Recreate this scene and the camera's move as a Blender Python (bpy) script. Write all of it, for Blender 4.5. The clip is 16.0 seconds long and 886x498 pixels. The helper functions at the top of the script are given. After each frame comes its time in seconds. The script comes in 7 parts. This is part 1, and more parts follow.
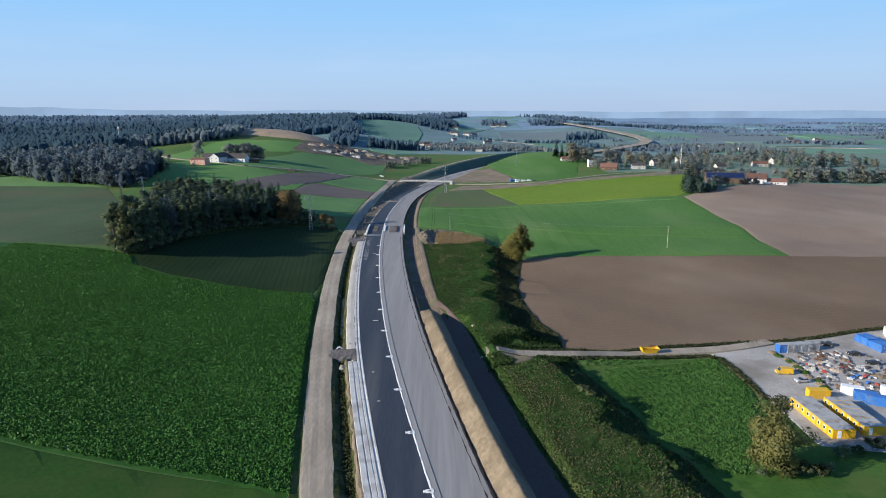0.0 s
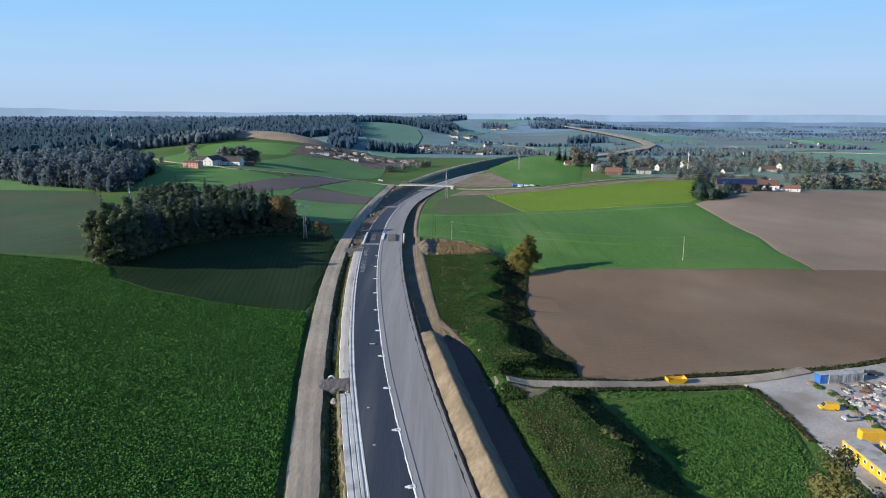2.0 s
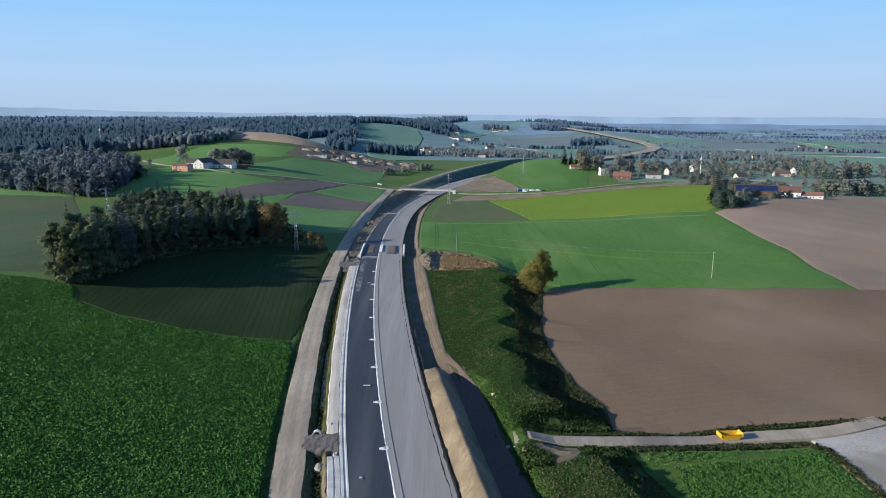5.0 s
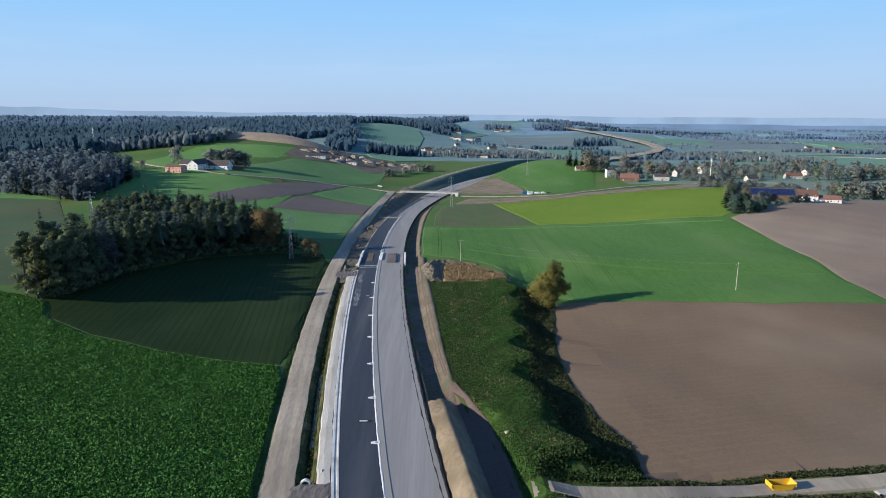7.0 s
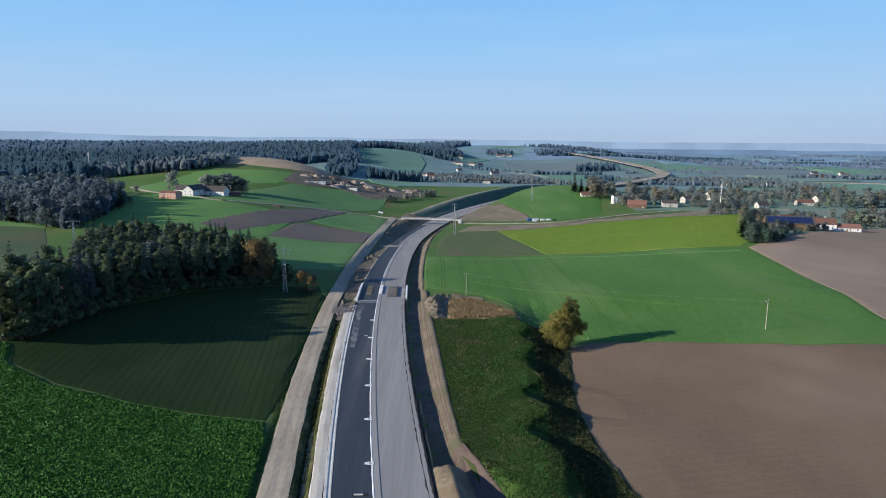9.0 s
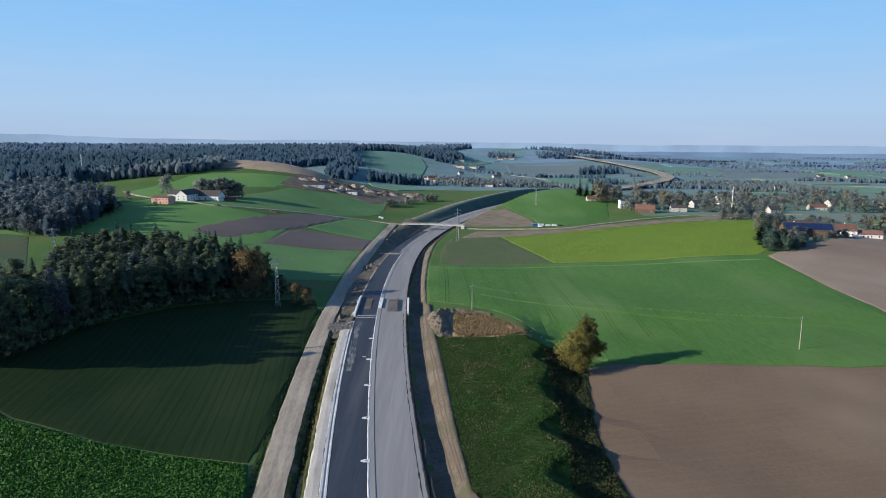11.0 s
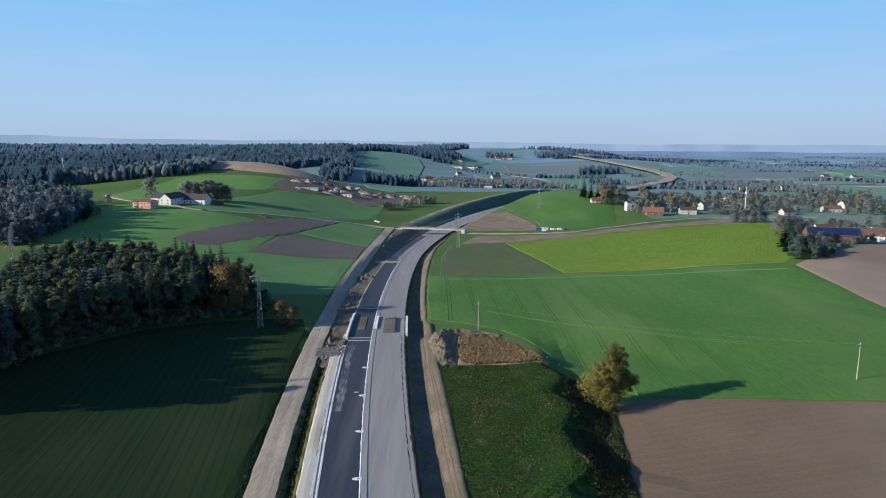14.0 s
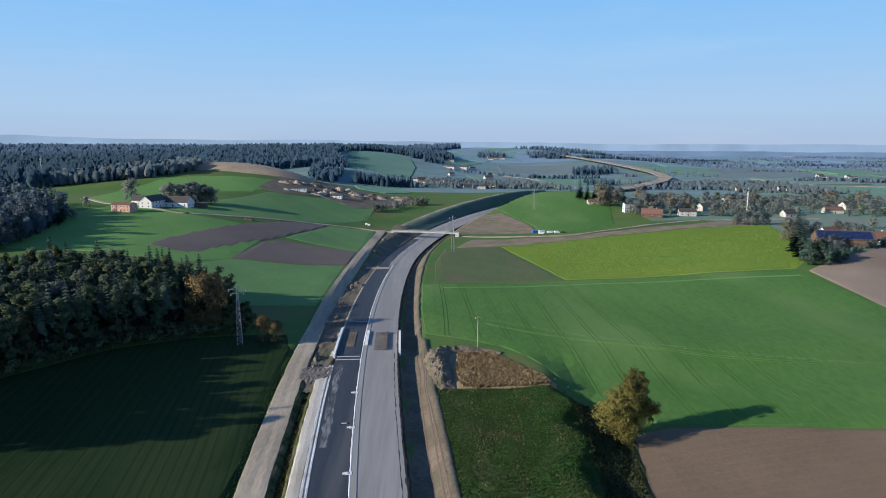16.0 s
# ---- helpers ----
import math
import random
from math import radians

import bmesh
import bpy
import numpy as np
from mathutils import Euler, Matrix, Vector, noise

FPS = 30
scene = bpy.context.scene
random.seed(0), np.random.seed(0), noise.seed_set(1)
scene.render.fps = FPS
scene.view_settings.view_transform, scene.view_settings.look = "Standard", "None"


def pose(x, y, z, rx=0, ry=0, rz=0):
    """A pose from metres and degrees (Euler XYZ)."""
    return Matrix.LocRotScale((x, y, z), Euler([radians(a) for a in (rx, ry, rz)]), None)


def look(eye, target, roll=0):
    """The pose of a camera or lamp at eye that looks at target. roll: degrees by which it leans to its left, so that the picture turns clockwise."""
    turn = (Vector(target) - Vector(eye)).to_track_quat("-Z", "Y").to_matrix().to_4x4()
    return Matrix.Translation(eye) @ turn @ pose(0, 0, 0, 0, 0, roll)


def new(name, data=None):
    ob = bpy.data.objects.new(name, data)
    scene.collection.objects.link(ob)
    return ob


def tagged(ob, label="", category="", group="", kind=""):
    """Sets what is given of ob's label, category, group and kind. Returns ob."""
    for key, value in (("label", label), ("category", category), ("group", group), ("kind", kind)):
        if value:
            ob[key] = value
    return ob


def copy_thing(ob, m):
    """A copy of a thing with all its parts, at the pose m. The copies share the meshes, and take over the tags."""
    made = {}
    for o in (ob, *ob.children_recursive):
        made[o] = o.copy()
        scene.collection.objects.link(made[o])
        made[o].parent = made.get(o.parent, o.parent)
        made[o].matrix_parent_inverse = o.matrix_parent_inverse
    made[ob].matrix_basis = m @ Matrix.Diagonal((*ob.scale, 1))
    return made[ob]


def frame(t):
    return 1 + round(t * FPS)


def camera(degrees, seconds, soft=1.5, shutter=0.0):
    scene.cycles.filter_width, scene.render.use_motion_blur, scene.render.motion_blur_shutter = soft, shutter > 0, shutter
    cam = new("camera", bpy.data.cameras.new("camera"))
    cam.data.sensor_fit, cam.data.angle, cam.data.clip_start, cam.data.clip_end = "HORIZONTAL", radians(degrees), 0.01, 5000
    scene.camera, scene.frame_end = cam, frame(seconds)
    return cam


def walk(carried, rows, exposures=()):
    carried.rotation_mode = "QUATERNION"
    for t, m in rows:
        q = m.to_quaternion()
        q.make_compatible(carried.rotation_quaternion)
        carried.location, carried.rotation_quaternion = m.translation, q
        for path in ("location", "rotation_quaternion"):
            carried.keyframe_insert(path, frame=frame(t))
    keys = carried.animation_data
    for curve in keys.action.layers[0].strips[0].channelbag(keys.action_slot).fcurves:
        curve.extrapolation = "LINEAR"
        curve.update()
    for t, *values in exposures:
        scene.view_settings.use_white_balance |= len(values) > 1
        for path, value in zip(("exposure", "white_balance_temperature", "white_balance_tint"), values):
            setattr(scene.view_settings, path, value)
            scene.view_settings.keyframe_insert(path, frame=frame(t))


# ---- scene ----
cam = camera(70.0, 16.0, 1.0)
# seconds, yaw, pitch, roll; the flight itself is level and straight at an even pace
TURNS = [
    (0.0, -0.93, -12.30, -0.45), (1.0, -0.98, -12.22, -0.36), (2.0, -1.02, -12.08, -0.20), (3.0, -1.06, -12.00, -0.08),
    (4.0, -1.08, -11.97, 0.0), (6.5, -1.05, -12.00, 0.05), (7.5, -0.98, -11.97, 0.15), (8.0, -0.94, -11.72, 0.18),
    (8.5, -0.92, -11.07, 0.20), (8.8, -0.92, -10.25, 0.20), (9.0, -0.92, -9.82, 0.18), (9.3, -0.91, -9.62, 0.17),
    (10.0, -0.88, -9.58, 0.17), (11.5, -0.85, -9.58, 0.15), (12.5, -0.88, -9.58, 0.10), (13.0, -0.96, -9.60, 0.05),
    (13.5, -1.05, -9.60, 0.03), (14.0, -1.16, -9.60, 0.02), (14.5, -1.27, -9.61, 0.02), (15.0, -1.40, -9.61, 0.02),
    (15.5, -1.62, -9.61, 0.02), (16.0, -1.95, -9.62, 0.0),
]
walk(cam, [(t, pose(4.58 - 0.596 * t - 0.0041 * t * t, 8.82 + 11.38 * t, 80.35 + 0.072 * t, 90 + p, 0, a) @ pose(0, 0, 0, 0, 0, r)) for t, a, p, r in TURNS],
     exposures=((0.0, 0.16), (7.8, 0.16), (9.3, 0.06), (16.0, 0.06)))
# world, sun and exposure
SUN_EL, SUN_AZ = 20.0, math.atan2(-0.955, -0.297)
world = bpy.data.worlds.new("sky")
scene.world = world
world.use_nodes = True
wn, wl = world.node_tree.nodes, world.node_tree.links
sky = wn.new("ShaderNodeTexSky")
sky.sky_type, sky.sun_disc = "NISHITA", False
sky.sun_elevation, sky.sun_rotation = radians(SUN_EL), SUN_AZ
sky.altitude, sky.air_density, sky.dust_density, sky.ozone_density = 500, 1.0, 0.1, 5.0
tint = wn.new("ShaderNodeMixRGB")
tint.blend_type = "MULTIPLY"
tint.inputs[0].default_value, tint.inputs[2].default_value = 1.0, (0.92, 1.02, 1.16, 1)
wl.new(sky.outputs[0], tint.inputs[1])
# pale blue air low over the horizon, with a breath of thin cirrus
tex, sep = wn.new("ShaderNodeTexCoord"), wn.new("ShaderNodeSeparateXYZ")
wl.new(tex.outputs["Generated"], sep.inputs[0])
ramp = wn.new("ShaderNodeValToRGB")
for _ in range(2):
    ramp.color_ramp.elements.new(0.5)
for e, (at, col) in zip(ramp.color_ramp.elements, ((0.0, (0.40, 0.52, 0.71)), (0.05, (0.40, 0.58, 0.81)), (0.14, (0.29, 0.55, 0.88)), (0.26, (0.19, 0.47, 0.88)))):
    e.position, e.color = at, (*col, 1)
wl.new(sep.outputs["Z"], ramp.inputs[0])
lift = wn.new("ShaderNodeMixRGB")
lift.blend_type, lift.inputs[0].default_value, lift.inputs[2].default_value = "MULTIPLY", 1.0, (6.64, 6.64, 6.64, 1)
wl.new(ramp.outputs[0], lift.inputs[1])
smap, cloud, cr = wn.new("ShaderNodeMapping"), wn.new("ShaderNodeTexNoise"), wn.new("ShaderNodeMapRange")
smap.inputs["Scale"].default_value, smap.inputs["Rotation"].default_value = (1.2, 1.2, 9), (0.12, 0.1, 0)
cloud.inputs["Scale"].default_value, cloud.inputs["Detail"].default_value = 2.2, 5
cr.inputs[1].default_value, cr.inputs[2].default_value, cr.inputs[3].default_value, cr.inputs[4].default_value = 0.52, 0.8, 0.0, 0.16
wl.new(tex.outputs["Generated"], smap.inputs[0])
wl.new(smap.outputs[0], cloud.inputs["Vector"])
wl.new(cloud.outputs["Fac"], cr.inputs[0])
veil = wn.new("ShaderNodeMixRGB")
veil.inputs[2].default_value = (4.2, 5.0, 5.9, 1)
wl.new(cr.outputs[0], veil.inputs[0])
wl.new(lift.outputs[0], veil.inputs[1])
low = wn.new("ShaderNodeMapRange")
low.interpolation_type = "SMOOTHSTEP"
low.inputs[1].default_value, low.inputs[2].default_value = 0.2, 0.5
low.inputs[3].default_value, low.inputs[4].default_value = 1.0, 0.0
wl.new(sep.outputs["Z"], low.inputs[0])
air = wn.new("ShaderNodeMixRGB")
wl.new(low.outputs[0], air.inputs[0])
wl.new(tint.outputs[0], air.inputs[1])
wl.new(veil.outputs[0], air.inputs[2])
wl.new(air.outputs[0], wn["Background"].inputs[0])
wn["Background"].inputs[1].default_value = 0.15
sun = new("sun", bpy.data.lights.new("sun", "SUN"))
sun.data.energy, sun.data.angle, sun.data.color = 6.5, radians(0.6), (1.0, 0.91, 0.77)
sun.matrix_world = look((400 * math.sin(SUN_AZ), 400 * math.cos(SUN_AZ), 400 * math.tan(radians(SUN_EL))), (0, 0, 0))
scene.view_settings.exposure = 0.0


# ---- materials ----
def lin(r, g, b):
    return (r, g, b, 1.0)


def material(name, a, b, scale=0.3, fine=3.0, rough=0.9, relief=0.3, stretch=(1, 1, 1), third=None, third_scale=0.03,
             vary=0.0, metal=0.0, sheen=0.0, spec=0.3, low=0.35, high=0.65, turn=0.0):
    """Two colours mixed by noise at two scales, with stains of a third, fine relief and a change from piece to piece."""
    m = bpy.data.materials.new(name)
    m.use_nodes = True
    n, l = m.node_tree.nodes, m.node_tree.links
    p = n["Principled BSDF"]
    geo = n.new("ShaderNodeNewGeometry")
    mp = n.new("ShaderNodeMapping")
    mp.inputs["Scale"].default_value = stretch
    mp.inputs["Rotation"].default_value = (0, 0, radians(turn))
    l.new(geo.outputs["Position"], mp.inputs["Vector"])
    big, small = n.new("ShaderNodeTexNoise"), n.new("ShaderNodeTexNoise")
    for tex, s, d in ((big, scale, 4), (small, fine, 3)):
        tex.inputs["Scale"].default_value, tex.inputs["Detail"].default_value = s, d
        l.new(mp.outputs[0], tex.inputs["Vector"])
    add = n.new("ShaderNodeMath")
    add.operation = "MULTIPLY_ADD"
    add.inputs[1].default_value, add.inputs[2].default_value = 0.45, 0.0
    l.new(small.outputs["Fac"], add.inputs[0])
    mixf = n.new("ShaderNodeMath")
    mixf.operation = "MULTIPLY_ADD"
    mixf.inputs[1].default_value = 0.55
    l.new(big.outputs["Fac"], mixf.inputs[0])
    l.new(add.outputs[0], mixf.inputs[2])
    ramp = n.new("ShaderNodeValToRGB")
    ramp.color_ramp.elements[0].position, ramp.color_ramp.elements[1].position = low, high
    ramp.color_ramp.elements[0].color, ramp.color_ramp.elements[1].color = lin(*a), lin(*b)
    l.new(mixf.outputs[0], ramp.inputs[0])
    out = ramp.outputs[0]
    if third:
        st = n.new("ShaderNodeTexNoise")
        st.inputs["Scale"].default_value, st.inputs["Detail"].default_value = third_scale, 5
        l.new(mp.outputs[0], st.inputs["Vector"])
        r2 = n.new("ShaderNodeValToRGB")
        r2.color_ramp.elements[0].position, r2.color_ramp.elements[1].position = 0.5, 0.68
        l.new(st.outputs["Fac"], r2.inputs[0])
        mx = n.new("ShaderNodeMixRGB")
        mx.inputs[2].default_value = lin(*third)
        l.new(r2.outputs[0], mx.inputs[0])
        l.new(out, mx.inputs[1])
        out = mx.outputs[0]
    if vary:
        info = n.new("ShaderNodeObjectInfo")
        mr = n.new("ShaderNodeMapRange")
        mr.inputs[3].default_value, mr.inputs[4].default_value = 1 - vary, 1 + vary
        l.new(info.outputs["Random"], mr.inputs[0])
        hs = n.new("ShaderNodeHueSaturation")
        l.new(mr.outputs[0], hs.inputs["Value"])
        l.new(out, hs.inputs["Color"])
        out = hs.outputs[0]
    l.new(out, p.inputs["Base Color"])
    p.inputs["Roughness"].default_value, p.inputs["Metallic"].default_value = rough, metal
    # the blue sheen imitates haze on surfaces seen at a low angle
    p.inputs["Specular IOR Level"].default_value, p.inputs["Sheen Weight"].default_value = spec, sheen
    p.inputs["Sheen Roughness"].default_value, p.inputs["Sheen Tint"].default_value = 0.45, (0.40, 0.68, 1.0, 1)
    if relief:
        bp = n.new("ShaderNodeBump")
        bp.inputs["Strength"].default_value, bp.inputs["Distance"].default_value = relief, 0.3
        l.new(mixf.outputs[0], bp.inputs["Height"])
        l.new(bp.outputs[0], p.inputs["Normal"])
    return m


def lined(m, angle, gap, width, colour, amount=0.6, wander=0.6):
    """Adds parallel wheel lines or drill rows, gap metres apart, running at that angle from north."""
    n, l = m.node_tree.nodes, m.node_tree.links
    p = n["Principled BSDF"]
    src = p.inputs["Base Color"].links[0].from_socket
    geo, mp = n.new("ShaderNodeNewGeometry"), n.new("ShaderNodeMapping")
    mp.inputs["Rotation"].default_value = (0, 0, radians(angle))
    l.new(geo.outputs["Position"], mp.inputs["Vector"])
    w = n.new("ShaderNodeTexWave")
    w.inputs["Scale"].default_value = math.pi / 10 / gap
    w.inputs["Distortion"].default_value, w.inputs["Detail"].default_value = wander, 2
    w.inputs["Detail Scale"].default_value = 0.05
    l.new(mp.outputs[0], w.inputs["Vector"])
    r = n.new("ShaderNodeValToRGB")
    r.color_ramp.elements[0].position, r.color_ramp.elements[1].position = 1 - width, 1.0
    r.color_ramp.elements[1].color = (amount, amount, amount, 1)
    l.new(w.outputs["Fac"], r.inputs[0])
    mx = n.new("ShaderNodeMixRGB")
    mx.inputs[2].default_value = lin(*colour)
    l.new(r.outputs[0], mx.inputs[0])
    l.new(src, mx.inputs[1])
    l.new(mx.outputs[0], p.inputs["Base Color"])
    return m


def leafy(name, a, b, vary=0.25, rough=0.7, through_leaf=0.25, sheen=0.0, island=0.0):
    m = material(name, a, b, 0.5, 2.5, rough, 0, vary=vary, spec=0.2, sheen=sheen)
    n, l = m.node_tree.nodes, m.node_tree.links
    p = n["Principled BSDF"]
    if island:
        geo, mr, hs = n.new("ShaderNodeNewGeometry"), n.new("ShaderNodeMapRange"), n.new("ShaderNodeHueSaturation")
        mr.inputs[3].default_value, mr.inputs[4].default_value = 1 - island, 1 + island
        l.new(geo.outputs["Random Per Island"], mr.inputs[0])
        l.new(mr.outputs[0], hs.inputs["Value"])
        l.new(p.inputs["Base Color"].links[0].from_socket, hs.inputs["Color"])
        l.new(hs.outputs[0], p.inputs["Base Color"])
    tr, mix = n.new("ShaderNodeBsdfTranslucent"), n.new("ShaderNodeMixShader")
    l.new(p.inputs["Base Color"].links[0].from_socket, tr.inputs[0])
    mix.inputs[0].default_value = through_leaf
    l.new(p.outputs[0], mix.inputs[1])
    l.new(tr.outputs[0], mix.inputs[2])
    l.new(mix.outputs[0], n["Material Output"].inputs[0])
    return m


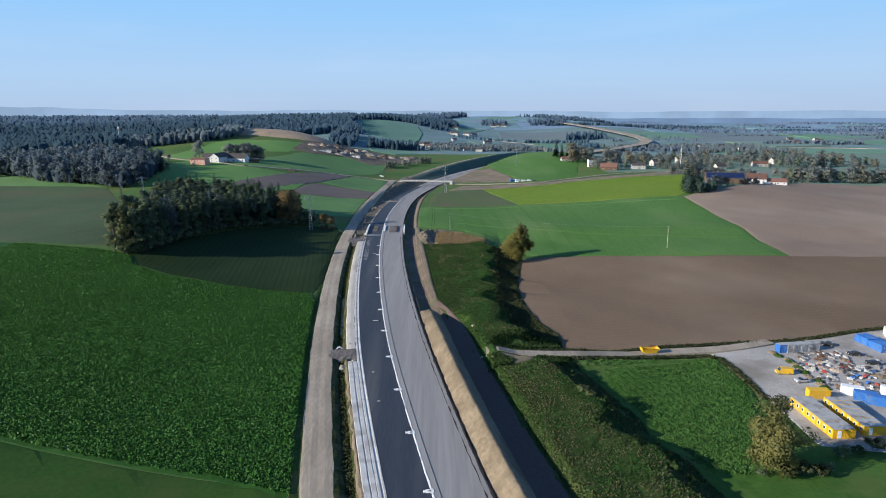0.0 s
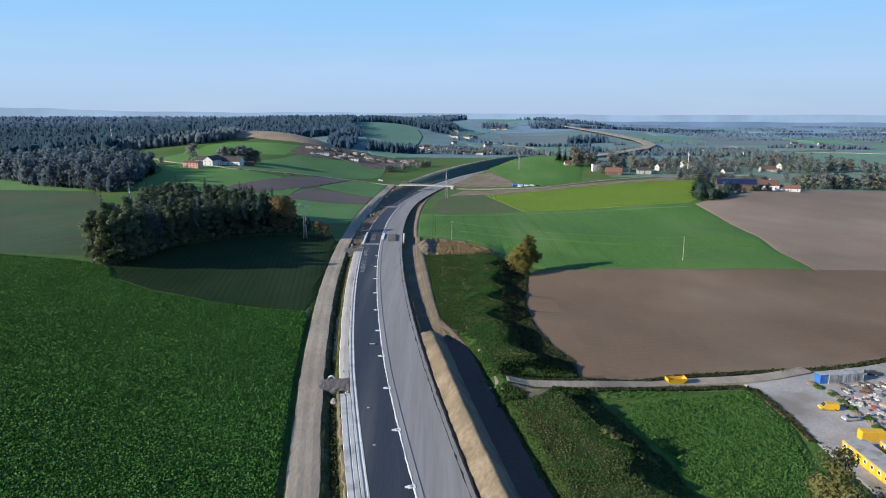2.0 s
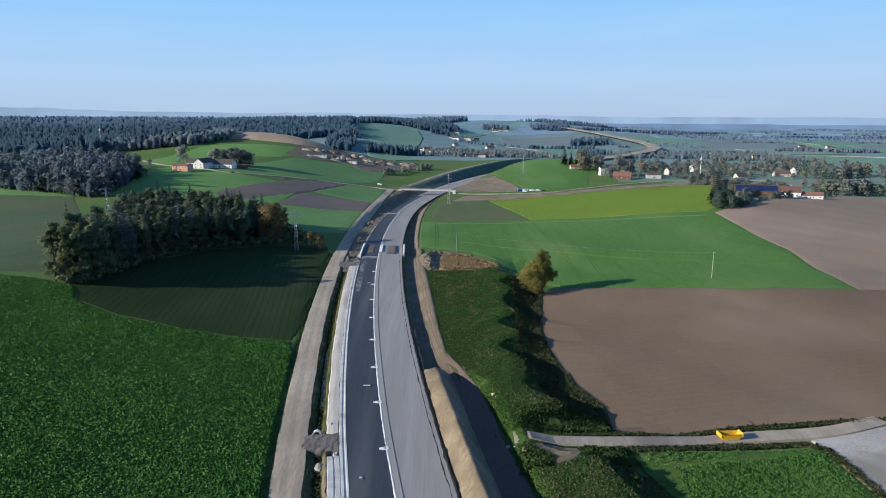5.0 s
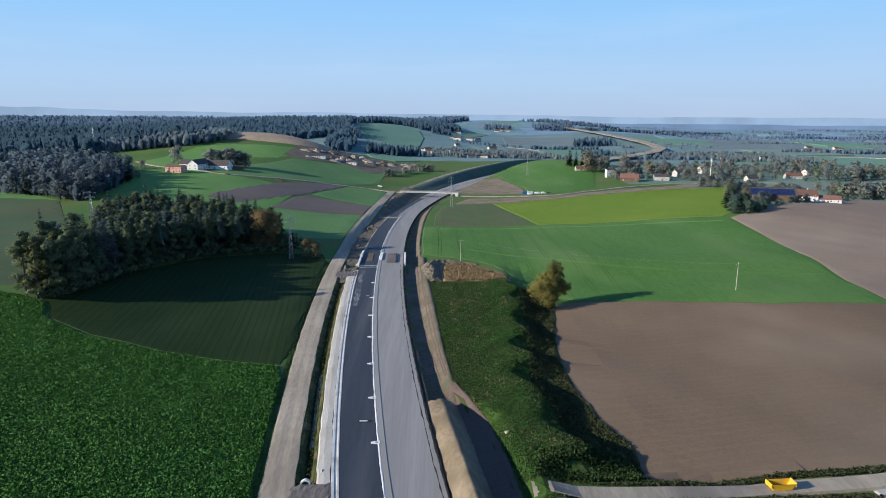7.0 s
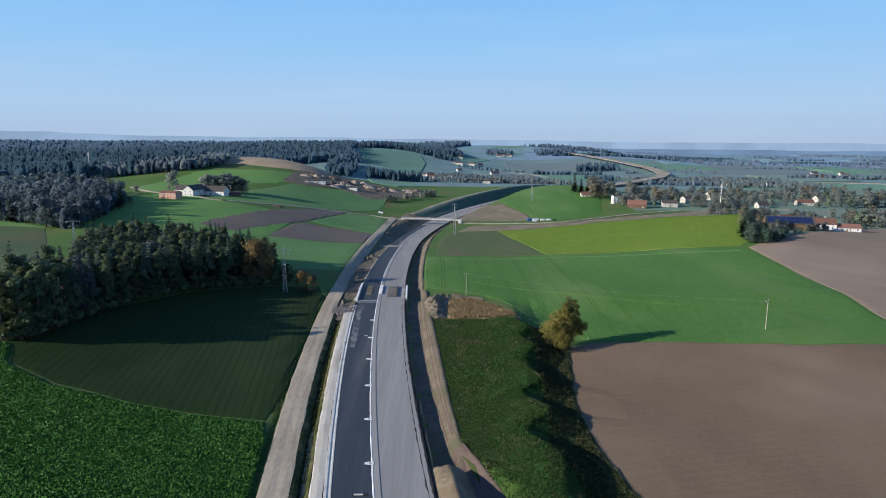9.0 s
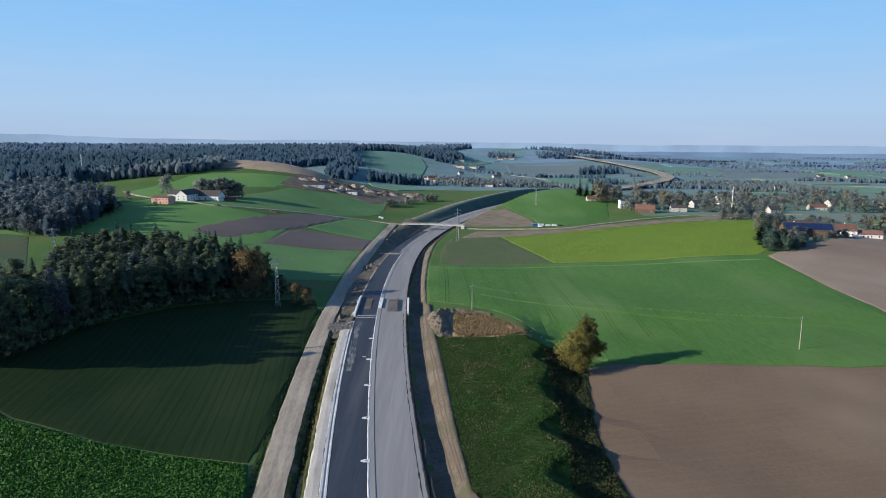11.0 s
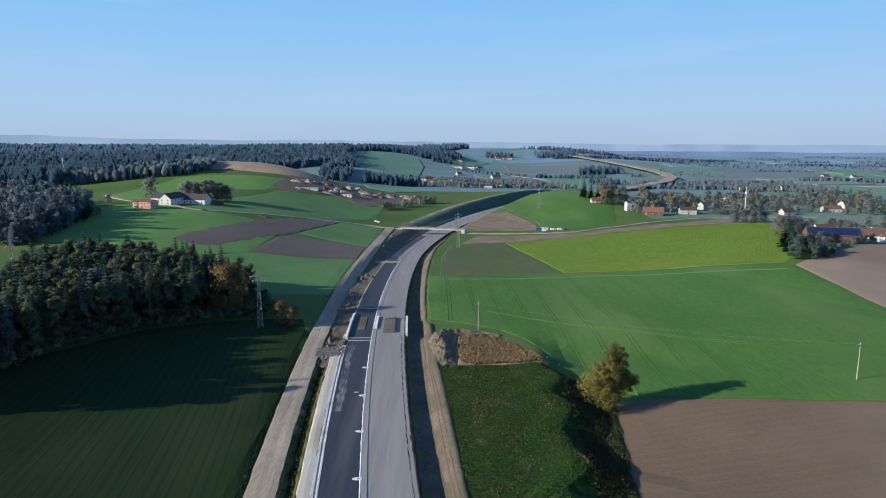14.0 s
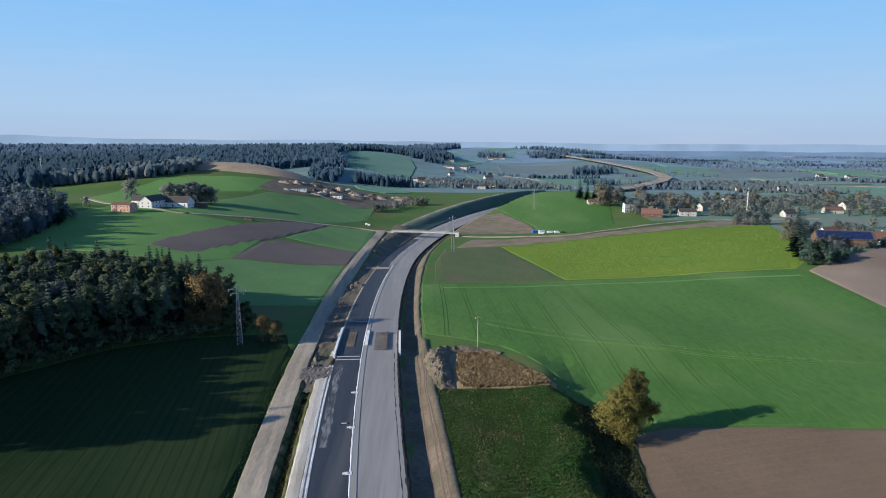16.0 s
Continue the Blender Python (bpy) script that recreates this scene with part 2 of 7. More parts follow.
MAT = {
    "meadow": material("meadow", (0.058, 0.118, 0.030), (0.095, 0.165, 0.046), 0.02, 0.6, 0.9, 0.3, third=(0.12, 0.12, 0.05), third_scale=0.02, spec=0.1),
    # distant ground: haze is painted in as paler, bluer base colours
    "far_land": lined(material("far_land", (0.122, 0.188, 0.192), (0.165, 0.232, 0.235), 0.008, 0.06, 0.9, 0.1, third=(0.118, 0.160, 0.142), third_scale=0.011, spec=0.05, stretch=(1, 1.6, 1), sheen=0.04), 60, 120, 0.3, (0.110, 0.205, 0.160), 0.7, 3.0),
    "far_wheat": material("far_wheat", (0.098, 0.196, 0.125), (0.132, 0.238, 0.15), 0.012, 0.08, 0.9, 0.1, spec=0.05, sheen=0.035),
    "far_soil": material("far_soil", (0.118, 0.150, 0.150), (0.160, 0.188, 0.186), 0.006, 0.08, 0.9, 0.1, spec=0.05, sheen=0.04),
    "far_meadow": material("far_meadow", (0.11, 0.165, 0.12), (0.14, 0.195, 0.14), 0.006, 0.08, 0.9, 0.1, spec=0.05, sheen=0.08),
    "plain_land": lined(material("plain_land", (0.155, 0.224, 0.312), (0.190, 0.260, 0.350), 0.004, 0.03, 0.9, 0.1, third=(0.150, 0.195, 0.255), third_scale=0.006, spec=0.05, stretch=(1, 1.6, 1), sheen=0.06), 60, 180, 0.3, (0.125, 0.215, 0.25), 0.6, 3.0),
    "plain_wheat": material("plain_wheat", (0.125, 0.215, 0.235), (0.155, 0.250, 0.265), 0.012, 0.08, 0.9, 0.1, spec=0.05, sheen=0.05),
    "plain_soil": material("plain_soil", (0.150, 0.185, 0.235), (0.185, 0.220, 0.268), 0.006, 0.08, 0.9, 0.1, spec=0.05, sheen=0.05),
    "garden_meadow": material("garden_meadow", (0.098, 0.162, 0.098), (0.138, 0.200, 0.128), 0.03, 0.3, 0.9, 0.3, third=(0.165, 0.165, 0.130), third_scale=0.015, spec=0.05, sheen=0.05),
    # slate blue of distant haze is mixed into these two canopy colours
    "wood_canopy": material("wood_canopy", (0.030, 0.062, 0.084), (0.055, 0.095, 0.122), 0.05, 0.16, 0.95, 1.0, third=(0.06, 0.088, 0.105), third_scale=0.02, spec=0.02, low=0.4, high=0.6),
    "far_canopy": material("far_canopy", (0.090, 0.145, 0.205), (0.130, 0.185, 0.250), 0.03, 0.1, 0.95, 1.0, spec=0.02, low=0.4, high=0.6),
    "crop_soil": material("crop_soil", (0.019, 0.064, 0.012), (0.030, 0.092, 0.018), 0.06, 1.2, 0.8, 0.6, spec=0.1),
    "winter_wheat": material("winter_wheat", (0.060, 0.143, 0.033), (0.091, 0.182, 0.047), 0.012, 0.6, 0.8, 0.35, third=(0.112, 0.194, 0.060), third_scale=0.02, spec=0.08, stretch=(1, 0.35, 1), low=0.4, high=0.6),
    # slope_grain and lawn_field: greens lifted to stand for haze at middle distance
    "slope_grain": material("slope_grain", (0.092, 0.194, 0.068), (0.127, 0.232, 0.086), 0.02, 0.5, 0.85, 0.3, third=(0.115, 0.205, 0.075), third_scale=0.015, spec=0.08, stretch=(1, 0.5, 1)),
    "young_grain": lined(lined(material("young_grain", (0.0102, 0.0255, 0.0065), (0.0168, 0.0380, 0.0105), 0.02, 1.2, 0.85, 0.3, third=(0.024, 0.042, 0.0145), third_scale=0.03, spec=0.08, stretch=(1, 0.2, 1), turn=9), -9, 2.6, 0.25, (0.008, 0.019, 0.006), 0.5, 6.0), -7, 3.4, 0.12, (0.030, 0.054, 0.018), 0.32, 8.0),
    "lawn_field": material("lawn_field", (0.096, 0.208, 0.058), (0.136, 0.252, 0.075), 0.02, 0.5, 0.85, 0.3, spec=0.08, sheen=0.0),
    "dark_lawn": material("dark_lawn", (0.020, 0.062, 0.010), (0.038, 0.088, 0.016), 0.05, 0.8, 0.85, 0.5, third=(0.055, 0.082, 0.022), third_scale=0.03, spec=0.08),
    "verge_green": material("verge_green", (0.034, 0.088, 0.016), (0.062, 0.130, 0.028), 0.08, 0.9, 0.9, 0.5, third=(0.085, 0.125, 0.038), third_scale=0.06, spec=0.08),
    # grass of the cutting, with the blue of its shade mixed in
    "bank_green": material("bank_green", (0.062, 0.108, 0.084), (0.095, 0.146, 0.112), 0.05, 0.8, 0.9, 0.5, third=(0.105, 0.115, 0.090), third_scale=0.05, spec=0.05),
    "dark_edge": material("dark_edge", (0.030, 0.029, 0.028), (0.060, 0.056, 0.052), 0.3, 2.0, 0.95, 0.6, spec=0.05),
    # some of the haze over this field is in its lighter base colour
    "dull_field": lined(material("dull_field", (0.054, 0.090, 0.046), (0.080, 0.118, 0.060), 0.015, 0.6, 0.9, 0.3, third=(0.095, 0.095, 0.055), third_scale=0.012, spec=0.08), 30, 12.0, 0.05, (0.11, 0.12, 0.06), 0.4),
    "stubble": lined(material("stubble", (0.072, 0.112, 0.044), (0.105, 0.128, 0.062), 0.03, 0.5, 0.9, 0.3, third=(0.125, 0.112, 0.072), third_scale=0.04, spec=0.08, stretch=(1, 0.25, 1)), 2, 3.0, 0.2, (0.098, 0.125, 0.052), 0.4),
    "soil": lined(material("soil", (0.147, 0.104, 0.070), (0.185, 0.136, 0.095), 0.015, 0.9, 0.95, 0.35, third=(0.215, 0.162, 0.115), third_scale=0.01, spec=0.05), 80, 3.5, 0.3, (0.215, 0.163, 0.116), 0.15),
    "dark_soil": material("dark_soil", (0.105, 0.078, 0.068), (0.142, 0.108, 0.092), 0.02, 1.0, 0.95, 0.4, spec=0.05, sheen=0.01),
    "ploughed": material("ploughed", (0.110, 0.084, 0.073), (0.148, 0.115, 0.099), 0.02, 1.0, 0.95, 0.4, third=(0.138, 0.108, 0.092), third_scale=0.015, spec=0.05, sheen=0.02),
    # the soil colour again, made paler for the haze over the upper field
    "dry_soil": lined(material("dry_soil", (0.212, 0.160, 0.122), (0.258, 0.202, 0.156), 0.015, 0.9, 0.95, 0.35, third=(0.282, 0.226, 0.178), third_scale=0.01, spec=0.05), 80, 3.5, 0.3, (0.282, 0.226, 0.178), 0.15),
    "pressed_grain": material("pressed_grain", (0.074, 0.154, 0.042), (0.098, 0.184, 0.054), 0.1, 1.0, 0.9, 0.3, spec=0.05),
    "mustard": material("mustard", (0.128, 0.215, 0.038), (0.165, 0.252, 0.044), 0.03, 1.0, 0.85, 0.25, third=(0.190, 0.258, 0.047), third_scale=0.02, spec=0.08, stretch=(0.4, 1, 1)),
    "rough_grass": material("rough_grass", (0.022, 0.056, 0.011), (0.050, 0.088, 0.022), 0.12, 1.1, 0.9, 0.6, third=(0.078, 0.086, 0.036), third_scale=0.06, spec=0.08, low=0.4, high=0.6),
    "dry_grass": material("dry_grass", (0.22, 0.16, 0.08), (0.34, 0.25, 0.13), 0.2, 1.5, 0.95, 0.6),
    "bare_earth": material("bare_earth", (0.16, 0.125, 0.085), (0.25, 0.195, 0.135), 0.08, 1.2, 0.95, 0.6, third=(0.12, 0.12, 0.06), third_scale=0.06),
    "bank_soil": material("bank_soil", (0.098, 0.080, 0.058), (0.172, 0.142, 0.106), 0.10, 0.9, 0.95, 0.8, third=(0.09, 0.088, 0.052), third_scale=0.08, low=0.4, high=0.62),
    "sand": material("sand", (0.160, 0.126, 0.086), (0.250, 0.202, 0.140), 0.12, 0.8, 0.95, 1.0, third=(0.145, 0.117, 0.08), third_scale=0.1, spec=0.1, low=0.4, high=0.6),
    "ditch_weed": material("ditch_weed", (0.026, 0.040, 0.013), (0.085, 0.085, 0.038), 0.25, 1.2, 0.95, 0.8, third=(0.14, 0.115, 0.07), third_scale=0.15, spec=0.05, low=0.4, high=0.62),
    "gravel_track": material("gravel_track", (0.265, 0.226, 0.174), (0.375, 0.325, 0.255), 0.15, 1.3, 0.95, 0.5, (1, 0.25, 1), (0.20, 0.174, 0.138), 0.06, low=0.4, high=0.62),
    "pale_gravel": material("pale_gravel", (0.42, 0.39, 0.335), (0.55, 0.52, 0.46), 0.3, 2.5, 0.95, 0.4, (1, 0.3, 1), (0.33, 0.29, 0.23), 0.12),
    "asphalt_new": material("asphalt_new", (0.024, 0.033, 0.047), (0.038, 0.048, 0.064), 0.25, 3.0, 0.75, 0.15, (1, 0.06, 1), (0.068, 0.074, 0.084), 0.16, spec=0.3),
    "base_course": material("base_course", (0.236, 0.231, 0.224), (0.292, 0.285, 0.275), 0.3, 1.3, 0.85, 0.2, (1, 0.035, 1), (0.226, 0.221, 0.214), 0.10, spec=0.2, low=0.4, high=0.6),
    "dusty_asphalt": material("dusty_asphalt", (0.036, 0.044, 0.058), (0.27, 0.275, 0.28), 0.3, 1.6, 0.85, 0.1, (1, 0.12, 1), low=0.44, high=0.66),
    "deck_fill": material("deck_fill", (0.105, 0.094, 0.086), (0.165, 0.148, 0.134), 0.25, 1.5, 0.95, 0.6, (1, 0.3, 1), low=0.4, high=0.62),
    "asphalt_old": material("asphalt_old", (0.09, 0.09, 0.095), (0.14, 0.14, 0.14), 0.3, 2.5, 0.9, 0.2, (1, 0.4, 1), (0.17, 0.165, 0.155), 0.1),
    "concrete": material("concrete", (0.42, 0.42, 0.40), (0.55, 0.55, 0.53), 0.3, 2.0, 0.85, 0.2, third=(0.34, 0.33, 0.31), third_scale=0.2),
    "white_concrete": material("white_concrete", (0.66, 0.66, 0.64), (0.78, 0.78, 0.76), 0.4, 2.0, 0.8, 0.1),
    "yard_gravel": material("yard_gravel", (0.30, 0.28, 0.255), (0.42, 0.40, 0.37), 0.1, 1.2, 0.95, 0.4, third=(0.23, 0.21, 0.175), third_scale=0.06, low=0.4, high=0.6),
    "water": material("water", (0.05, 0.055, 0.035), (0.08, 0.085, 0.055), 0.1, 1.0, 0.3, 0.05, spec=0.5),
    "bark": material("bark", (0.06, 0.05, 0.04), (0.11, 0.095, 0.08), 1.5, 6, 0.95, 0.5, (1, 1, 0.2)),
    # oak, pine and green leaves are lightened and blued to imitate haze
    "leaf_oak": leafy("leaf_oak", (0.112, 0.156, 0.088), (0.165, 0.212, 0.112), 0.25, 0.7, 0.5, 0.03),
    "leaf_pine": leafy("leaf_pine", (0.088, 0.142, 0.112), (0.132, 0.192, 0.142), 0.25, 0.7, 0.5, 0.03),
    "leaf_green": leafy("leaf_green", (0.070, 0.122, 0.066), (0.112, 0.172, 0.088), 0.25, 0.7, 0.5, 0.03),
    "leaf_yard": leafy("leaf_yard", (0.170, 0.178, 0.060), (0.262, 0.252, 0.094), 0.1, 0.7, 0.5),
    "leaf_gold": leafy("leaf_gold", (0.180, 0.174, 0.050), (0.268, 0.240, 0.075), 0.1, 0.7, 0.5),
    # garden trees: colours raised well above real foliage to stand for haze
    "garden_leaf": leafy("garden_leaf", (0.240, 0.258, 0.222), (0.310, 0.318, 0.268), 0.2, 0.8, 0.6, 0.14),
    "garden_bare": leafy("garden_bare", (0.205, 0.232, 0.215), (0.268, 0.290, 0.260), 0.15, 0.9, 0.62, 0.14),
    "garden_gold": leafy("garden_gold", (0.225, 0.208, 0.155), (0.290, 0.262, 0.188), 0.15, 0.8, 0.6, 0.12),
    "garden_green": leafy("garden_green", (0.140, 0.185, 0.130), (0.195, 0.235, 0.165), 0.2, 0.8, 0.5, 0.14),
    "verge_leaf": leafy("verge_leaf", (0.032, 0.050, 0.018), (0.078, 0.084, 0.038), 0.0, 0.9),
    "leaf_autumn": leafy("leaf_autumn", (0.13, 0.095, 0.042), (0.20, 0.145, 0.065)),
    "leaf_olive": leafy("leaf_olive", (0.100, 0.122, 0.052), (0.158, 0.176, 0.076), 0.25, 0.7, 0.45),
    "garden_conifer": leafy("garden_conifer", (0.050, 0.092, 0.075), (0.082, 0.130, 0.100), 0.3, 0.7, 0.45),
    "understorey": leafy("understorey", (0.062, 0.108, 0.086), (0.092, 0.145, 0.110), 0.0, 0.8, 0.5, 0.05, 0.3),
    "needles": leafy("needles", (0.048, 0.084, 0.066), (0.080, 0.120, 0.090), 0.3, 0.7, 0.35),
    # both twig greys carry an added blue for haze
    "bare_twigs": leafy("bare_twigs", (0.098, 0.134, 0.158), (0.138, 0.176, 0.200), 0.15, 0.9, 0.6, 0.2),
    "twigs": leafy("twigs", (0.112, 0.138, 0.138), (0.152, 0.180, 0.176), 0.12, 0.9, 0.55, 0.12),
    # far woods: haze put into the colours as slate blue, paler with distance
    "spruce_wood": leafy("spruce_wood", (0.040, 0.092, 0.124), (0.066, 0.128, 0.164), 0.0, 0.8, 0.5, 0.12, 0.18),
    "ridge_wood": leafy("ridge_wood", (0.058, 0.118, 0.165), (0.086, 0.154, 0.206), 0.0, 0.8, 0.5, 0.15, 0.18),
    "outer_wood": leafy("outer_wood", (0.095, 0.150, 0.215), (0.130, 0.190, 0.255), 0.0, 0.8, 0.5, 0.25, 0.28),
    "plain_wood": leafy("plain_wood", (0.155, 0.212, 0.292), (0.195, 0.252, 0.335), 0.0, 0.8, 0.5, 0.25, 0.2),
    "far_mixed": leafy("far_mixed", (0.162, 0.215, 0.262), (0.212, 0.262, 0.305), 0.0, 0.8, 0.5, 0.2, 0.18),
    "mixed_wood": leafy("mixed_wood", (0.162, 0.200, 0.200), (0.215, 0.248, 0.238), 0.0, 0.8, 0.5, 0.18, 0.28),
    "crop_leaf": leafy("crop_leaf", (0.031, 0.114, 0.020), (0.052, 0.158, 0.030), 0.0, 0.6),
    "maize_leaf": leafy("maize_leaf", (0.070, 0.185, 0.040), (0.115, 0.250, 0.060), 0.0, 0.6),
    "mustard_leaf": leafy("mustard_leaf", (0.185, 0.298, 0.054), (0.225, 0.332, 0.060), 0.0, 0.7, 0.4),
    "weed": leafy("weed", (0.029, 0.066, 0.015), (0.058, 0.096, 0.030), 0.0, 0.8),
    "straw": leafy("straw", (0.13, 0.122, 0.060), (0.21, 0.185, 0.10), 0.0, 0.9),
    "dry_leaf": leafy("dry_leaf", (0.23, 0.17, 0.092), (0.34, 0.26, 0.15), 0.0, 0.9),
    "tram": material("tram", (0.045, 0.11, 0.024), (0.065, 0.14, 0.034), 0.1, 1.0, 0.9, 0.2, spec=0.05),
    "plaster": material("plaster", (0.62, 0.61, 0.59), (0.72, 0.71, 0.69), 0.3, 2, 0.85, 0.1),
    "old_plaster": material("old_plaster", (0.40, 0.39, 0.36), (0.52, 0.51, 0.48), 0.15, 2, 0.9, 0.1, third=(0.34, 0.31, 0.27), third_scale=0.1),
    "pink_plaster": material("pink_plaster", (0.52, 0.28, 0.22), (0.62, 0.36, 0.28), 0.3, 2, 0.85, 0.1),
    "roof_dark": material("roof_dark", (0.05, 0.045, 0.045), (0.085, 0.075, 0.07), 0.4, 3, 0.8, 0.2, vary=0.2),
    "roof_red": material("roof_red", (0.13, 0.068, 0.052), (0.185, 0.098, 0.075), 0.4, 3, 0.85, 0.2, vary=0.3),
    "barn_wood": material("barn_wood", (0.10, 0.06, 0.04), (0.17, 0.11, 0.075), 0.6, 3, 0.9, 0.3, (1, 1, 0.2)),
    "solar": material("solar", (0.012, 0.02, 0.06), (0.02, 0.035, 0.10), 0.5, 2, 0.15, 0.0, spec=0.6),
    "glass": material("glass", (0.02, 0.025, 0.03), (0.04, 0.045, 0.05), 0.5, 2, 0.1, 0, spec=0.6),
    "yellow": material("yellow", (0.62, 0.36, 0.015), (0.72, 0.43, 0.03), 0.5, 3, 0.5, 0.05, third=(0.50, 0.33, 0.08), third_scale=0.3),
    "orange": material("orange", (0.60, 0.20, 0.02), (0.70, 0.28, 0.04), 0.5, 3, 0.5, 0.05),
    "blue": material("blue", (0.03, 0.13, 0.42), (0.05, 0.19, 0.52), 0.5, 3, 0.5, 0.05, third=(0.10, 0.20, 0.40), third_scale=0.4),
    "container_roof": material("container_roof", (0.30, 0.31, 0.31), (0.42, 0.42, 0.41), 0.5, 2.5, 0.6, 0.1, third=(0.22, 0.20, 0.18), third_scale=0.4),
    "red": material("red", (0.40, 0.05, 0.04), (0.50, 0.08, 0.06), 0.5, 3, 0.5, 0.05),
    "silver": material("silver", (0.42, 0.43, 0.45), (0.52, 0.53, 0.55), 0.5, 3, 0.35, 0, metal=0.3),
    "white_paint": material("white_paint", (0.74, 0.75, 0.75), (0.82, 0.82, 0.82), 0.5, 3, 0.4, 0),
    "black_paint": material("black_paint", (0.02, 0.02, 0.022), (0.04, 0.04, 0.042), 0.5, 3, 0.35, 0),
    "rubber": material("rubber", (0.015, 0.015, 0.015), (0.03, 0.03, 0.03), 1, 4, 0.9, 0),
    "steel": material("steel", (0.34, 0.35, 0.35), (0.46, 0.46, 0.46), 1, 4, 0.5, 0, metal=0.6),
    "dark_steel": material("dark_steel", (0.08, 0.08, 0.085), (0.13, 0.13, 0.13), 1, 4, 0.6, 0, metal=0.4),
    "pole_wood": material("pole_wood", (0.30, 0.27, 0.22), (0.42, 0.38, 0.32), 1, 4, 0.9, 0.2, (1, 1, 0.2)),
    "rock": material("rock", (0.28, 0.245, 0.19), (0.42, 0.375, 0.305), 0.5, 2.5, 0.95, 0.4),
    "rubble": material("rubble", (0.28, 0.20, 0.15), (0.45, 0.38, 0.32), 0.2, 1.5, 0.95, 0.5),
    "spoil": material("spoil", (0.29, 0.215, 0.15), (0.38, 0.30, 0.215), 0.02, 0.3, 0.95, 0.3, third=(0.22, 0.18, 0.13), third_scale=0.02),
}


def haze_glow(name, colour, strength):
    """The far backdrop: hills whose haze is put into a glowing blue."""
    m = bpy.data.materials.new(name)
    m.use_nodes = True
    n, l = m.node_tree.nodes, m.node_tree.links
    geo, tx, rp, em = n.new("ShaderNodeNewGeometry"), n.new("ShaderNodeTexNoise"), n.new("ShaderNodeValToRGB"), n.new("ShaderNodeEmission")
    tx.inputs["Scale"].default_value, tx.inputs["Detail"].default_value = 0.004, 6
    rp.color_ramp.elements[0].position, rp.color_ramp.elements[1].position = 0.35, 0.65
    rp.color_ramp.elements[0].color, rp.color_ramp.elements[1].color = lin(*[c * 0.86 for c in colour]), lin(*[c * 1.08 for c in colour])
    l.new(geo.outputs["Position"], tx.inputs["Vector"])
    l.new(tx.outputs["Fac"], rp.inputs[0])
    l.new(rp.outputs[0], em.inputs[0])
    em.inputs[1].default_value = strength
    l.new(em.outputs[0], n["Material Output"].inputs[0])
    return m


MAT["distance_near"] = haze_glow("distance_near", (0.175, 0.278, 0.450), 1.0)
MAT["distance_far"] = haze_glow("distance_far", (0.295, 0.425, 0.620), 1.0)


# ---- shape of the land ----
def step(a, b, v):
    u = np.clip((v - a) / (b - a), 0, 1)
    return u * u * (3 - 2 * u)


def bump(x, y, cx, cy, rx, ry):
    return np.exp(-((x - cx) / rx) ** 2 - ((y - cy) / ry) ** 2)


def median_x(y):
    return -31 + 2.33e-4 * (y - 510) ** 2 + 3.3e-4 * np.maximum(y - 640, 0) ** 2


def road_z(y):
    return -11.0 * step(420, 800, y) + 3.0 * step(950, 1300, y)


def slope_at(y):
    return 4.66e-4 * (y - 510) + 6.6e-4 * np.maximum(y - 640, 0)


def offset(x, y):
    return (x - median_x(y)) / np.sqrt(1 + slope_at(y) ** 2)


def scarp(y):
    """Where the built-up ground east of the road drops to the fields."""
    return np.interp(y, [60, 135, 157, 198, 204, 207.5, 222.5, 227, 275, 340, 367, 400, 430],
                     [70, 60, 52, 44, 38, 27, 27, 35, 28.5, 35.5, 38, 38, 36])


def land(x, y):
    z = 14 * step(-35, -230, x) * (1 - 0.35 * step(1200, 2200, y))
    e = scarp(y)
    e = e + np.where((y > 222) & (y < 345), 3.0, 1.8) * np.sin((y - 225.75) / 4.615) + 1.1 * np.sin(y / 3.3 + 1)
    cut = np.exp(-((y - 215.5) / 8.5) ** 4)
    z = z + (-(2.9 - 0.9 * cut) * np.clip((x - e + 0.5) / 7.0, 0, 1) - (2.3 + 0.9 * cut) * np.clip((x - e - 6.5) / (6.0 + 50 * cut), 0, 1) + 0.5 * (1 - cut) * np.exp(-((x - e + 4) / 4) ** 2)) * (1 - step(395, 440, y))
    z = z + 4.5 * bump(x, y, 150, 385, 90, 60)
    z = z - 9.0 * bump(x, y, 40, 800, 190, 230) + 11 * bump(x, y, 265, 610, 120, 120)
    z = z + 9 * bump(x, y, -270, 770, 170, 190) + 26 * bump(x, y, -290, 1060, 190, 130) + 8 * bump(x, y, -480, 1000, 250, 250)
    z = z + 13 * bump(x, y, 205, 1070, 95, 170) - 8 * step(900, 1500, y) * step(-150, 250, x)
    z = z + 34 * bump(x, y, -900, 2900, 900, 600) + 38 * bump(x, y, -2600, 3300, 1200, 1200) + 24 * bump(x, y, -1000, 1560, 420, 280)
    z = z + 36 * bump(x, y, -430, 1740, 300, 280) + 44 * bump(x, y, -110, 2100, 260, 480) + 10 * bump(x, y, -150, 1420, 90, 90)
    z = z + 46 * bump(x, y, 430, 2850, 520, 650) + 13 * bump(x, y, 600, 2150, 220, 350) + 24 * bump(x, y, 150, 3400, 500, 500)
    z = z + 4.0 * np.sin(x / 310 + 1.3) * np.sin(y / 420) * step(1100, 1900, y)
    return z + 0.25 * np.sin(x / 13.0 + 0.7) * np.sin(y / 17.0) + 0.12 * np.sin(x / 5.1) * np.sin(y / 6.3 + 1)


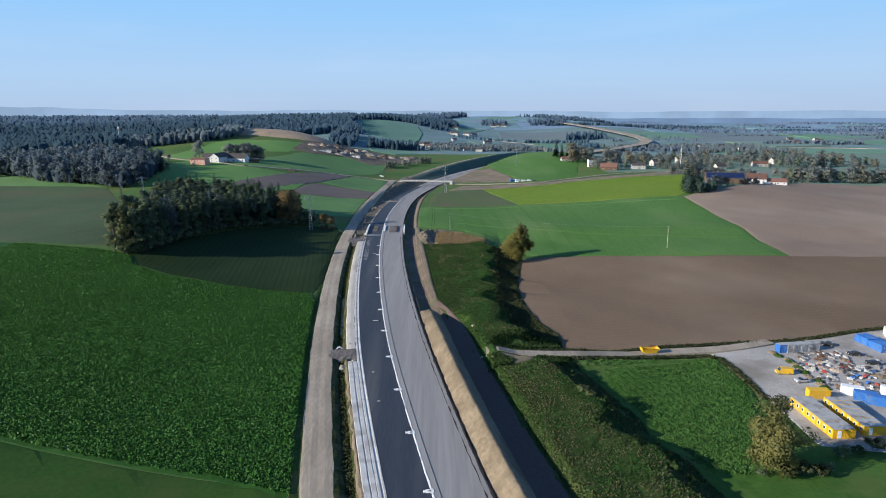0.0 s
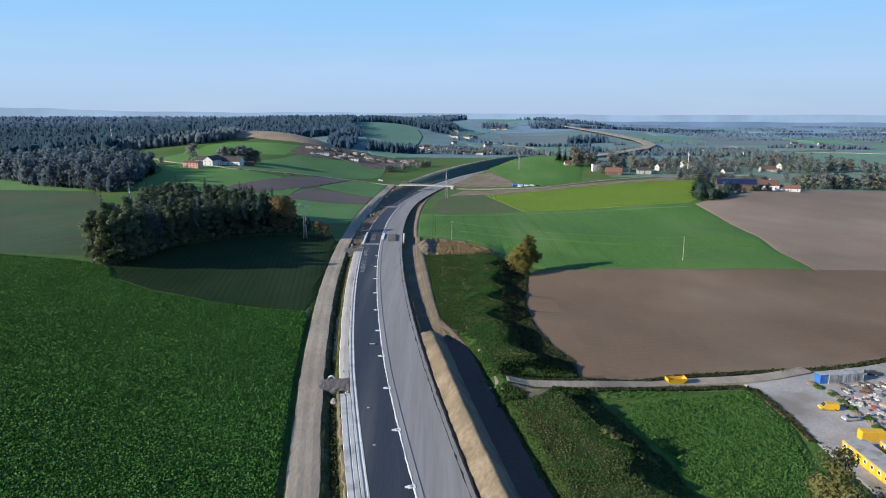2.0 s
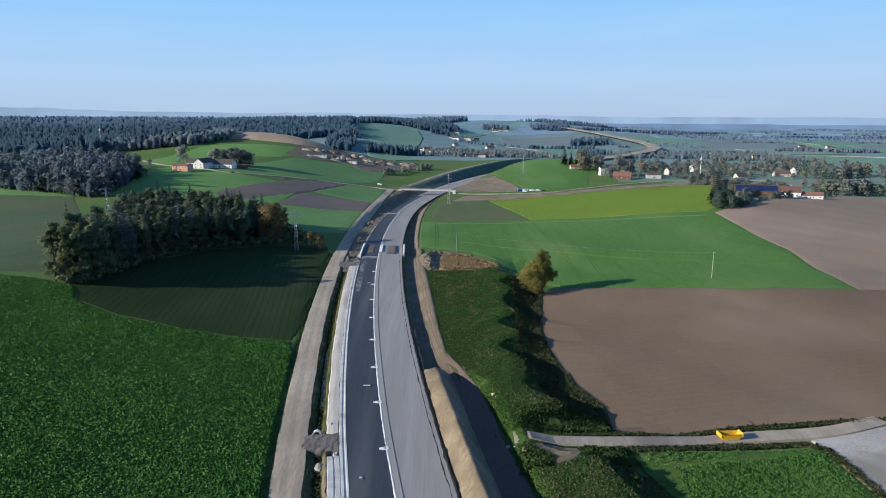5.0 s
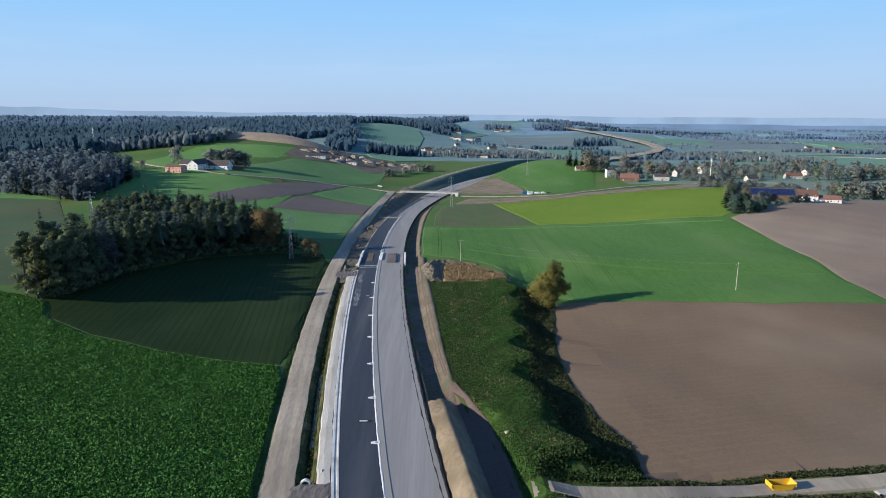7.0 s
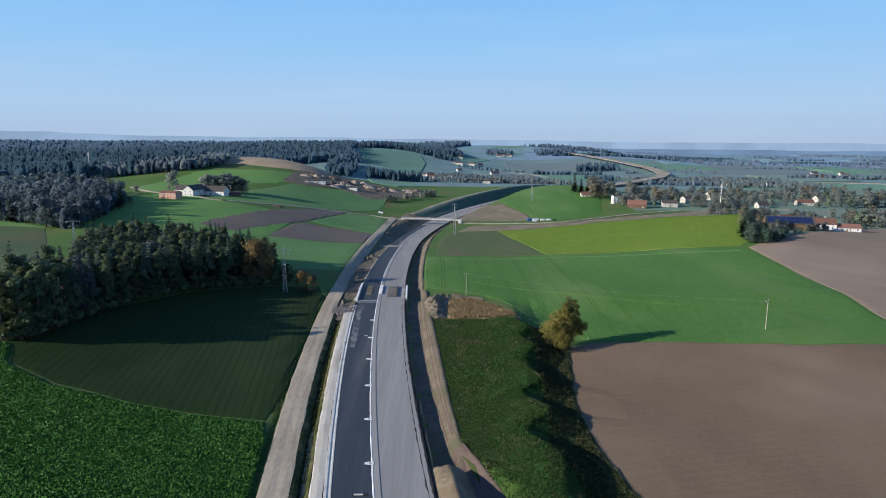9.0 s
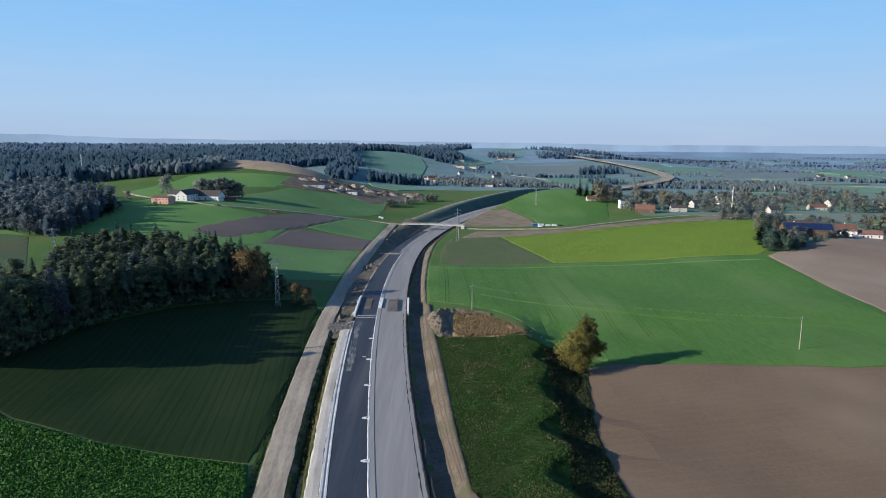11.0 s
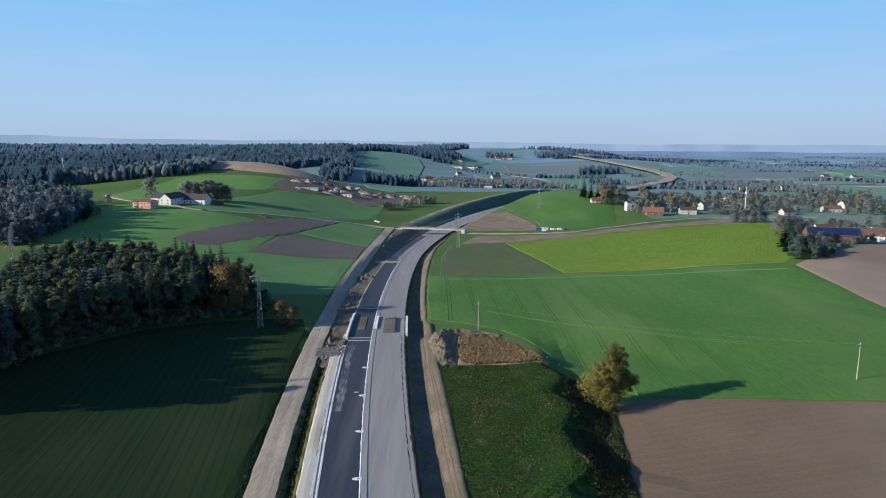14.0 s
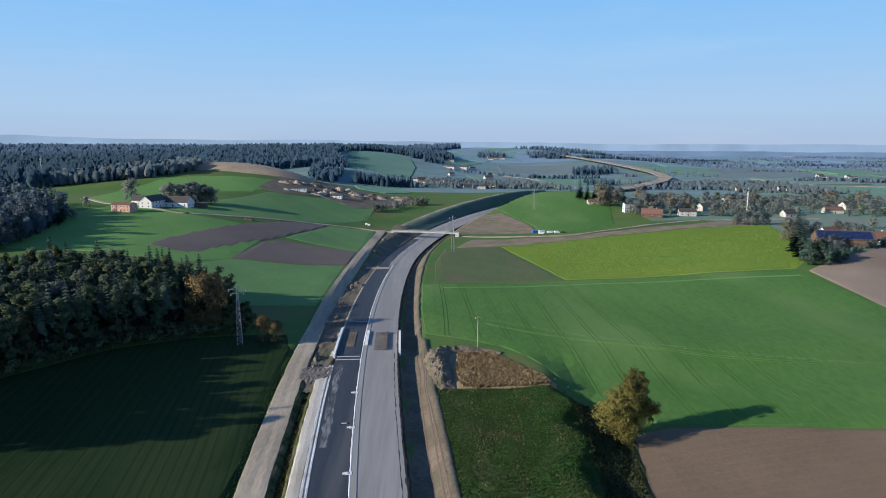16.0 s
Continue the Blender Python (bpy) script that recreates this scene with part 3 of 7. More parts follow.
def ground(x, y):
    x, y = np.asarray(x, float), np.asarray(y, float)
    z, o = land(x, y), offset(x, y)
    e0, e1 = np.interp(y, [250, 268, 430, 450, 560, 640], [28.5, 19.5, 19.5, 20, 18, 15.8]), np.interp(y, [250, 268, 430, 450], [35.5, 24.5, 26, 24])
    w = np.where(o > 0, 1 - step(e0, e1, o), 1 - step(np.interp(y, [450, 640, 800], [25.2, 15, 11]), np.interp(y, [450, 520, 640, 800, 850, 900], [29.5, 26, 25, 28, 32, 30]), -o)) * (1 - step(1250, 1420, y))
    bed = np.where((o > -25.5) & (o < 15), np.where((y > 560) & (o < -10.5), -0.5, -1.6), -1.0) - np.where(o > 15.5, np.interp(y, [250, 268, 430, 450, 560, 640, 800, 850], [3.0, 2.3, 2.3, 3.2, 2.8, 1.4, 1.2, 0]), 0)
    return z + (road_z(y) + bed - z) * w


# ---- building helpers ----
class Mesh:
    """Gathers vertices and faces of one part."""

    def __init__(self):
        self.v, self.f = [], []

    def add(self, verts, faces):
        k = len(self.v)
        self.v += [tuple(p) for p in verts]
        self.f += [tuple(i + k for i in f) for f in faces]
        return self

    def box(self, x, y, z, sx, sy, sz, turn=0.0, cut=0.0):
        """A box standing on z, with its upper edges cut back a little."""
        c, s = math.cos(radians(turn)), math.sin(radians(turn))
        hx, hy = sx / 2, sy / 2
        e = cut or min(sx, sy, sz) * 0.06
        lay = [(hx, hy, 0), (hx, hy, sz - e), (hx - e, hy - e, sz)]
        pts = []
        for ax, ay, az in lay:
            for qx, qy in ((-ax, -ay), (ax, -ay), (ax, ay), (-ax, ay)):
                pts.append((x + qx * c - qy * s, y + qx * s + qy * c, z + az))
        faces = [(3, 2, 1, 0), (8, 9, 10, 11)]
        for k in (0, 4):
            faces += [(k + i, k + (i + 1) % 4, k + 4 + (i + 1) % 4, k + 4 + i) for i in range(4)]
        return self.add(pts, faces)

    def rod(self, a, b, r0, r1=None, n=6):
        a, b = Vector(a), Vector(b)
        r1 = r0 if r1 is None else r1
        d = (b - a).normalized()
        u = d.orthogonal().normalized()
        w = d.cross(u)
        pts = []
        for p, r in ((a, r0), (b, r1)):
            for i in range(n):
                t = 2 * math.pi * i / n
                pts.append(p + (u * math.cos(t) + w * math.sin(t)) * r)
        faces = [(i, (i + 1) % n, n + (i + 1) % n, n + i) for i in range(n)]
        return self.add(pts, faces + [tuple(range(n - 1, -1, -1)), tuple(range(n, 2 * n))])

    def gable(self, sx, sy, z, rise, over=0.4, thick=0.25):
        """Two roof slabs, the ridge along x."""
        hx, hy = sx / 2 + over, sy / 2 + over
        drop = rise * over / (sy / 2)
        low, top = z - drop, z + rise
        sec = [(-hy, low), (0, top), (hy, low), (hy, low + thick), (0, top + thick), (-hy, low + thick)]
        pts = [(-hx, q, h) for q, h in sec] + [(hx, q, h) for q, h in sec]
        faces = [(i, (i + 1) % 6, 6 + (i + 1) % 6, 6 + i) for i in range(6)] + [(5, 4, 1, 0), (4, 3, 2, 1), (6, 7, 10, 11), (7, 8, 9, 10)]
        return self.add(pts, faces)

    def data(self, name, mat, smooth=False):
        me = bpy.data.meshes.new(name)
        me.from_pydata(self.v, [], self.f)
        me.materials.append(mat)
        if smooth:
            me.polygons.foreach_set("use_smooth", [True] * len(me.polygons))
        me.update()
        return me


def part(name, mesh, mat, parent=None, label=""):
    data = mesh.data(name, MAT[mat]) if isinstance(mesh, Mesh) else mesh
    ob = new(name, data)
    ob.parent = parent
    if label:
        tagged(ob, label)
    return ob


def thing(name, label, category, group="", kind=""):
    return tagged(new(name), label, category, group, kind)


def place(ob, x, y, turn=0.0, sink=0.0, size=1.0):
    ob.matrix_basis = pose(x, y, float(ground(x, y)) - sink, 0, 0, turn) @ Matrix.Scale(size, 4)
    return ob


def arrays(name, verts, faces, mat, smooth=False, normals=None):
    """A mesh from numpy arrays of equal faces. normals: one for each vertex, for foliage that is lit as a soft mass."""
    if normals is not None:
        a, b, c = verts[faces[:, 0]], verts[faces[:, 1]], verts[faces[:, 2]]
        away = (np.cross(b - a, c - a) * normals[faces[:, 0]]).sum(1) < 0
        faces = np.where(away[:, None], faces[:, ::-1], faces)
        smooth = True
    me = bpy.data.meshes.new(name)
    nv, nf, k = len(verts), len(faces), faces.shape[1]
    me.vertices.add(nv)
    me.vertices.foreach_set("co", np.ascontiguousarray(verts, np.float32).ravel())
    me.loops.add(nf * k)
    me.loops.foreach_set("vertex_index", np.ascontiguousarray(faces, np.int32).ravel())
    me.polygons.add(nf)
    me.polygons.foreach_set("loop_start", np.arange(0, nf * k, k, dtype=np.int32))
    if smooth:
        me.polygons.foreach_set("use_smooth", np.ones(nf, bool))
    me.materials.append(MAT[mat])
    me.update(calc_edges=True)
    if normals is not None:
        me.normals_split_custom_set_from_vertices(np.ascontiguousarray(normals, np.float32))
    return me


def inside(px, py, poly):
    hit = np.zeros(len(px), bool)
    for (x0, y0), (x1, y1) in zip(poly, poly[1:] + poly[:1]):
        cross = (y0 > py) != (y1 > py)
        hit ^= cross & (px < (x1 - x0) * (py - y0) / ((y1 - y0) or 1e-9) + x0)
    return hit


def scatter(poly, spacing, seed, jitter=0.48):
    rng = np.random.default_rng(seed)
    xs, ys = [p[0] for p in poly], [p[1] for p in poly]
    gx, gy = np.meshgrid(np.arange(min(xs), max(xs), spacing), np.arange(min(ys), max(ys), spacing))
    px = gx.ravel() + rng.uniform(-jitter, jitter, gx.size) * spacing
    py = gy.ravel() + rng.uniform(-jitter, jitter, gx.size) * spacing
    k = inside(px, py, poly)
    return px[k], py[k], rng


def drape(name, poly, mat, label, category, lift=0.25, cell=6.0, kind="structure", fn=None):
    """A sheet over the land, cut into cells so that it follows it, with a rim that slopes down into the ground."""
    bm = bmesh.new()
    bm.faces.new([bm.verts.new((x, y, 0)) for x, y in poly])
    for axis in (0, 1):
        lo, hi = min(p[axis] for p in poly), max(p[axis] for p in poly)
        c = max(cell, (hi - lo) / 70)
        for i in range(1, int((hi - lo) / c) + 1):
            co, no = [0, 0, 0], [0, 0, 0]
            co[axis], no[axis] = lo + i * c, 1
            bmesh.ops.bisect_plane(bm, geom=bm.verts[:] + bm.edges[:] + bm.faces[:], plane_co=co, plane_no=no, dist=1e-4)
    if bm.faces:
        bm.normal_update()
        if sum(f.normal.z for f in bm.faces) < 0:
            bmesh.ops.reverse_faces(bm, faces=bm.faces[:])
    co = np.array([v.co[:] for v in bm.verts])
    z = (fn or ground)(co[:, 0], co[:, 1]) + lift
    low = max(0.0, lift - 0.12) if category in ("field", "grass") and poly[0][1] < 1000 else 0.0
    for v, h in zip(bm.verts, z):
        v.co.z = h - (low if v.is_boundary else 0.0)
    rim = [e for e in bm.edges if e.is_boundary]
    inward = {}
    for e in rim:
        a, b = e.verts
        mid = e.link_faces[0].calc_center_median() - (a.co + b.co) / 2
        side = Vector((a.co.y - b.co.y, b.co.x - a.co.x, 0)).normalized()
        side *= 1 if side.dot(mid) > 0 else -1
        for v in (a, b):
            key = tuple(round(c, 3) for c in v.co)
            inward[key] = inward.get(key, Vector((0, 0, 0))) + side
    ext = bmesh.ops.extrude_edge_only(bm, edges=rim)
    for g in ext["geom"]:
        if isinstance(g, bmesh.types.BMVert):
            g.co -= inward[tuple(round(c, 3) for c in g.co)] * 1.0
            g.co.z -= lift + 0.3
    me = bpy.data.meshes.new(name)
    bm.to_mesh(me)
    bm.free()
    me.materials.append(MAT[mat])
    return tagged(new(name, me), label, category, kind=kind)


def drift(y, o):
    """Towards the south the dark carriageway and its gutters lie further east, while track and sand bank stay."""
    return float(np.clip((222 - y) / 105, 0, 1.05)) * 1.6 * float(np.interp(o, [-19.6, -15.4, 0.4, 13.0], [0, 1, 1, 0]))


def sweep(name, profile, y0, y1, mat, label, category="road", every=6.0, wobble=0.0, seed=0, parent=None):
    """A strip along the road: profile holds pairs of the distance east of the median and the height over the road."""
    rng = np.random.default_rng(seed + 5)
    ys = np.linspace(y0, y1, max(2, int((y1 - y0) / every) + 1))
    n = len(profile)
    v = []
    for y in ys:
        d = float(slope_at(y))
        q = math.sqrt(1 + d * d)
        for o, h in profile:
            s = o + drift(y, o) + (rng.normal(0, wobble) if wobble else 0)
            v.append((float(median_x(y)) + s / q, y - s * d / q, float(road_z(y)) + h))
    f = [(i * n + j, i * n + j + 1, i * n + n + j + 1, i * n + n + j) for i in range(len(ys) - 1) for j in range(n - 1)]
    me = bpy.data.meshes.new(name)
    me.from_pydata(v, [], f)
    me.materials.append(MAT[mat])
    ob = new(name, me)
    ob.parent = parent
    return tagged(ob, label, "" if parent else category, kind="" if parent else "structure")


def strip(name, o0, o1, y0, y1, mat, label, category, lift=0.3, cols=8, every=3.0, rough=0.12, seed=0):
    """A band of ground between two distances from the median, following the land, a little uneven."""
    rng = np.random.default_rng(seed + 9)
    ys = np.linspace(y0, y1, int((y1 - y0) / every) + 1)
    v = []
    for y in ys:
        a, b = (o0(y) if callable(o0) else o0), (o1(y) if callable(o1) else o1)
        for j in range(cols + 1):
            o = a + (b - a) * j / cols
            if 0 < j < cols:
                o += rng.normal(0, 0.1)
            x, yy, _ = along(y, o)
            rim = -0.6 if j in (0, cols) else 0.0
            v.append((x, yy, float(ground(x, yy)) + lift + rim + rng.normal(0, rough)))
    n = cols + 1
    f = [(i * n + j, i * n + j + 1, i * n + n + j + 1, i * n + n + j) for i in range(len(ys) - 1) for j in range(cols)]
    me = bpy.data.meshes.new(name)
    me.from_pydata(v, [], f)
    me.materials.append(MAT[mat])
    me.polygons.foreach_set("use_smooth", [True] * len(me.polygons))
    return tagged(new(name, me), label, category, kind="structure")


def along(y, o, h=0.0):
    """The place o metres east of the median, beside the road's point at y."""
    d = float(slope_at(y))
    q = math.sqrt(1 + d * d)
    o = o + drift(y, o)
    return float(median_x(y)) + o / q, y - o * d / q, float(road_z(y)) + h


def ribbon(name, pts, width, mat, label, category="road", lift=0.3, cell=5.0):
    """A way over the land through the points given."""
    path = [Vector((x, y, 0)) for x, y in pts]
    fine = []
    for i in range(len(path) - 1):
        p0, p1, p2, p3 = path[max(i - 1, 0)], path[i], path[i + 1], path[min(i + 2, len(path) - 1)]
        k = max(1, int((p2 - p1).length / cell))
        for j in range(k):
            t = j / k
            fine.append(0.5 * ((2 * p1) + (p2 - p0) * t + (2 * p0 - 5 * p1 + 4 * p2 - p3) * t * t + (3 * p1 - p0 - 3 * p2 + p3) * t ** 3))
    fine.append(path[-1])
    v = []
    for i, p in enumerate(fine):
        d = (fine[min(i + 1, len(fine) - 1)] - fine[max(i - 1, 0)]).normalized()
        s = Vector((d.y, -d.x, 0))
        for u, h in ((-0.56, -0.5), (-0.5, lift), (-0.17, lift + 0.04), (0.17, lift + 0.04), (0.5, lift), (0.56, -0.5)):
            q = p + s * u * width
            v.append((q.x, q.y, float(ground(q.x, q.y)) + h))
    f = [(i * 6 + j, i * 6 + j + 1, i * 6 + 7 + j, i * 6 + 6 + j) for i in range(len(fine) - 1) for j in range(5)]
    me = bpy.data.meshes.new(name)
    me.from_pydata(v, [], f)
    me.materials.append(MAT[mat])
    return tagged(new(name, me), label, category, kind="structure")


# ---- ground ----
def axis_lines(fine0, fine1, fine, last0, last1, grow):
    right, left, s = [fine1], [fine0], fine
    while right[-1] < last1:
        s *= grow
        right.append(right[-1] + s)
    s = fine
    while left[-1] > last0:
        s *= grow
        left.append(left[-1] - s)
    return np.array(left[:0:-1] + list(np.arange(fine0, fine1, fine)) + right)


def build_ground():
    xs = axis_lines(-110, 130, 2.0, -6500, 6500, 1.05)
    ys = axis_lines(90, 480, 3.5, -600, 4850, 1.035)
    gx, gy = np.meshgrid(xs, ys)
    gz = ground(gx.ravel(), gy.ravel())
    v = np.stack([gx.ravel(), gy.ravel(), gz], 1)
    n = len(xs)
    a = (np.arange(len(ys) - 1)[:, None] * n + np.arange(n - 1)[None, :]).ravel()
    f = np.stack([a, a + 1, a + n + 1, a + n], 1)
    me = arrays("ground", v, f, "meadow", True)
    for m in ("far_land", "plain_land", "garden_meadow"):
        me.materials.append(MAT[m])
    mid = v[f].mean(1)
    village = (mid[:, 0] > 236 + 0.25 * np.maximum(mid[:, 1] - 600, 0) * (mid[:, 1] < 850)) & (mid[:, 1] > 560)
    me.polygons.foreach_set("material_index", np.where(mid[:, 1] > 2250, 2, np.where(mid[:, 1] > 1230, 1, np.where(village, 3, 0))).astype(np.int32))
    return tagged(new("ground", me), "gently rolling farmland with grass and open fields", "ground", kind="structure")


build_ground()

# ---- fields ----
drape("field_crop", [(-330, 350), (-224, 341), (-168, 335), (-152, 330), (-146, 322), (-142, 313), (-120, 300), (-91, 291), (-50, 284)]
      + [along(y, -28.6)[:2] for y in (275, 250, 225, 200, 175, 150, 134)] + [(-45, 137), (-70, 142), (-100, 150), (-330, 185)],
      "crop_soil", "dense dark green leafy crop field beside the track", "field", 0.5)
drape("field_grass", [(-330, 184), (-100, 149), (-70, 141), (-45, 136), (-26, 132)] + [along(y, -29.5)[:2] for y in (110, 70, 20, -60, -150, -250)] + [(-330, -250)], "dark_lawn",
      "short bright green grass field below the crop", "field", 0.3)
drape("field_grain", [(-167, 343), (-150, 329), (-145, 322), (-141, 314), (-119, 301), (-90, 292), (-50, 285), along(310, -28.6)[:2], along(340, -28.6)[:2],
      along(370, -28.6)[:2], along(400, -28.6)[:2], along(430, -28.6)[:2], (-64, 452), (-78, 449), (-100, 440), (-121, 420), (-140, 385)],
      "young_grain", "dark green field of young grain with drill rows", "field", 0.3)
drape("field_dull", [(-900, 590), (-387, 589), (-281, 568), (-215, 460), (-182, 372), (-172, 346), (-224, 343), (-330, 352), (-900, 400)], "dull_field",
      "dull olive field with wheel marks beside the wood", "field", 0.3)
drape("field_strip", [(-900, 760), (-470, 735), (-360, 625), (-284, 572), (-388, 592), (-900, 593)], "slope_grain",
      "long green grain field before the bare wood", "field", 0.3, 10)
drape("field_farm", [(-290, 585), (-150, 572), (-130, 598), (-127, 666), (-158, 730), (-200, 735), (-290, 778), (-345, 840), (-320, 962), (-285, 985), (-250, 900),
      (-300, 720)], "lawn_field", "bright green meadow on the hill round the farm", "field", 0.3)
drape("field_ploughed", [(-189, 609), (-181, 655), (-160, 728), (-127, 784), (-95, 805), (-118, 701), (-136, 650), (-156, 596)], "ploughed",
      "dark freshly ploughed field below the farm", "field", 0.45)
drape("field_brown", [(-130, 600), (-126, 667), (-117, 688), (-55, 676), (-58, 622), (-91, 606)], "ploughed", "brown tilled field", "field", 0.45)
drape("field_green_wedge", [(-116, 701), (-93, 803), (-52, 806), (-53, 712), (-56, 680)], "slope_grain", "green wedge of winter grain beside the cutting", "field", 0.4)
drape("field_green_low", [(-143, 575), (-129, 597), (-91, 604), (-59, 618), (-59.5, 560), (-60, 504), (-92, 497), (-130, 520)], "slope_grain",
      "green field of winter grain behind the wood", "field", 0.4)
drape("pit_floor", [(-200, 950), (-168, 946), (-128, 972), (-84, 940), (-62, 962), (-12, 1030), (-40, 1080), (-80, 1100), (-140, 1130), (-195, 1040)], "bank_soil", "raw brown earth of the gravel pit", "pit", 0.7)
drape("field_slope", [(-222, 824), (-184, 938), (-133, 958), (-62, 1010), (-62, 936), (-66, 864), (-95, 818), (-126, 792), (-200, 744), (-232, 760)], "slope_grain",
      "wide green field on the slope below the gravel pit", "field", 0.4)
drape("field_ridge", [(-320, 965), (-286, 988), (-172, 1015), (-200, 925), (-246, 900)], "lawn_field", "yellowish green ridge field", "field", 0.45)
drape("field_wheat", [along(455, 26)[:2], along(500, 25)[:2], along(560, 25)[:2], (80, 563), (150, 560), (217, 553), (220, 546), (209, 362), (155, 359.5), (120, 363), (92, 367), (66, 371), (53, 382),
      (43.5, 400), (34, 424), (26, 437), (10, 448)], "winter_wheat", "large bright green field of winter grain with tramlines", "field", 0.35)
drape("field_mustard", [(62, 724), (150, 752), (340, 806), (300, 700), (231, 569), (219, 557), (150, 563), (82, 567)], "mustard",
      "yellow green field of flowering mustard", "field", 0.33)
drape("field_stubble", [(14, 712), (61, 722), (81, 567), (2, 565), (4, 640)], "stubble", "patchy green and brown stubble field", "field", 0.4)
drape("field_bare_strip", [(24, 722), (40, 770), (129, 774), (200, 795), (330, 838), (338, 812), (150, 757), (62, 727)], "bare_earth",
      "bare brown strip beside the field lane", "field", 0.4)
drape("field_soil_upper", [(223, 550), (245, 566), (288, 594), (398, 674), (600, 640), (600, 362), (211, 361)], "dry_soil", "bare brown harrowed field", "field", 0.3)
drape("field_soil", [(56, 364), (68, 367), (92, 365), (120, 361), (155, 357.5), (210, 360), (600, 361), (600, 300), (181, 243.5), (140.7, 233.4), (110.8, 230.2), (83.6, 227), (65.5, 223.6), (50, 222), (51.5, 232), (52.6, 241), (47.4, 255), (44.2, 280), (45, 308), (50, 338)], "soil",
      "wide bare brown harrowed field with headland tracks", "field", 0.4)
drape("field_maize", [(53, 211), (103.5, 215.6), (104, 192), (98, 169), (90, 155), (80, 141), (69, 143), (63, 157), (56, 190)], "verge_green",
      "tall green crop field below the lane", "field", 0.5)
drape("field_lawn", [(67, 146), (78, 141), (89, 155), (97, 169), (106, 186), (104, 157), (119, 152.5), (190, 149), (240, -250), (190, -250), (110, -60), (76, 60), (66, 110)], "verge_green", "bright green grass below the containers", "field", 0.3)
drape("field_hill", [(93, 956)] + [along(y, 21)[:2] for y in (1000, 1060, 1120)] + [(245, 1150), (225, 960), (193, 832), (130, 792), (110, 809), (113, 850), (103, 900)], "winter_wheat",
      "green hill field beyond the bridge", "field", 0.5, 9)
drape("field_bare_hill", [along(815, 23)[:2], along(880, 22)[:2], along(940, 22)[:2], (91, 952), (100, 900), (110, 850), (107, 806)], "bare_earth", "bare brown ground beside the cutting", "field", 0.5, 4)

# ---- motorway under construction ----
Y0, Y1 = -250, 1330
sweep("carriageway_west", [(-9.8, 0.02), (-5, 0.12), (-0.4, 0.2)], Y0, 792, "asphalt_new", "fresh dark asphalt carriageway")
sweep("carriageway_west", [(-9.8, 0.02), (-5, 0.1), (-0.4, 0.16)], 792, Y1, "base_course", "pale unfinished carriageway beyond the bridge")
sweep("median_edge", [(-2.6, 0.2), (-1.4, 0.24), (-0.2, 0.26), (0.3, 0.22)], 636, 792, "base_course", "pale dusty edge between the two carriageways", "road", 3, 0.3, 6)
sweep("carriageway_east", [(0.18, 0.2), (1.6, 0.24), (1.75, 0.12), (13.6, 0.02), (14.1, -0.15)], Y0, Y1, "base_course", "pale grey unfinished carriageway")
sweep("median_strip", [(-0.32, 0.1), (-0.22, 0.26), (0.02, 0.27), (0.2, 0.14)], Y0, 640, "white_concrete", "narrow white concrete channel between the carriageways", every=2, wobble=0.07)
sweep("gutter", [(-11.6, -0.1), (-11.5, 0.12), (-10.9, 0.12), (-10.8, -0.02), (-10.3, -0.02), (-10.2, 0.1), (-9.85, 0.1), (-9.75, -0.1)], Y0, 416, "concrete",
      "pale concrete gutter and kerb beside the dark asphalt", "kerb", wobble=0.03)
sweep("pale_strip", [(-15.6, -0.4), (-15.1, 0.0), (-14.7, 0.02)], Y0, 207, "bare_earth", "thin ragged edge of dry yellow grass", "verge", wobble=0.22, every=2)
sweep("drain_channel", [(-14.7, -0.2), (-14.5, 0.12), (-13.2, 0.12), (-13.1, -0.1), (-12.85, -0.1), (-12.75, 0.12), (-11.75, 0.1), (-11.65, -0.2)], Y0, 207, "concrete",
      "pale concrete drain channel with dark joints", "kerb", wobble=0.04, every=4)
sweep("pale_strip", [(-15.0, -0.35), (-14.6, -0.02), (-13.2, 0.08), (-11.6, 0.0)], 214, 414, "pale_gravel", "white gravel strip beside the gutter", "verge", wobble=0.15, every=3)
for a, b in ((Y0, 210.5), (219.5, 405)):
    sweep("ditch", [(-19.6, 0.02), (-18.8, -0.25), (-17.6, -1.1), (-16.9, -1.4), (-16.2, -1.3), (-15.5, -0.5), (-15.0, -0.2)], a, b, "ditch_weed", "weedy ditch between track and gutter", "ditch",
          wobble=0.15, every=3)
sweep("ditch_water", [(-17.2, -1.05), (-16.1, -1.05)], 236, 282, "water", "murky water standing in the ditch", "water")
sweep("service_track", [(-26.9, -0.1), (-26.4, 0.0), (-24.6, 0.06), (-23, 0.0), (-21.4, 0.06), (-19.5, 0.0), (-19.2, -0.4)], Y0, 470, "gravel_track",
      "wide pale gravel track beside the motorway", wobble=0.12)
sweep("service_track_verge", [(-29.6, -0.4), (-28.8, 0.08), (-28.0, -0.1), (-27.3, -0.3), (-26.5, -0.05)], Y0, 430, "rough_grass", "dark weedy field edge", "verge", wobble=0.16, every=3)
strip("bank_west", -20.5, -9.9, 393, 566, "bank_soil", "bare rough earth between track and asphalt", "bank", 1.0, 14, rough=0.2)
strip("slope_west", lambda y: float(offset(np.interp(y, [560, 690, 790, 848], [-49.8, -46.5, -42.0, -39.0]), y)), -9.9, 560, 848, "bank_soil", "raw earth side of the cutting", "bank", 0.3, 14, rough=0.18)
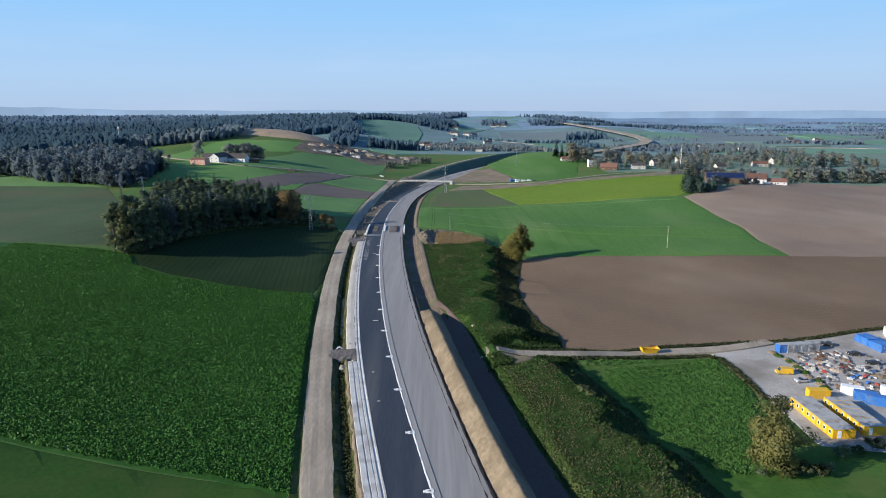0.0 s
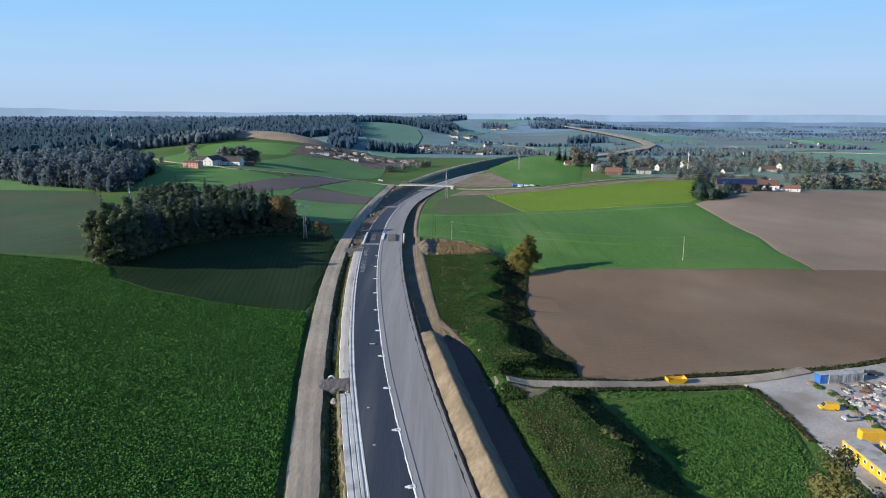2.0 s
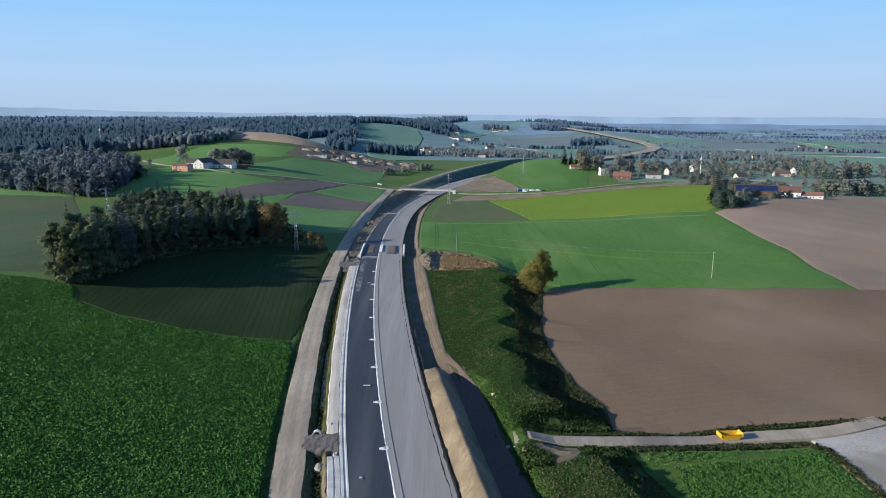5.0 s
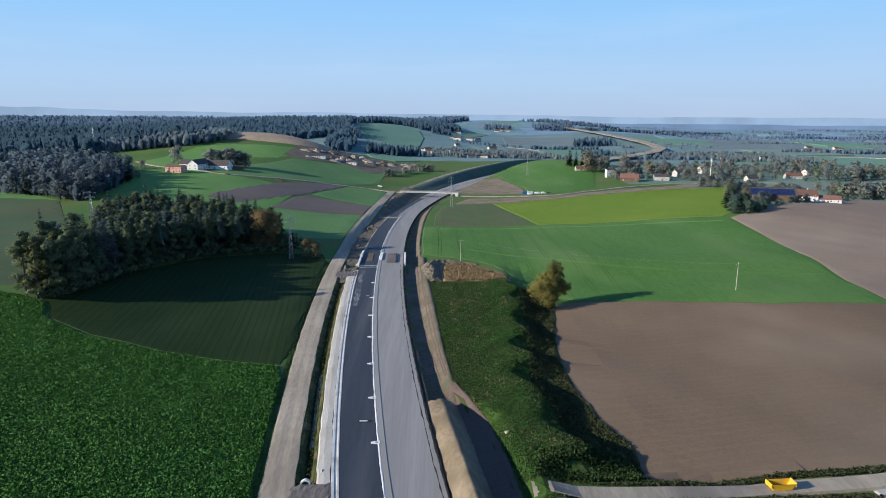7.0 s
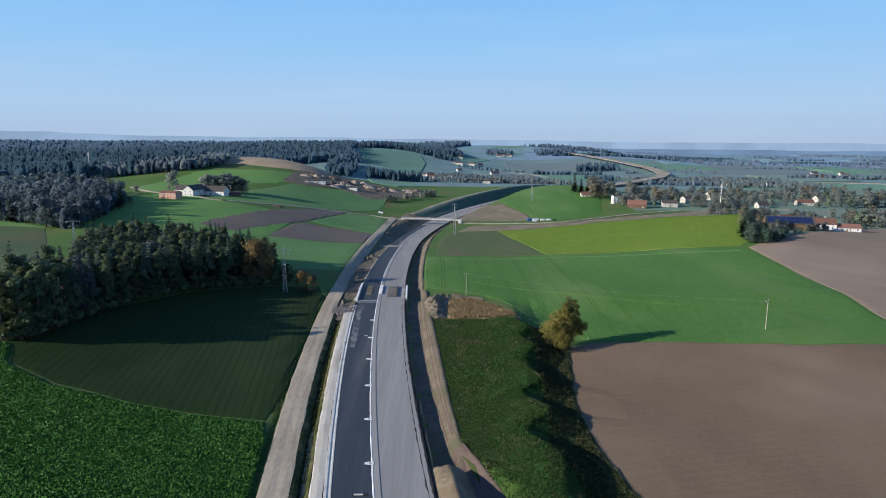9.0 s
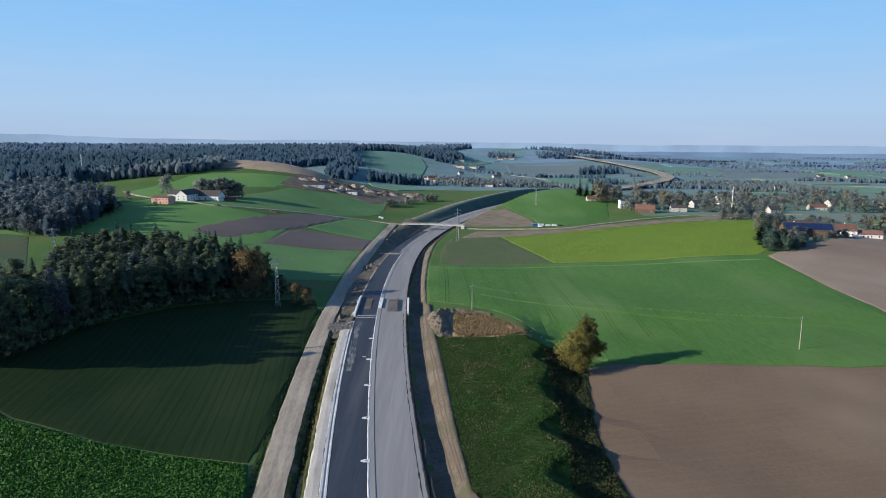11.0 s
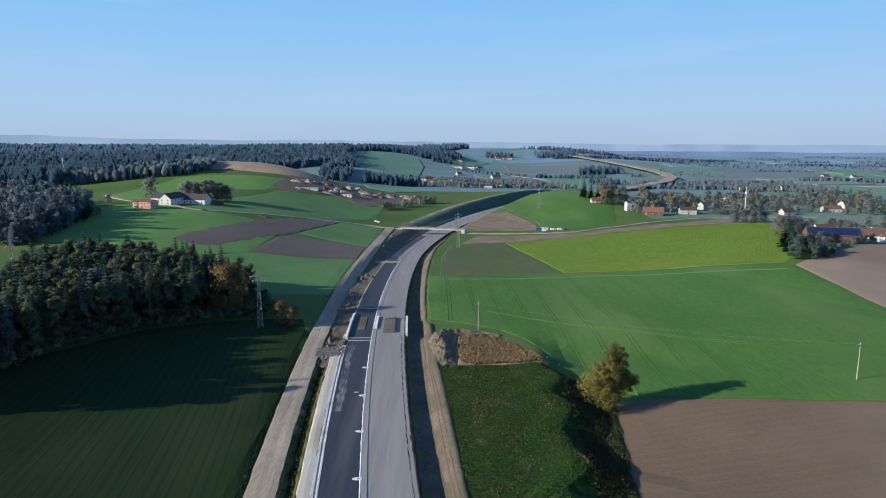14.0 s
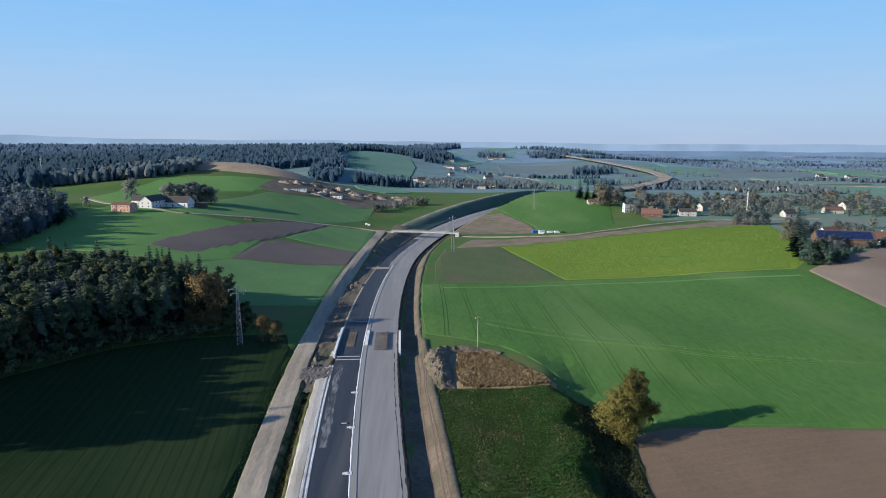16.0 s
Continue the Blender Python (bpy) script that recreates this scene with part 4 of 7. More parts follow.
ribbon("service_track_north", [along(462, -22.5)[:2], (-54, 505), (-53.8, 560), (-52.8, 620), (-50.5, 690), (-48, 750), (-46, 790), (-45, 810)], 7.5, "gravel_track", "wide pale earth track beside the cutting",
       lift=0.8)
sweep("edge_west", [(-10.9, -0.1), (-10.6, 0.06), (-10.1, 0.1), (-9.7, -0.05)], 452, 640, "gravel_track", "pale gravel edge beside the dark asphalt", "verge", wobble=0.1)
sweep("dirt_crossing", [(-24, 0.3), (-16, 0.2), (-9.8, 0.16), (-5, 0.22), (-0.6, 0.3)], 624, 633, "gravel_track", "dusty earth crossing over the asphalt", "crossing", 1.5, 0.3)
strip("cutting_west", -33, -9.9, 838, 1260, "bank_green", "tall shaded grassy side of the cutting", "bank", 1.0, 12, 4.0, 0.15)
strip("cutting_track", -40, -33.5, 842, 1240, "gravel_track", "pale track on top of the cutting", "road", 0.7, 3, 5.0, 0.08)
strip("bank_east", 13.9, lambda y: float(np.interp(y, [255, 290, 330, 370, 446], [24.2, 25.2, 26.4, 27.0, 26.2])), 255, 446, "bank_soil", "bare earth bank and rutted dirt track below the carriageway", "bank", 0.8, 14, 4.0, 0.04)
for k, o in enumerate((20.6, 22.4, 23.3)):
    ribbon("wheel_rut", [along(y, o + 0.35 * math.sin(y / 19 + k) + (0.9 if y > 400 else 0))[:2] for y in range(274, 438, 12)], 0.42, "dark_soil", "dark wheel rut in the dirt track", "wheel track", 0.86, 3)
strip("ditch_east", 13.9, 24.0, 446, 800, "bank_soil", "bare ditch and track beside the pale carriageway", "ditch", 0.5, 12, rough=0.15)
sweep("pavement_edge", [(13.55, 0.0), (13.8, 0.1), (14.2, 0.0), (14.4, -0.4)], Y0, 800, "dark_edge", "dark ragged broken edge of the pale carriageway", "verge", 2.5, 0.14, 4)


def earth_ramp():
    """The rough earth ramp that joins the gravel track and the asphalt, falling away to both sides."""
    rng = np.random.default_rng(41)
    cols, v = 14, []
    ys = np.arange(397, 421, 1.2)
    for y in ys:
        up = max(0.0, 1 - abs(y - 408.5) / 11.0)
        for j in range(cols + 1):
            h = -1.15 + 1.3 * float(step(0, 0.62, up)) + rng.normal(0, 0.09)
            v.append(along(y + rng.normal(0, 0.2), -20.8 + 10.9 * j / cols, h))
    n = cols + 1
    me = bpy.data.meshes.new("earth_ramp")
    me.from_pydata(v, [], [(i * n + j, i * n + j + 1, i * n + n + j + 1, i * n + n + j) for i in range(len(ys) - 1) for j in range(cols)])
    me.materials.append(MAT["deck_fill"])
    return tagged(new("earth_ramp", me), "rough dark earth ramp joining track and asphalt", "crossing", kind="structure")


earth_ramp()

sweep("dust_smear", [(-8.9, 0.045), (-7.6, 0.075), (-6.5, 0.098)], 352, 416, "dusty_asphalt", "pale dusty smear on the fresh asphalt", "road", 3, 0.25, 7)
sweep("pavement_seam", [(12.4, 0.035), (12.48, 0.05), (12.56, 0.035)], 60, 428, "dark_edge", "dark open seam along the pale carriageway", "road", 2.5, 0.1, 8)
for k, o in enumerate((-25.2, -23.6, -22.0)):
    ribbon("wheel_rut", [along(y, o + 0.6 * math.sin((y - 420) / 9 + 0.4 * k))[:2] for y in range(424, 456, 5)], 0.45, "dark_soil", "dark wheel rut in the gravel track", "wheel track", 1.12, 3)

# wheel tracks of the sprayer through the winter grain
for k in range(16):
    for s in (-0.9, 0.9):
        x = 4.5 + 12.5 * k + s
        top, foot = 558 - 0.02 * x, float(np.interp(x, [4, 10, 37, 48, 57, 66, 92, 120, 155, 209], [453, 450, 440, 411, 388, 375, 371, 367, 363.5, 366]))
        if x > 205:
            continue
        bend = [(x + 0.9 * math.sin(q * 2.6 + k), foot + (top - foot) * q) for q in (0, 0.2, 0.4, 0.6, 0.8, 1.0)]
        if k < 10:
            ribbon("wheel_track", bend, 0.36, "tram", "dark wheel track pressed through the grain", "wheel track", 0.4, 8)
for o in (-0.9, 0.9):
    ribbon("headland_track", [(23, 469 + o), (60, 442.6 + o), (89.6, 427.5 + o), (125.7, 414 + o), (164, 409 + o), (204, 407 + o)], 0.3, "pressed_grain", "faint pale wheel line across the grain", "wheel track", 0.42, 6)
ribbon("headland_track", [(6, 549), (60, 551), (130, 549), (212, 541)], 2.2, "lawn_field", "pale headland strip at the edge of the grain", "wheel track", 0.42, 8)


def backdrop(name, radius, mat, high, label):
    """A far ring of glowing haze-blue hills that closes the view."""
    m, n = Mesh(), 160
    for i in range(n + 1):
        t = radians(-62 + 124 * i / n)
        h = high(math.degrees(t)) + 9 * noise.noise(Vector((i / 9.0, radius, 0))) + 4 * noise.noise(Vector((i / 2.3, radius, 5)))
        x, y = radius * math.sin(t), 100 + radius * math.cos(t)
        m.v += [(x, y, -60), (x, y, h)]
    m.f += [(2 * i, 2 * i + 2, 2 * i + 3, 2 * i + 1) for i in range(n)]
    ob = part(name, m, mat)
    return tagged(ob, label, "backdrop", kind="structure")


backdrop("backdrop_hills", 4500, "distance_near", lambda d: float(np.interp(d, [-62, -30, -12, -2, 4, 8, 14, 30, 62], [72, 68, 62, 54, 42, 40, 24, 20, 20])), "backdrop hills glowing in the blue of distant haze")
backdrop("backdrop_ridge", 4780, "distance_far", lambda d: float(np.interp(d, [-62, -36, -31, -24, -5, 8, 14, 40, 62], [125, 132, 118, 102, 88, 78, 68, 60, 56])), "paler backdrop ridge with its haze given off as glow")


# ---- earthworks beside the road ----
def sand_berm():
    """The long heap of pale sand beside the east carriageway; it runs out in a rounded tip."""
    rng = np.random.default_rng(3)
    rows, n = [], 9
    ys = np.arange(-101, 259, 2.5)
    for y in ys:
        h = 3.6 * float(np.clip((258 - y) / 34, 0, 1)) ** 0.7
        w = 0.35 + 0.65 * h / 3.6
        prof = [(14.5, -0.5), (15.0 + (1 - w) * 1.5, 0.1), (16.0, 0.33 * h), (17.2, 0.70 * h), (18.3, 0.98 * h), (18.8, h), (19.6, 0.86 * h), (22.0, 0.1 * h - 0.9), (25.5, -4.4)]
        for j, (o, z) in enumerate(prof):
            loose = 1.0 if j in (1, 2, 3) else 0.35
            rows.append(along(y, o + rng.normal(0, 0.14) * loose, z + rng.normal(0, 0.2) * loose))
    f = [(i * n + j, i * n + j + 1, i * n + n + j + 1, i * n + n + j) for i in range(len(ys) - 1) for j in range(n - 1)]
    me = bpy.data.meshes.new("sand_berm")
    me.from_pydata(rows, [], f)
    me.materials.append(MAT["sand"])
    me.polygons.foreach_set("use_smooth", [True] * len(me.polygons))
    return tagged(new("sand_berm", me), "long bank of pale yellow sand beside the carriageway", "earth bank")


sand_berm()
# the darker soil here deepens the sand bank's shadow on the trench
strip("ditch_floor", 20.5, lambda y: float(np.interp(y, [246, 268], [31.2, 24.4])), -101, 267, "dark_soil", "earth trench behind the sand bank, darkened to deepen its shade", "ditch", 0.8, 14, seed=4)
ribbon("lane", [(22.5, 214.6), (33, 214.6), (47, 215.4), (63, 216.9), (80.6, 219.9), (98, 222), (114, 224.6), (130, 230.5)], 4.9, "gravel_track", "narrow pale lane between the fields", lift=0.72)
drape("raw_cut", [(25, 209), (33, 210.4), (38, 210.6), (39.5, 206.5), (36, 202.5), (31.5, 200.5), (28, 204)], "bank_soil", "raw brown earth face cut beside the lane", "bank", 0.75, 2.0)
ribbon("lane_verge_north", [(40, 219.8), (48.5, 220.2), (65.5, 221.8), (83.6, 225.2), (110.8, 228.6), (140.7, 232.2), (185, 244), (260, 268)], 2.0, "ditch_weed", "weedy verge along the brown field", "verge", 0.5)
ribbon("lane_verge_south", [(46, 211.4), (54, 212.4), (79, 215.6), (101, 217.2), (104.6, 215), (105, 205), (104.9, 193), (104.4, 184)], 2.0, "ditch_weed", "weedy verge along the crop", "verge", 0.5)
drape("yard", [(104, 219.5), (118, 223), (132, 229.5), (152, 233), (186, 243), (240, 258), (240, 150), (119, 153), (104.5, 156), (105.5, 180), (106.4, 200)], "yard_gravel",
      "dusty gravel yard of a building site", "yard", 0.3)
ribbon("farm_lane", [(-345, 842), (-300, 790), (-243, 757), (-203, 741), (-126, 788), (-90, 806), (-66, 812), (-48, 807), (-36, 806)], 4.2, "gravel_track",
       "pale farm lane crossing the slope", lift=0.6)
ribbon("field_lane", [(28, 793), (60, 787), (131, 781), (193, 803), (275, 838), (330, 846), (420, 850)], 4.2, "gravel_track", "pale field lane to the village", lift=0.7)
drape("raw_earth", [along(388, 25.2)[:2], (4.5, 391), (4.5, 410), (6.5, 428), (2, 433), along(433, 25)[:2]], "bare_earth", "raw trampled earth beside the dry grass", "bank", 0.45, 3)
drape("dry_patch", [(7, 428.5), (14, 430), (21, 429.5), (27, 419), (33, 407), (39, 392), (31, 390), (22, 391.5), (13, 390.5), (6, 392), (5, 410)], "dry_grass", "patch of dry straw-coloured grass on the mound", "grass", 0.5, 4)


def crossing():
    """The gravel causeway over the ditch, with its concrete pipe end."""
    root = thing("causeway", "dark gravel causeway over the ditch with a pale pipe head", "causeway")
    rng = np.random.default_rng(17)
    m, n, ys = Mesh(), 13, np.linspace(209.6, 220.2, 13)
    for k, y in enumerate(ys):
        up = min(1.0, min(k, len(ys) - 1 - k) / 2.2)
        for j in range(n):
            o = -20.6 + 9.2 * j / (n - 1)
            edge = 0.12 if j in (0, n - 1) else 0.0
            m.v.append(along(float(y) + rng.normal(0, 0.22), o + rng.normal(0, 0.15), -1.2 + 1.34 * up + rng.normal(0, 0.05) - edge))
    m.f += [(k * n + j, k * n + j + 1, k * n + n + j + 1, k * n + n + j) for k in range(len(ys) - 1) for j in range(n - 1)]
    part("fill", m, "deck_fill", root)
    for y in (219.9,):
        h = Mesh()
        for i in range(9):
            t0, t1 = math.pi * i / 9, math.pi * (i + 1) / 9
            ring = []
            for t in (t0, t1):
                for r in (0.8, 1.15):
                    x, yy, z = along(y, -17.3 + r * math.cos(t), -0.9 + r * math.sin(t))
                    ring += [(x, yy, z), (x, yy + 0.7, z)]
            h.add(ring, [(0, 4, 6, 2), (1, 3, 7, 5), (2, 6, 7, 3), (0, 1, 5, 4)])
        part("pipe_head", h, "white_concrete", root, "white concrete pipe head")


crossing()


def boulder(size, seed):
    bm = bmesh.new()
    bmesh.ops.create_icosphere(bm, subdivisions=2, radius=size)
    rng = random.Random(seed)
    for v in bm.verts:
        v.co *= rng.uniform(0.75, 1.15)
        v.co.z *= 0.7
    me = bpy.data.meshes.new("boulder")
    bm.to_mesh(me)
    bm.free()
    me.materials.append(MAT["rock"])
    return me


ROCKS = [boulder(1.0, k) for k in range(4)]
for i, (x, y, s) in enumerate([(19.8, 240, 1.5), (20.5, 238, 1.0), (21, 213, 1.3), (22.5, 211.5, 0.9), (29, 207, 1.6), (31, 205, 1.2), (33, 209, 1.0), (33.5, 204.5, 1.3), (40, 399, 0.8),
                               (44, 396, 0.9), (3, 399, 0.6), (5, 397, 0.5), (43, 330, 0.6), (38, 300, 0.5), (-13, 436, 0.9), (-12.4, 433.5, 0.7)]):
    ob = tagged(new("boulder", ROCKS[i % 4]), "pale limestone boulder lying on rough ground", "boulder", "boulders on the mound")
    ob.matrix_basis = pose(x, y, float(ground(x, y)) + 0.2 * s, 0, 0, i * 47) @ Matrix.Scale(0.5 * s, 4)


# ---- road furniture ----
def gully():
    root = thing("gully", "white concrete gully with a dark grate in the median", "gully", "gullies along the median")
    part("surround", Mesh().box(0, 0, -0.1, 1.7, 1.3, 0.18).box(-1.0, 0.1, -0.1, 0.9, 0.8, 0.14), "white_concrete", root)
    g = Mesh()
    for k in range(4):
        g.box(-0.24 + 0.16 * k, 0, 0.08, 0.08, 0.6, 0.03)
    part("grate", g, "dark_steel", root)
    return root


first = gully()
marks = [128 + 25.8 * k for k in range(-1, 11)]
for k, y in enumerate(marks):
    x, yy, z = along(y + 3, -0.5, 0.25)
    m = pose(x, yy, z, 0, 0, math.degrees(math.atan(float(slope_at(y)))) * -1)
    if k == 0:
        first.matrix_basis = m
    else:
        copy_thing(first, m)


def cover(y, o, sx, sy, mat, label, name="drain_box", h=0.12):
    x, yy, z = along(y, o, 0.14)
    root = thing(name, label, "drain")
    part("frame", Mesh().box(0, 0, 0, sx, sy, h), mat, root)
    part("lid", Mesh().box(-sx * 0.1, 0, h, sx * 0.6, sy * 0.6, 0.05), "concrete", root)
    root.matrix_basis = pose(x, yy, z)


cover(246, -3.2, 3.6, 1.1, "rubber", "dark open drain trench across the asphalt")
cover(366, -2.6, 2.6, 1.2, "rubber", "dark open drain trench across the asphalt")
for y in (176, 196.5):
    cover(y, -7.0, 1.0, 0.9, "asphalt_old", "small grey manhole in the asphalt", "manhole")


# ---- underpass deck at the end of the embankment ----
def underpass():
    root = thing("underpass", "concrete underpass deck with white parapets, still unpaved in places", "bridge")
    for o, a, b in ((-10.6, 425, 462), (14.6, 428, 456)):
        pts = [along(a + (b - a) * i / 8, o + s, h) for i in range(9) for s, h in ((-0.45, -1.5), (0.45, -1.5), (0.45, 1.15), (-0.45, 1.15))]
        m = Mesh().add(pts, [(i * 4 + j, i * 4 + (j + 1) % 4, i * 4 + 4 + (j + 1) % 4, i * 4 + 4 + j) for i in range(8) for j in range(4)] + [(3, 2, 1, 0), (32, 33, 34, 35)])
        part("parapet", m, "white_concrete", root, "white concrete parapet")
    for o, w, y, l, h, mat, lab in ((-5.4, 3.2, 447, 20, 0.18, "bank_soil", "brown earth fill on the deck"), (6.8, 4.8, 444, 24, 0.2, "deck_fill", "dark grey brown unpaved deck slab"), (9.4, 0.5, 444, 24, 0.7, "dark_soil", "dark upstand beside the deck slab"),
                                    (1.0, 1.2, 448, 20, 0.6, "white_concrete", "white inner kerb")):
        pts = [along(y - l / 2 + l * i / 6, o + s, z) for i in range(7) for s, z in ((-w / 2, 0.0), (w / 2, 0.0), (w / 2, h + 0.16), (-w / 2, h + 0.16))]
        m = Mesh().add(pts, [(i * 4 + j, i * 4 + (j + 1) % 4, i * 4 + 4 + (j + 1) % 4, i * 4 + 4 + j) for i in range(6) for j in range(4)] + [(3, 2, 1, 0), (24, 25, 26, 27)])
        part("slab", m, mat, root, lab)
    for y in (421, 424.5, 474, 477):
        m = Mesh()
        pts = [along(q, s, 0.2) for q in (y, y + 0.7) for s in (-9.6, -0.5)]
        pts += [along(q, s, 0.26) for q in (y, y + 0.7) for s in (-9.6, -0.5)]
        m.add(pts, [(4, 5, 7, 6), (0, 1, 5, 4), (2, 6, 7, 3)])
        part("joint", m, "concrete", root, "pale expansion joint")
    for o in (-11.5, 14.2):
        for y in (430, 455):
            x, yy, z = along(y, o, -4.0)
            part("wing_wall", Mesh().box(x, yy, z, 1.4, 5.0, 3.9), "concrete", root)


underpass()
# ---- field bridge over the motorway ----
def field_bridge():
    root = thing("field_bridge", "slim pale concrete bridge over the motorway cutting", "bridge")
    a, b = Vector((-36, 806, -4.6)), Vector((30, 793, -5.0))
    d = (b - a).normalized()
    s = Vector((-d.y, d.x, 0))
    n = 12

    def beam(w0, w1, z0, z1, arch=0.0):
        m, rows = Mesh(), []
        for i in range(n + 1):
            p = a + (b - a) * i / n
            lift = 0.5 * math.sin(math.pi * i / n)
            for w, z in ((w0, z0), (w1, z0), (w1, z1), (w0, z1)):
                rows.append(p + s * w + Vector((0, 0, z + lift)))
        f = [(i * 4 + j, i * 4 + (j + 1) % 4, i * 4 + 4 + (j + 1) % 4, i * 4 + 4 + j) for i in range(n) for j in range(4)]
        return m.add(rows, f + [(3, 2, 1, 0), (n * 4, n * 4 + 1, n * 4 + 2, n * 4 + 3)])

    part("deck", beam(-3.0, 3.0, -0.9, 0.0), "concrete", root)
    part("paving", beam(-2.4, 2.4, 0.004, 0.06), "gravel_track", root, "pale paved strip")
    for w in (-3.0, 2.6):
        part("kerb", beam(w, w + 0.4, 0.004, 0.25), "concrete", root)
    for w in (-3.0, 2.9):
        rail = beam(w, w + 0.1, 1.2, 1.32)
        for i in range(23):
            p = a + (b - a) * (i + 0.5) / 23 + s * (w + 0.05)
            rail.rod(p + Vector((0, 0, 0.3)), p + Vector((0, 0, 1.7)), 0.05, n=4)
        part("railing", rail, "steel", root, "thin steel railing")
    for p, q in ((a, 1), (b, -1)):
        m = Mesh()
        m.box(p.x + q * 1.5, p.y, p.z - 6.5, 3.5, 8.0, 6.0, math.degrees(math.atan2(d.y, d.x)))
        part("abutment", m, "concrete", root)


field_bridge()


# ---- poles, pylons and masts ----
def wooden_pole(x, y, tall, label, turn=0):
    root = thing("utility_pole", label, "utility pole")
    part("post", Mesh().rod((0, 0, -0.5), (0, 0, tall), 0.19, 0.13, 8), "pole_wood", root)
    m = Mesh().box(0, 0, tall - 0.7, 2.4, 0.16, 0.16)
    part("crossarm", m, "dark_steel", root)
    for q in (-1.0, 0.0, 1.0):
        part("insulator", Mesh().rod((q, 0, tall - 0.55), (q, 0, tall - 0.2 + (0.5 if q == 0 else 0)), 0.09, 0.06, 6), "white_concrete", root)
    place(root, x, y, turn)
    return root


def lattice_pylon(x, y, tall, label, arms=((0.95, 3.4), (0.83, 2.4)), foot=1.1, turn=0, mat="steel", cat="pylon"):
    root = thing("lattice_pylon", label, cat)
    top = 0.22

    def corner(k, z):
        r = foot + (top - foot) * z / tall
        return Vector(((-r, r, r, -r)[k], (-r, -r, r, r)[k], z))

    for k in range(4):
        part("leg", Mesh().rod(corner(k, -0.4), corner(k, tall), 0.12, 0.09, 4), mat, root)
    br, n = Mesh(), int(tall / 2.2)
    for i in range(n):
        z0, z1 = tall * i / n, tall * (i + 1) / n
        for k in range(4):
            br.rod(corner(k, z0), corner((k + 1) % 4, z1), 0.06, n=3)
            br.rod(corner(k, z1), corner((k + 1) % 4, z1), 0.05, n=3)
    part("bracing", br, mat, root)
    for at, half in arms:
        m = Mesh()
        z = tall * at
        m.rod((-half, 0, z), (half, 0, z), 0.12, n=4).rod((-half, 0, z), (0, 0, z + 0.8), 0.06, n=3).rod((half, 0, z), (0, 0, z + 0.8), 0.06, n=3)
        part("crossarm", m, mat, root)
        for q in (-half, half):
            part("insulator", Mesh().rod((q, 0, z), (q, 0, z - 0.9), 0.1, 0.06, 6), "white_concrete", root)
    place(root, x, y, turn)
    return root


wooden_pole(16.4, 436.5, 12.3, "pale wooden power pole at the edge of the green field", 20)
wooden_pole(144.5, 376, 13.5, "slim pale power pole standing in the green field", 20)
wooden_pole(250, 330, 13, "slim pale power pole in the brown field", 20)
lattice_pylon(-78.8, 436.5, 24.5, "grey steel lattice pylon beside the wood", ((0.93, 3.3), (0.86, 2.4)), turn=15)
lattice_pylon(18.8, 690.7, 30, "tall slim lattice pylon at the edge of the stubble field", ((0.95, 2.6), (0.85, 2.6)), turn=15)
lattice_pylon(130, 950, 26, "distant lattice pylon on the hill field", ((0.95, 2.6), (0.85, 2.6)), turn=15)
lattice_pylon(-205, 470, 22, "grey lattice pylon behind the wood", turn=15)
lattice_pylon(262, 1290, 30, "distant lattice pylon beside the viaduct", ((0.95, 3), (0.8, 4)), turn=15)


def radio_mast(x, y, tall, label):
    root = thing("radio_mast", label, "radio mast")
    part("shaft", Mesh().rod((0, 0, -1), (0, 0, tall), 0.45, 0.25, 10), "white_concrete", root)
    for z in (0.86, 0.95):
        part("platform", Mesh().rod((0, 0, tall * z), (0, 0, tall * z + 0.5), 0.9, 0.9, 10), "steel", root)
    for k in range(6):
        t = k * math.pi / 3
        part("antenna", Mesh().box(0.8 * math.cos(t), 0.8 * math.sin(t), tall * 0.87, 0.3, 0.3, 2.6, math.degrees(t)), "white_paint", root, "white panel antenna")
    part("spike", Mesh().rod((0, 0, tall), (0, 0, tall + 4), 0.15, 0.06, 5), "steel", root)
    place(root, x, y)


radio_mast(-452, 955, 34, "pale round radio mast rising above the spruce wood")
radio_mast(322, 816, 33, "slender white radio mast behind the village trees")


def wire(name, a, b, sag, label):
    m = Mesh()
    pts = [Vector(a).lerp(Vector(b), i / 14) - Vector((0, 0, sag * 4 * (i / 14) * (1 - i / 14))) for i in range(15)]
    for p, q in zip(pts, pts[1:]):
        m.rod(p, q, 0.008, n=3)
    ob = new(name, m.data(name, MAT["steel"]))
    tagged(ob, label, "cable")


for off in (-1.0, 0.0, 1.0):
    wire("power_line", (16.4 + 0.3 * off, 436.5 + 0.9 * off, float(ground(16.4, 436.5)) + 12), (144.5 + 0.3 * off, 376 + 0.9 * off, float(ground(144.5, 376)) + 13.2), 2.5,
         "thin power line across the green field")


